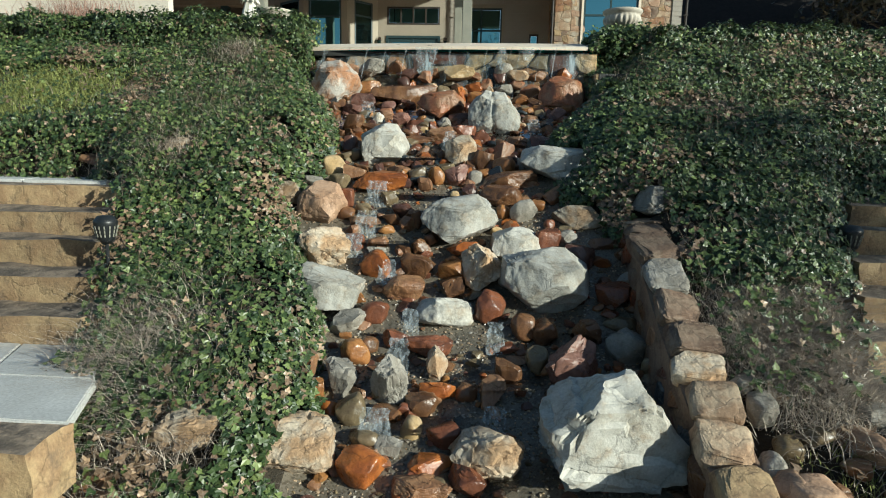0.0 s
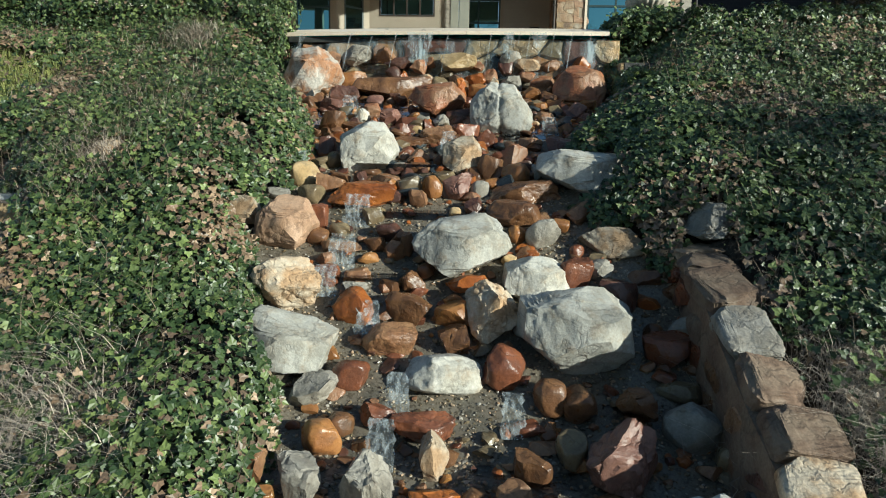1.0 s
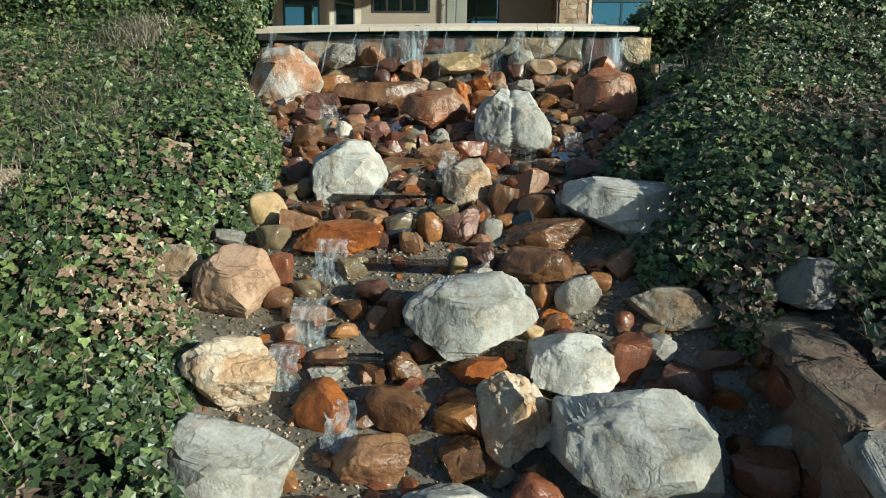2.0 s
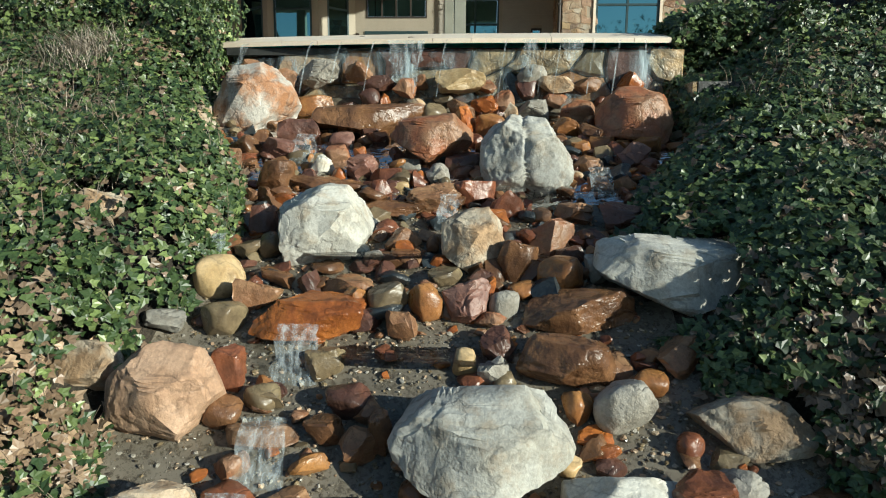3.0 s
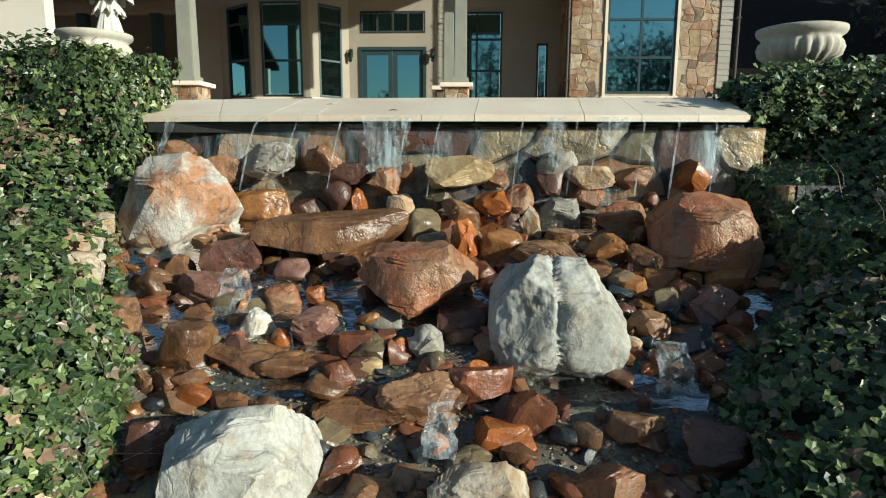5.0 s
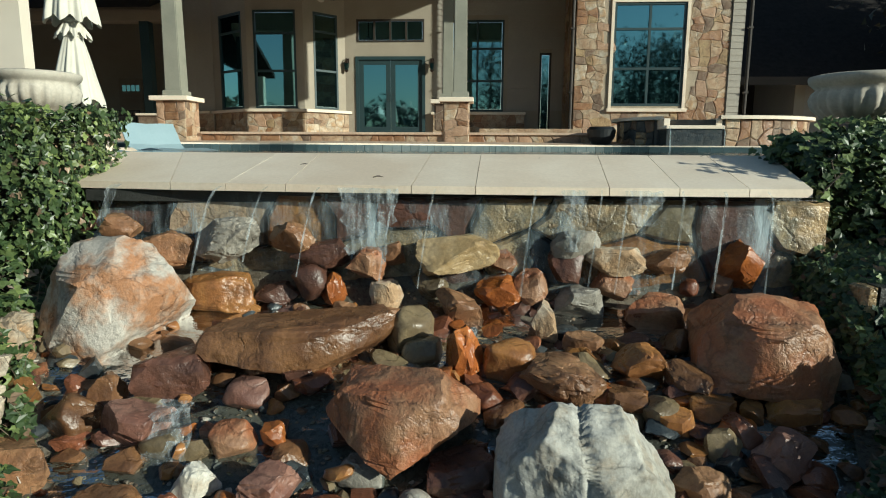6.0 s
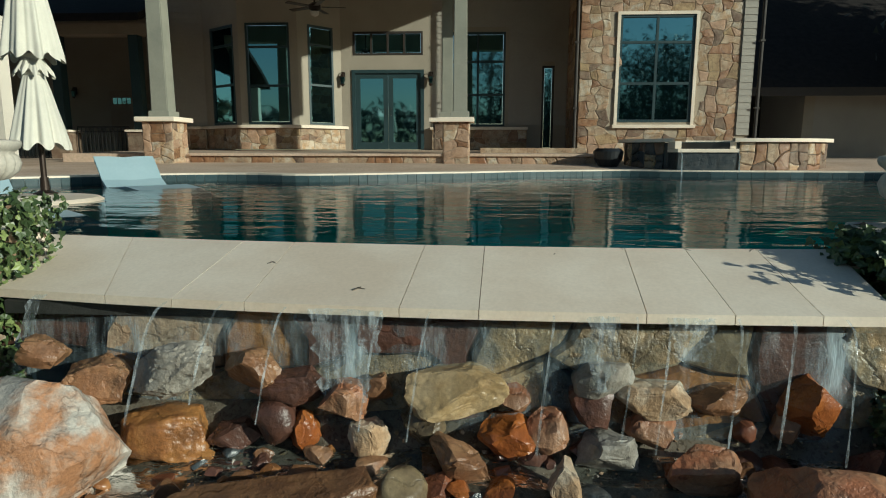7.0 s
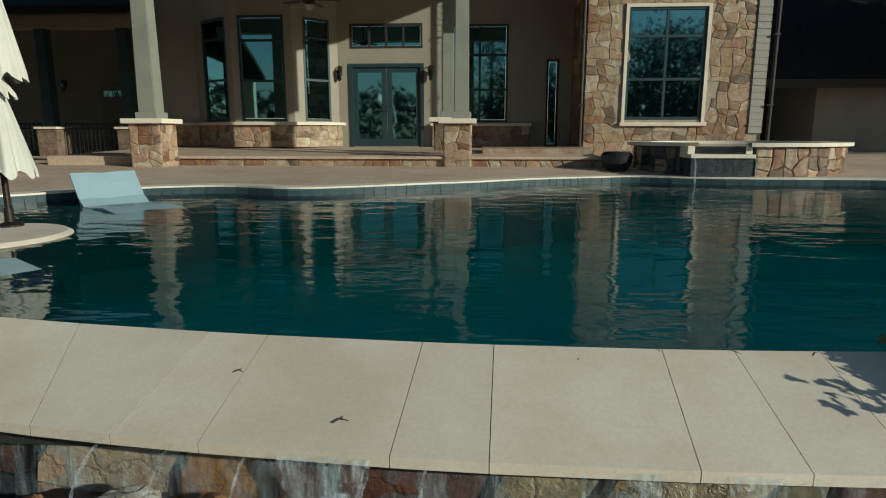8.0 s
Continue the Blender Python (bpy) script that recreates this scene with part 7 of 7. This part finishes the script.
# trailing stems from the hedge by the right plinth
for k in range(26):
    rnd = random.Random(900 + k)
    x = rnd.uniform(1.95, 2.5)
    pts = [Vector((x + 0.16, 8.0, 3.55))]
    for j in range(6):
        pts.append(pts[-1] + Vector((rnd.uniform(-0.08, 0.03), rnd.uniform(-0.05, 0.02), rnd.uniform(-0.10, 0.03) if j else 0.05)))
    if k < 8:
        st = part("ivy_stem", tube(bmesh.new(), pts, [0.004] * len(pts), 5), "bark")
        tagged(st, "thin trailing ivy stem over the curb", "ivy stem", group="trailing stems")
    if k == 0:
        trail = []
    for p in pts:
        for _ in range(7):
            trail.append((p + Vector((rnd.gauss(0, 0.04), rnd.gauss(0, 0.04), rnd.gauss(0, 0.04))), Vector((rnd.uniform(-0.5, 0.2), -0.7, 0.6))))
leaves("ivy_trail", trail, 0.042, 77, ["ivy_leaf", "ivy_dead"], "loose ivy trailing over the curb and plinth", "ivy", weights=0.97)


# ivy creeping round the right plinth
rnd = random.Random(911)
creep = []
for _ in range(4600):
    f = rnd.random()
    if f < 0.26:
        p = Vector((rnd.gauss(2.04, 0.065), rnd.gauss(8.25, 0.10), min(3.60, rnd.gauss(3.52, 0.05))))
        if p.x < 1.96:
            p.z = min(p.z, 3.54)
    elif f < 0.36:
        p = Vector((rnd.uniform(2.1, 2.66), rnd.uniform(8.08, 8.2), 3.61 + 0.07 * rnd.random()))
    else:
        p = Vector((rnd.uniform(1.98, 2.8), rnd.uniform(7.88, 8.08), rnd.uniform(2.7, 3.5)))
    creep.append((p, Vector((-0.3, -0.6, 0.6))))
leaves("ivy_clump", creep, 0.042, 912, ["ivy_leaf", "ivy_dead"], "dark ivy creeping over the curb round the plinth", "ivy", weights=0.96)


# ivy hanging over the return wall
rnd = random.Random(921)
hang = []
for _ in range(5200):
    y = rnd.uniform(6.75, 7.95)
    top = 2.80 + 0.22 * smooth01(7.2, 7.6, y)
    f = rnd.random()
    if f < 0.62:
        x = rnd.uniform(1.92, 2.9)
        p = Vector((x, y, max(ground_z(x, y), top - 0.1 * (x - 1.94)) + 0.05 + 0.08 * noise.noise((x * 4, y * 4, 1.0))))
    else:
        p = Vector((1.90 - 0.05 * rnd.random(), y, top - 0.42 * rnd.random() ** 2 * (0.5 + 0.9 * abs(noise.noise((y * 5, 0, 7.0))))))
    hang.append((p, Vector((-0.55, -0.5, 0.6))))
leaves("ivy_drape", hang, 0.042, 922, ["ivy_leaf", "ivy_dead"], "shaded ivy hanging over the wet side wall", "ivy", weights=0.96)


# dry grass and bare stems
def blades(name, spots, lo, hi, width, seed, material, label, lean=0.9):
    rnd = random.Random(seed)
    verts, faces = [], []
    for at in spots:
        a, L = rnd.uniform(0, 6.3), rnd.uniform(lo, hi)
        d = Vector((math.cos(a), math.sin(a) - 0.3, 0)) * lean * rnd.uniform(0.3, 1.2)
        s = Vector((-math.sin(a), math.cos(a), 0)) * width
        m = at + (d * 0.45 + Vector((0, 0, 0.75))) * L * 0.5
        e = at + (d + Vector((0, 0, 0.75))) * L
        k0 = len(verts)
        verts += [at - s, at + s, m + s * 0.7, m - s * 0.7, e]
        faces += [(k0, k0 + 1, k0 + 2, k0 + 3), (k0 + 3, k0 + 2, k0 + 4)]
    me = bpy.data.meshes.new(name)
    me.from_pydata(verts, [], faces)
    me.materials.append(MATS[material])
    return tagged(new(name, me), label, "grass", kind="stuff")


def tuft(cx, cy, r, n, seed, lift=0.05):
    rnd = random.Random(seed)
    out = []
    for _ in range(n):
        x, y = rnd.gauss(cx, r), rnd.gauss(cy, r)
        out.append(Vector((x, y, ground_z(x, y) + lift * rnd.random())))
    return out


straw = []
for k, (x, y, r, n) in enumerate(((-1.5, 3.0, 0.16, 700), (-1.35, 3.5, 0.18, 500), (-2.2, 5.1, 0.22, 1100), (-2.4, 7.25, 0.14, 1300), (-2.9, 6.4, 0.3, 300), (2.65, 3.3, 0.22, 1500), (2.6, 3.5, 0.28, 1200), (2.9, 4.9, 0.25, 500), (3.9, 6.7, 0.4, 700), (3.0, 5.6, 0.4, 400), (-3.6, 5.6, 0.4, 400), (-1.1, 2.7, 0.22, 700), (-0.9, 2.4, 0.25, 500), (-1.2, 3.1, 0.2, 600), (-2.0, 6.2, 0.3, 400), (-3.0, 7.0, 0.3, 400), (2.4, 3.9, 0.3, 900), (2.60, 3.3, 0.25, 4200), (2.75, 3.7, 0.25, 2600), (-1.45, 3.25, 0.2, 1500), (-1.25, 2.9, 0.2, 1200), (-2.3, 6.0, 0.4, 1500), (-2.6, 5.5, 0.3, 900), (3.2, 6.2, 0.5, 1500), (4.2, 7.0, 0.5, 1500))):
    straw += tuft(x, y, r, n, 300 + k, 0.26 if x == -2.4 else 0.18 if x < 0 else 0.11)
blades("dry_grass", straw, 0.08, 0.26, 0.0022, 51, "dry_grass", "tangled straw-coloured dry grass and stems", 1.7)
rnd = random.Random(57)
stems = []
for at, n in bank_spots(-4.5, -0.5, 2.1, 7.6, 1800, 58, 0.2) + bank_spots(2.1, 5.0, 2.6, 7.6, 2200, 59, 0.2):
    stems.append(at)
blades("bare_stems", stems, 0.10, 0.32, 0.0016, 60, "stem", "thin bare stems standing out of the ivy", 1.7)
blades("green_grass", tuft(2.5, 3.3, 0.09, 500, 61) + tuft(-4.3, 6.5, 0.48, 12000, 62, 0.16) + tuft(2.55, 2.6, 0.12, 200, 63), 0.05, 0.14, 0.003, 64, "turf", "short bright green grass tufts")
rnd = random.Random(71)
fallen = []
for _ in range(240):
    y = rnd.uniform(2.4, 7.4)
    x = rnd.choice((rnd.uniform(-3.5, left_edge(y)), rnd.uniform(right_edge(y), 4.0)))
    fallen.append((Vector((x, y, ground_z(x, y) + 0.16)), Vector((0, -0.4, 1))))
leaves("fallen_leaves", fallen, 0.06, 72, ["ivy_dead", "ivy_dead"], "scattered curled brown oak leaves on the ivy", "leaves")

# twigs and leaves on the ledge
for k, (x, y, z, L, turn) in enumerate(((0.68, 8.30, 3.49, 0.12, 50), (-0.16, 7.93, 3.41, 0.05, 20), (1.0, 8.36, 3.50, 0.04, 80), (1.30, 8.36, 3.50, 0.05, 120), (1.56, 8.36, 3.50, 0.05, 30), (-0.6, 8.2, 3.47, 0.04, 10))):
    tw = thing("twig", (x, y, 3.357 + (y - lip_y(x)) * 0.223), "small dark twig lying on the limestone ledge", "twig", group="twigs on the ledge", turn=turn)
    bm = bmesh.new()
    tube(bm, [(0, 0, 0.006), (L * 0.5, 0.01, 0.012), (L, -0.005, 0.008)], [0.003, 0.003, 0.0015], 5)
    tube(bm, [(L * 0.5, 0.01, 0.01), (L * 0.75, 0.05 * L / 0.12, 0.014)], [0.002, 0.001], 5)
    part("stick", bm, "bark", tw)


# ---- wooded distance ----
def far_tree(x, y, h, seed, bare=True, z=3.3, thick=120, where="behind the house or added beside it for shade", twigs=14):
    rnd = random.Random(seed)
    t = thing("tree", (x, y, z), "tall bare winter tree, grey-brown, " + where if bare else "dark evergreen tree " + where, "tree", group="trees behind the house or added beside it for shade")
    bm = bmesh.new()
    tube(bm, [(0, 0, 0), (rnd.uniform(-0.3, 0.3), 0, h * 0.4), (rnd.uniform(-0.6, 0.6), 0, h)], [h * 0.022, h * 0.016, h * 0.004], 7)
    tips = []
    for _ in range(26):
        z = h * rnd.uniform(0.25, 0.95)
        a, L = rnd.uniform(0, 6.3), h * 0.26 * (1.15 - z / h)
        e = Vector((math.cos(a) * L, math.sin(a) * L, z + L * 0.7))
        tube(bm, [(0, 0, z), tuple(e * 0.5 + Vector((0, 0, z * 0.5))), tuple(e)], [h * 0.006, h * 0.004, h * 0.0015], 4)
        tips.append(e)
    part("trunk", bm, "bark", t)
    verts, faces = [], []
    for e in tips:
        for _ in range(thick if not bare else twigs):
            p = e + Vector((rnd.gauss(0, 1), rnd.gauss(0, 1), rnd.gauss(0, 0.8))) * h * 0.07
            u, v = Vector((rnd.gauss(0, 1), rnd.gauss(0, 1), rnd.gauss(0, 1))) * h * 0.012, Vector((rnd.gauss(0, 1), rnd.gauss(0, 1), rnd.gauss(0, 1))) * h * 0.012
            k = len(verts)
            verts += [p, p + u, p + v]
            faces.append((k, k + 1, k + 2))
    me = bpy.data.meshes.new("crown")
    me.from_pydata(verts, [], faces)
    me.materials.append(MATS["far_leaf"])
    c = new("crown", me)
    c.parent = t


rnd = random.Random(88)
for k in range(20):
    far_tree(7 + 1.9 * k * 0.9 + rnd.uniform(-0.6, 0.6), rnd.uniform(38, 52), rnd.uniform(12, 18), 700 + k, k % 3 != 0)
# evergreens out of view, added to shade the garage range
for k, (x, y, h) in enumerate(((19, 21, 13), (22, 23, 13), (20.5, 22.2, 12), (16.0, 24.4, 10), (25, 20, 14), (17.2, 21.8, 11))):
    far_tree(x, y, h, 760 + k, False, 3.3, 420)
# unseen tree, placed towards the sun to throw shade on the right bank
far_tree(14.6, -0.8, 6.9, 780, False, -0.3, 120, "added out of view to shade the right bank")


rnd = random.Random(89)
for k in range(24):
    far_tree(2.0 + 1.5 * k + rnd.uniform(-0.8, 0.8), rnd.uniform(-48, -30), rnd.uniform(14, 19), 790 + k, True, -2.4, 120, "at the foot of the garden", 60)


# far woods round the garden, closing the view behind the camera
def far_woods(seed, name, label):
    rnd = random.Random(seed)
    verts, faces = [], []
    for _ in range(26000):
        a = rnd.uniform(0, 2 * math.pi)
        r = rnd.uniform(85, 110)
        x, y = r * math.cos(a), r * math.sin(a)
        if y > 60:
            continue
        top = 12.5 + 3.5 * noise.noise((a * 9, 0, 3)) + 2 * noise.noise((a * 31, 0, 5))
        c = Vector((x, y, -3 + (top + 3) * rnd.random() ** 0.8))
        k = len(verts)
        verts += [c + Vector((rnd.gauss(0, 1), rnd.gauss(0, 1), rnd.gauss(0, 1))) * 0.75 for _ in range(3)]
        faces.append((k, k + 1, k + 2))
    me = bpy.data.meshes.new(name)
    me.from_pydata(verts, [], faces)
    me.materials.append(MATS["far_leaf"])
    tagged(new(name, me), label, "woods", kind="stuff")


far_woods(95, "far_woods", "dark winter woods in the distance")
rnd = random.Random(97)
blades("dry_shrub", [Vector((rnd.gauss(-5.9, 0.45), rnd.gauss(9.6, 0.25), 3.6 + 0.5 * rnd.random())) for _ in range(1400)], 0.2, 0.6, 0.004, 98, "shrub_twig", "bare pinkish winter shrub above the hedge", 0.8)


# ---- wall stones, each a piece of its own ----
def fieldstone(parent, x0, x1, z0, z1, step, materials, seed, holes=(), proud=0.016, to_local=None):
    """Fitted irregular stones on a plane (x along, z up, facing -y), from one jittered lattice of corners."""
    rnd = random.Random(seed)
    nx, nz = max(1, round((x1 - x0) / step)), max(1, round((z1 - z0) / (step * 0.8)))
    dx, dz = (x1 - x0) / nx, (z1 - z0) / nz
    pt = {}
    for i in range(nx + 1):
        for j in range(nz + 1):
            jx = 0 if i in (0, nx) else rnd.uniform(-0.36, 0.36) * dx
            jz = 0 if j in (0, nz) else rnd.uniform(-0.36, 0.36) * dz
            pt[i, j] = Vector((x0 + dx * i + jx, z0 + dz * j + jz))
    mid = {}

    def between(a, b):
        key = (min(a, b), max(a, b))
        if key not in mid:
            m = (pt[a] + pt[b]) / 2
            border = (a[0] == b[0] and a[0] in (0, nx)) or (a[1] == b[1] and a[1] in (0, nz))
            mid[key] = m if border else m + Vector((rnd.uniform(-0.12, 0.12) * dx, rnd.uniform(-0.12, 0.12) * dz))
        return mid[key]

    used = set()
    for i in range(nx):
        for j in range(nz):
            if (i, j) in used:
                continue
            span = 2 if i + 1 < nx and (i + 1, j) not in used and rnd.random() < 0.24 else 1
            tall = 2 if span == 1 and j + 1 < nz and (i, j + 1) not in used and rnd.random() < 0.22 else 1
            for a in range(span):
                for b in range(tall):
                    used.add((i + a, j + b))
            ring = [(i + a, j) for a in range(span + 1)] + [(i + span, j + b) for b in range(1, tall + 1)] + [(i + a, j + tall) for a in range(span - 1, -1, -1)] + [(i, j + b) for b in range(tall - 1, 0, -1)]
            loop = []
            for a, b in zip(ring, ring[1:] + ring[:1]):
                loop += [pt[a], between(a, b)]
            c = sum(loop, Vector((0, 0))) / len(loop)
            if any(h[0] < c.x < h[1] and h[2] < c.y < h[3] for h in holes):
                continue
            gap = 0.0035
            front = proud * rnd.uniform(0.7, 1.25)
            bm = bmesh.new()
            rings = []
            for inset, y in ((gap, 0.0), (gap + 0.003, -front * 0.6), (gap + 0.018, -front)):
                row = []
                for p in loop:
                    d = c - p
                    q = p + d.normalized() * min(inset * 1.2, d.length * 0.5)
                    row.append(bm.verts.new((q.x, y + (rnd.uniform(-0.004, 0.004) if y else 0), q.y)))
                rings.append(row)
            n = len(loop)
            for A, Bq in zip(rings, rings[1:]):
                for k in range(n):
                    bm.faces.new((A[k], A[(k + 1) % n], Bq[(k + 1) % n], Bq[k]))
            tip = bm.verts.new((c.x + rnd.uniform(-0.02, 0.02), -front * rnd.uniform(1.0, 1.3), c.y))
            for k in range(n):
                bm.faces.new((rings[-1][k], rings[-1][(k + 1) % n], tip))
            ob = part("stone", bm, rnd.choice(materials), parent)
            if to_local is not None:
                ob.matrix_local = to_local
    return parent


WARM = ["field", "field", "pale", "pale", "tan", "peach", "field", "field_dark", "block", "tan"]
fieldstone(wing, 2.66, 6.32, 3.55, 8.0, 0.235, WARM, 601, [(3.42, 5.43, 4.44, 7.14)], 0.013)
# darker mix than the front: the side wall's shade is put into the stones
fieldstone(wing_side, 0.0, BACK - WING, 3.6, 7.6, 0.30, ["field_dark", "brown", "tan", "field"], 602)
fieldstone(weir, -1.80, 2.00, 2.42, 3.30, 0.27, ["weir_stone", "weir_stone", "olive", "weir_stone", "field", "slate", "amber", "maroon", "tan"], 603, proud=0.065)
for ob in weir.children:
    xs = [v.co.x for v in ob.data.vertices]
    ob.matrix_local = pose(0, lip_y(sum(xs) / len(xs)) + 0.155, 0)
for k in range(3):
    pts = ((-7.26, BACK), (-5.88, 21.40), (-4.30, 21.40), (-3.35, BACK))
    (ax, ay), (bx, by) = pts[k], pts[k + 1]
    fieldstone(stone_base, 0, math.hypot(bx - ax, by - ay), PORCH, 4.5, 0.22, WARM, 610 + k, to_local=pose(ax, ay, 0, 0, 0, math.degrees(math.atan2(by - ay, bx - ax))))
fieldstone(base_left, -8.2, -7.22, PORCH, 4.5, 0.24, WARM, 615, to_local=pose(0, BACK - 0.14, 0))
fieldstone(base_right, -0.95, 1.6, PORCH, 4.48, 0.24, WARM, 616, to_local=pose(0, BACK - 0.14, 0))
fieldstone(porch, -5.5, 2.60, DECK + 0.03, PORCH_FRONT - 0.045, 0.24, ["field", "field", "field_dark", "pale", "tan", "peach"], 617, to_local=pose(0, 17.74, 0))
for p, w, z0, z1, s in ((pier_left, 0.66, DECK, 4.48, 620), (pier_right, 0.56, DECK, 4.48, 624), (pier_small, 0.40, PORCH, 4.53, 628)):
    h = w / 2 - 0.03
    for k in range(4):
        fieldstone(p, -h, h, z0, z1, 0.21, ["field", "pale", "tan", "peach", "field_dark"], s + k, to_local=pose(0, 0, 0, 0, 0, 90 * k) @ pose(0, -h, 0))
fieldstone(side_wall, 0.0, 0.55, 2.4, 3.00, 0.24, ["field_dark", "slate", "weir_stone", "olive"], 604, proud=0.04)
fieldstone(side_wall, 0.551, 1.05, 2.3, 2.78, 0.24, ["field_dark", "slate", "weir_stone", "olive"], 605, proud=0.04)
# spa cladding: stones bent round the drum in narrow bays
for k in range(13):
    a = 180 + 180 * (k + 0.5) / 13
    if 227 < a < 259:
        continue
    w = R * math.pi / 13
    # left bays take darker stones, putting their shade into the colour
    fieldstone(spa, -w / 2, w / 2, DECK - 0.05, 4.09, 0.2, ["weir_stone", "field_dark", "slate"] if a < 250 else ["field", "field_dark", "tan", "pale"], 640 + k, proud=0.03,
               to_local=pose(0, 0, 0, 0, 0, a + 90) @ pose(0, -(R - 0.06), 0))
# waterline tiles along the far rim
tile = mesh_of("tile", boxed(-0.0735, 0.0735, 0, 0.012, -0.060, 0.060, 0.003), "pool_tile")
for a, b in zip(far_line, far_line[1:]):
    seg = (b - a).length
    n = max(1, round(seg / 0.15))
    for k in range(n):
        p = a + (b - a) * ((k + 0.5) / n)
        ob = new("tile", tile)
        ob.parent = coping
        ang = math.degrees(math.atan2(b.y - a.y, b.x - a.x))
        ob.matrix_local = pose(p.x, p.y - 0.012, WATER + 0.03, 0, 0, ang) @ Matrix.Diagonal((seg / n / 0.15, 1, 1, 1))
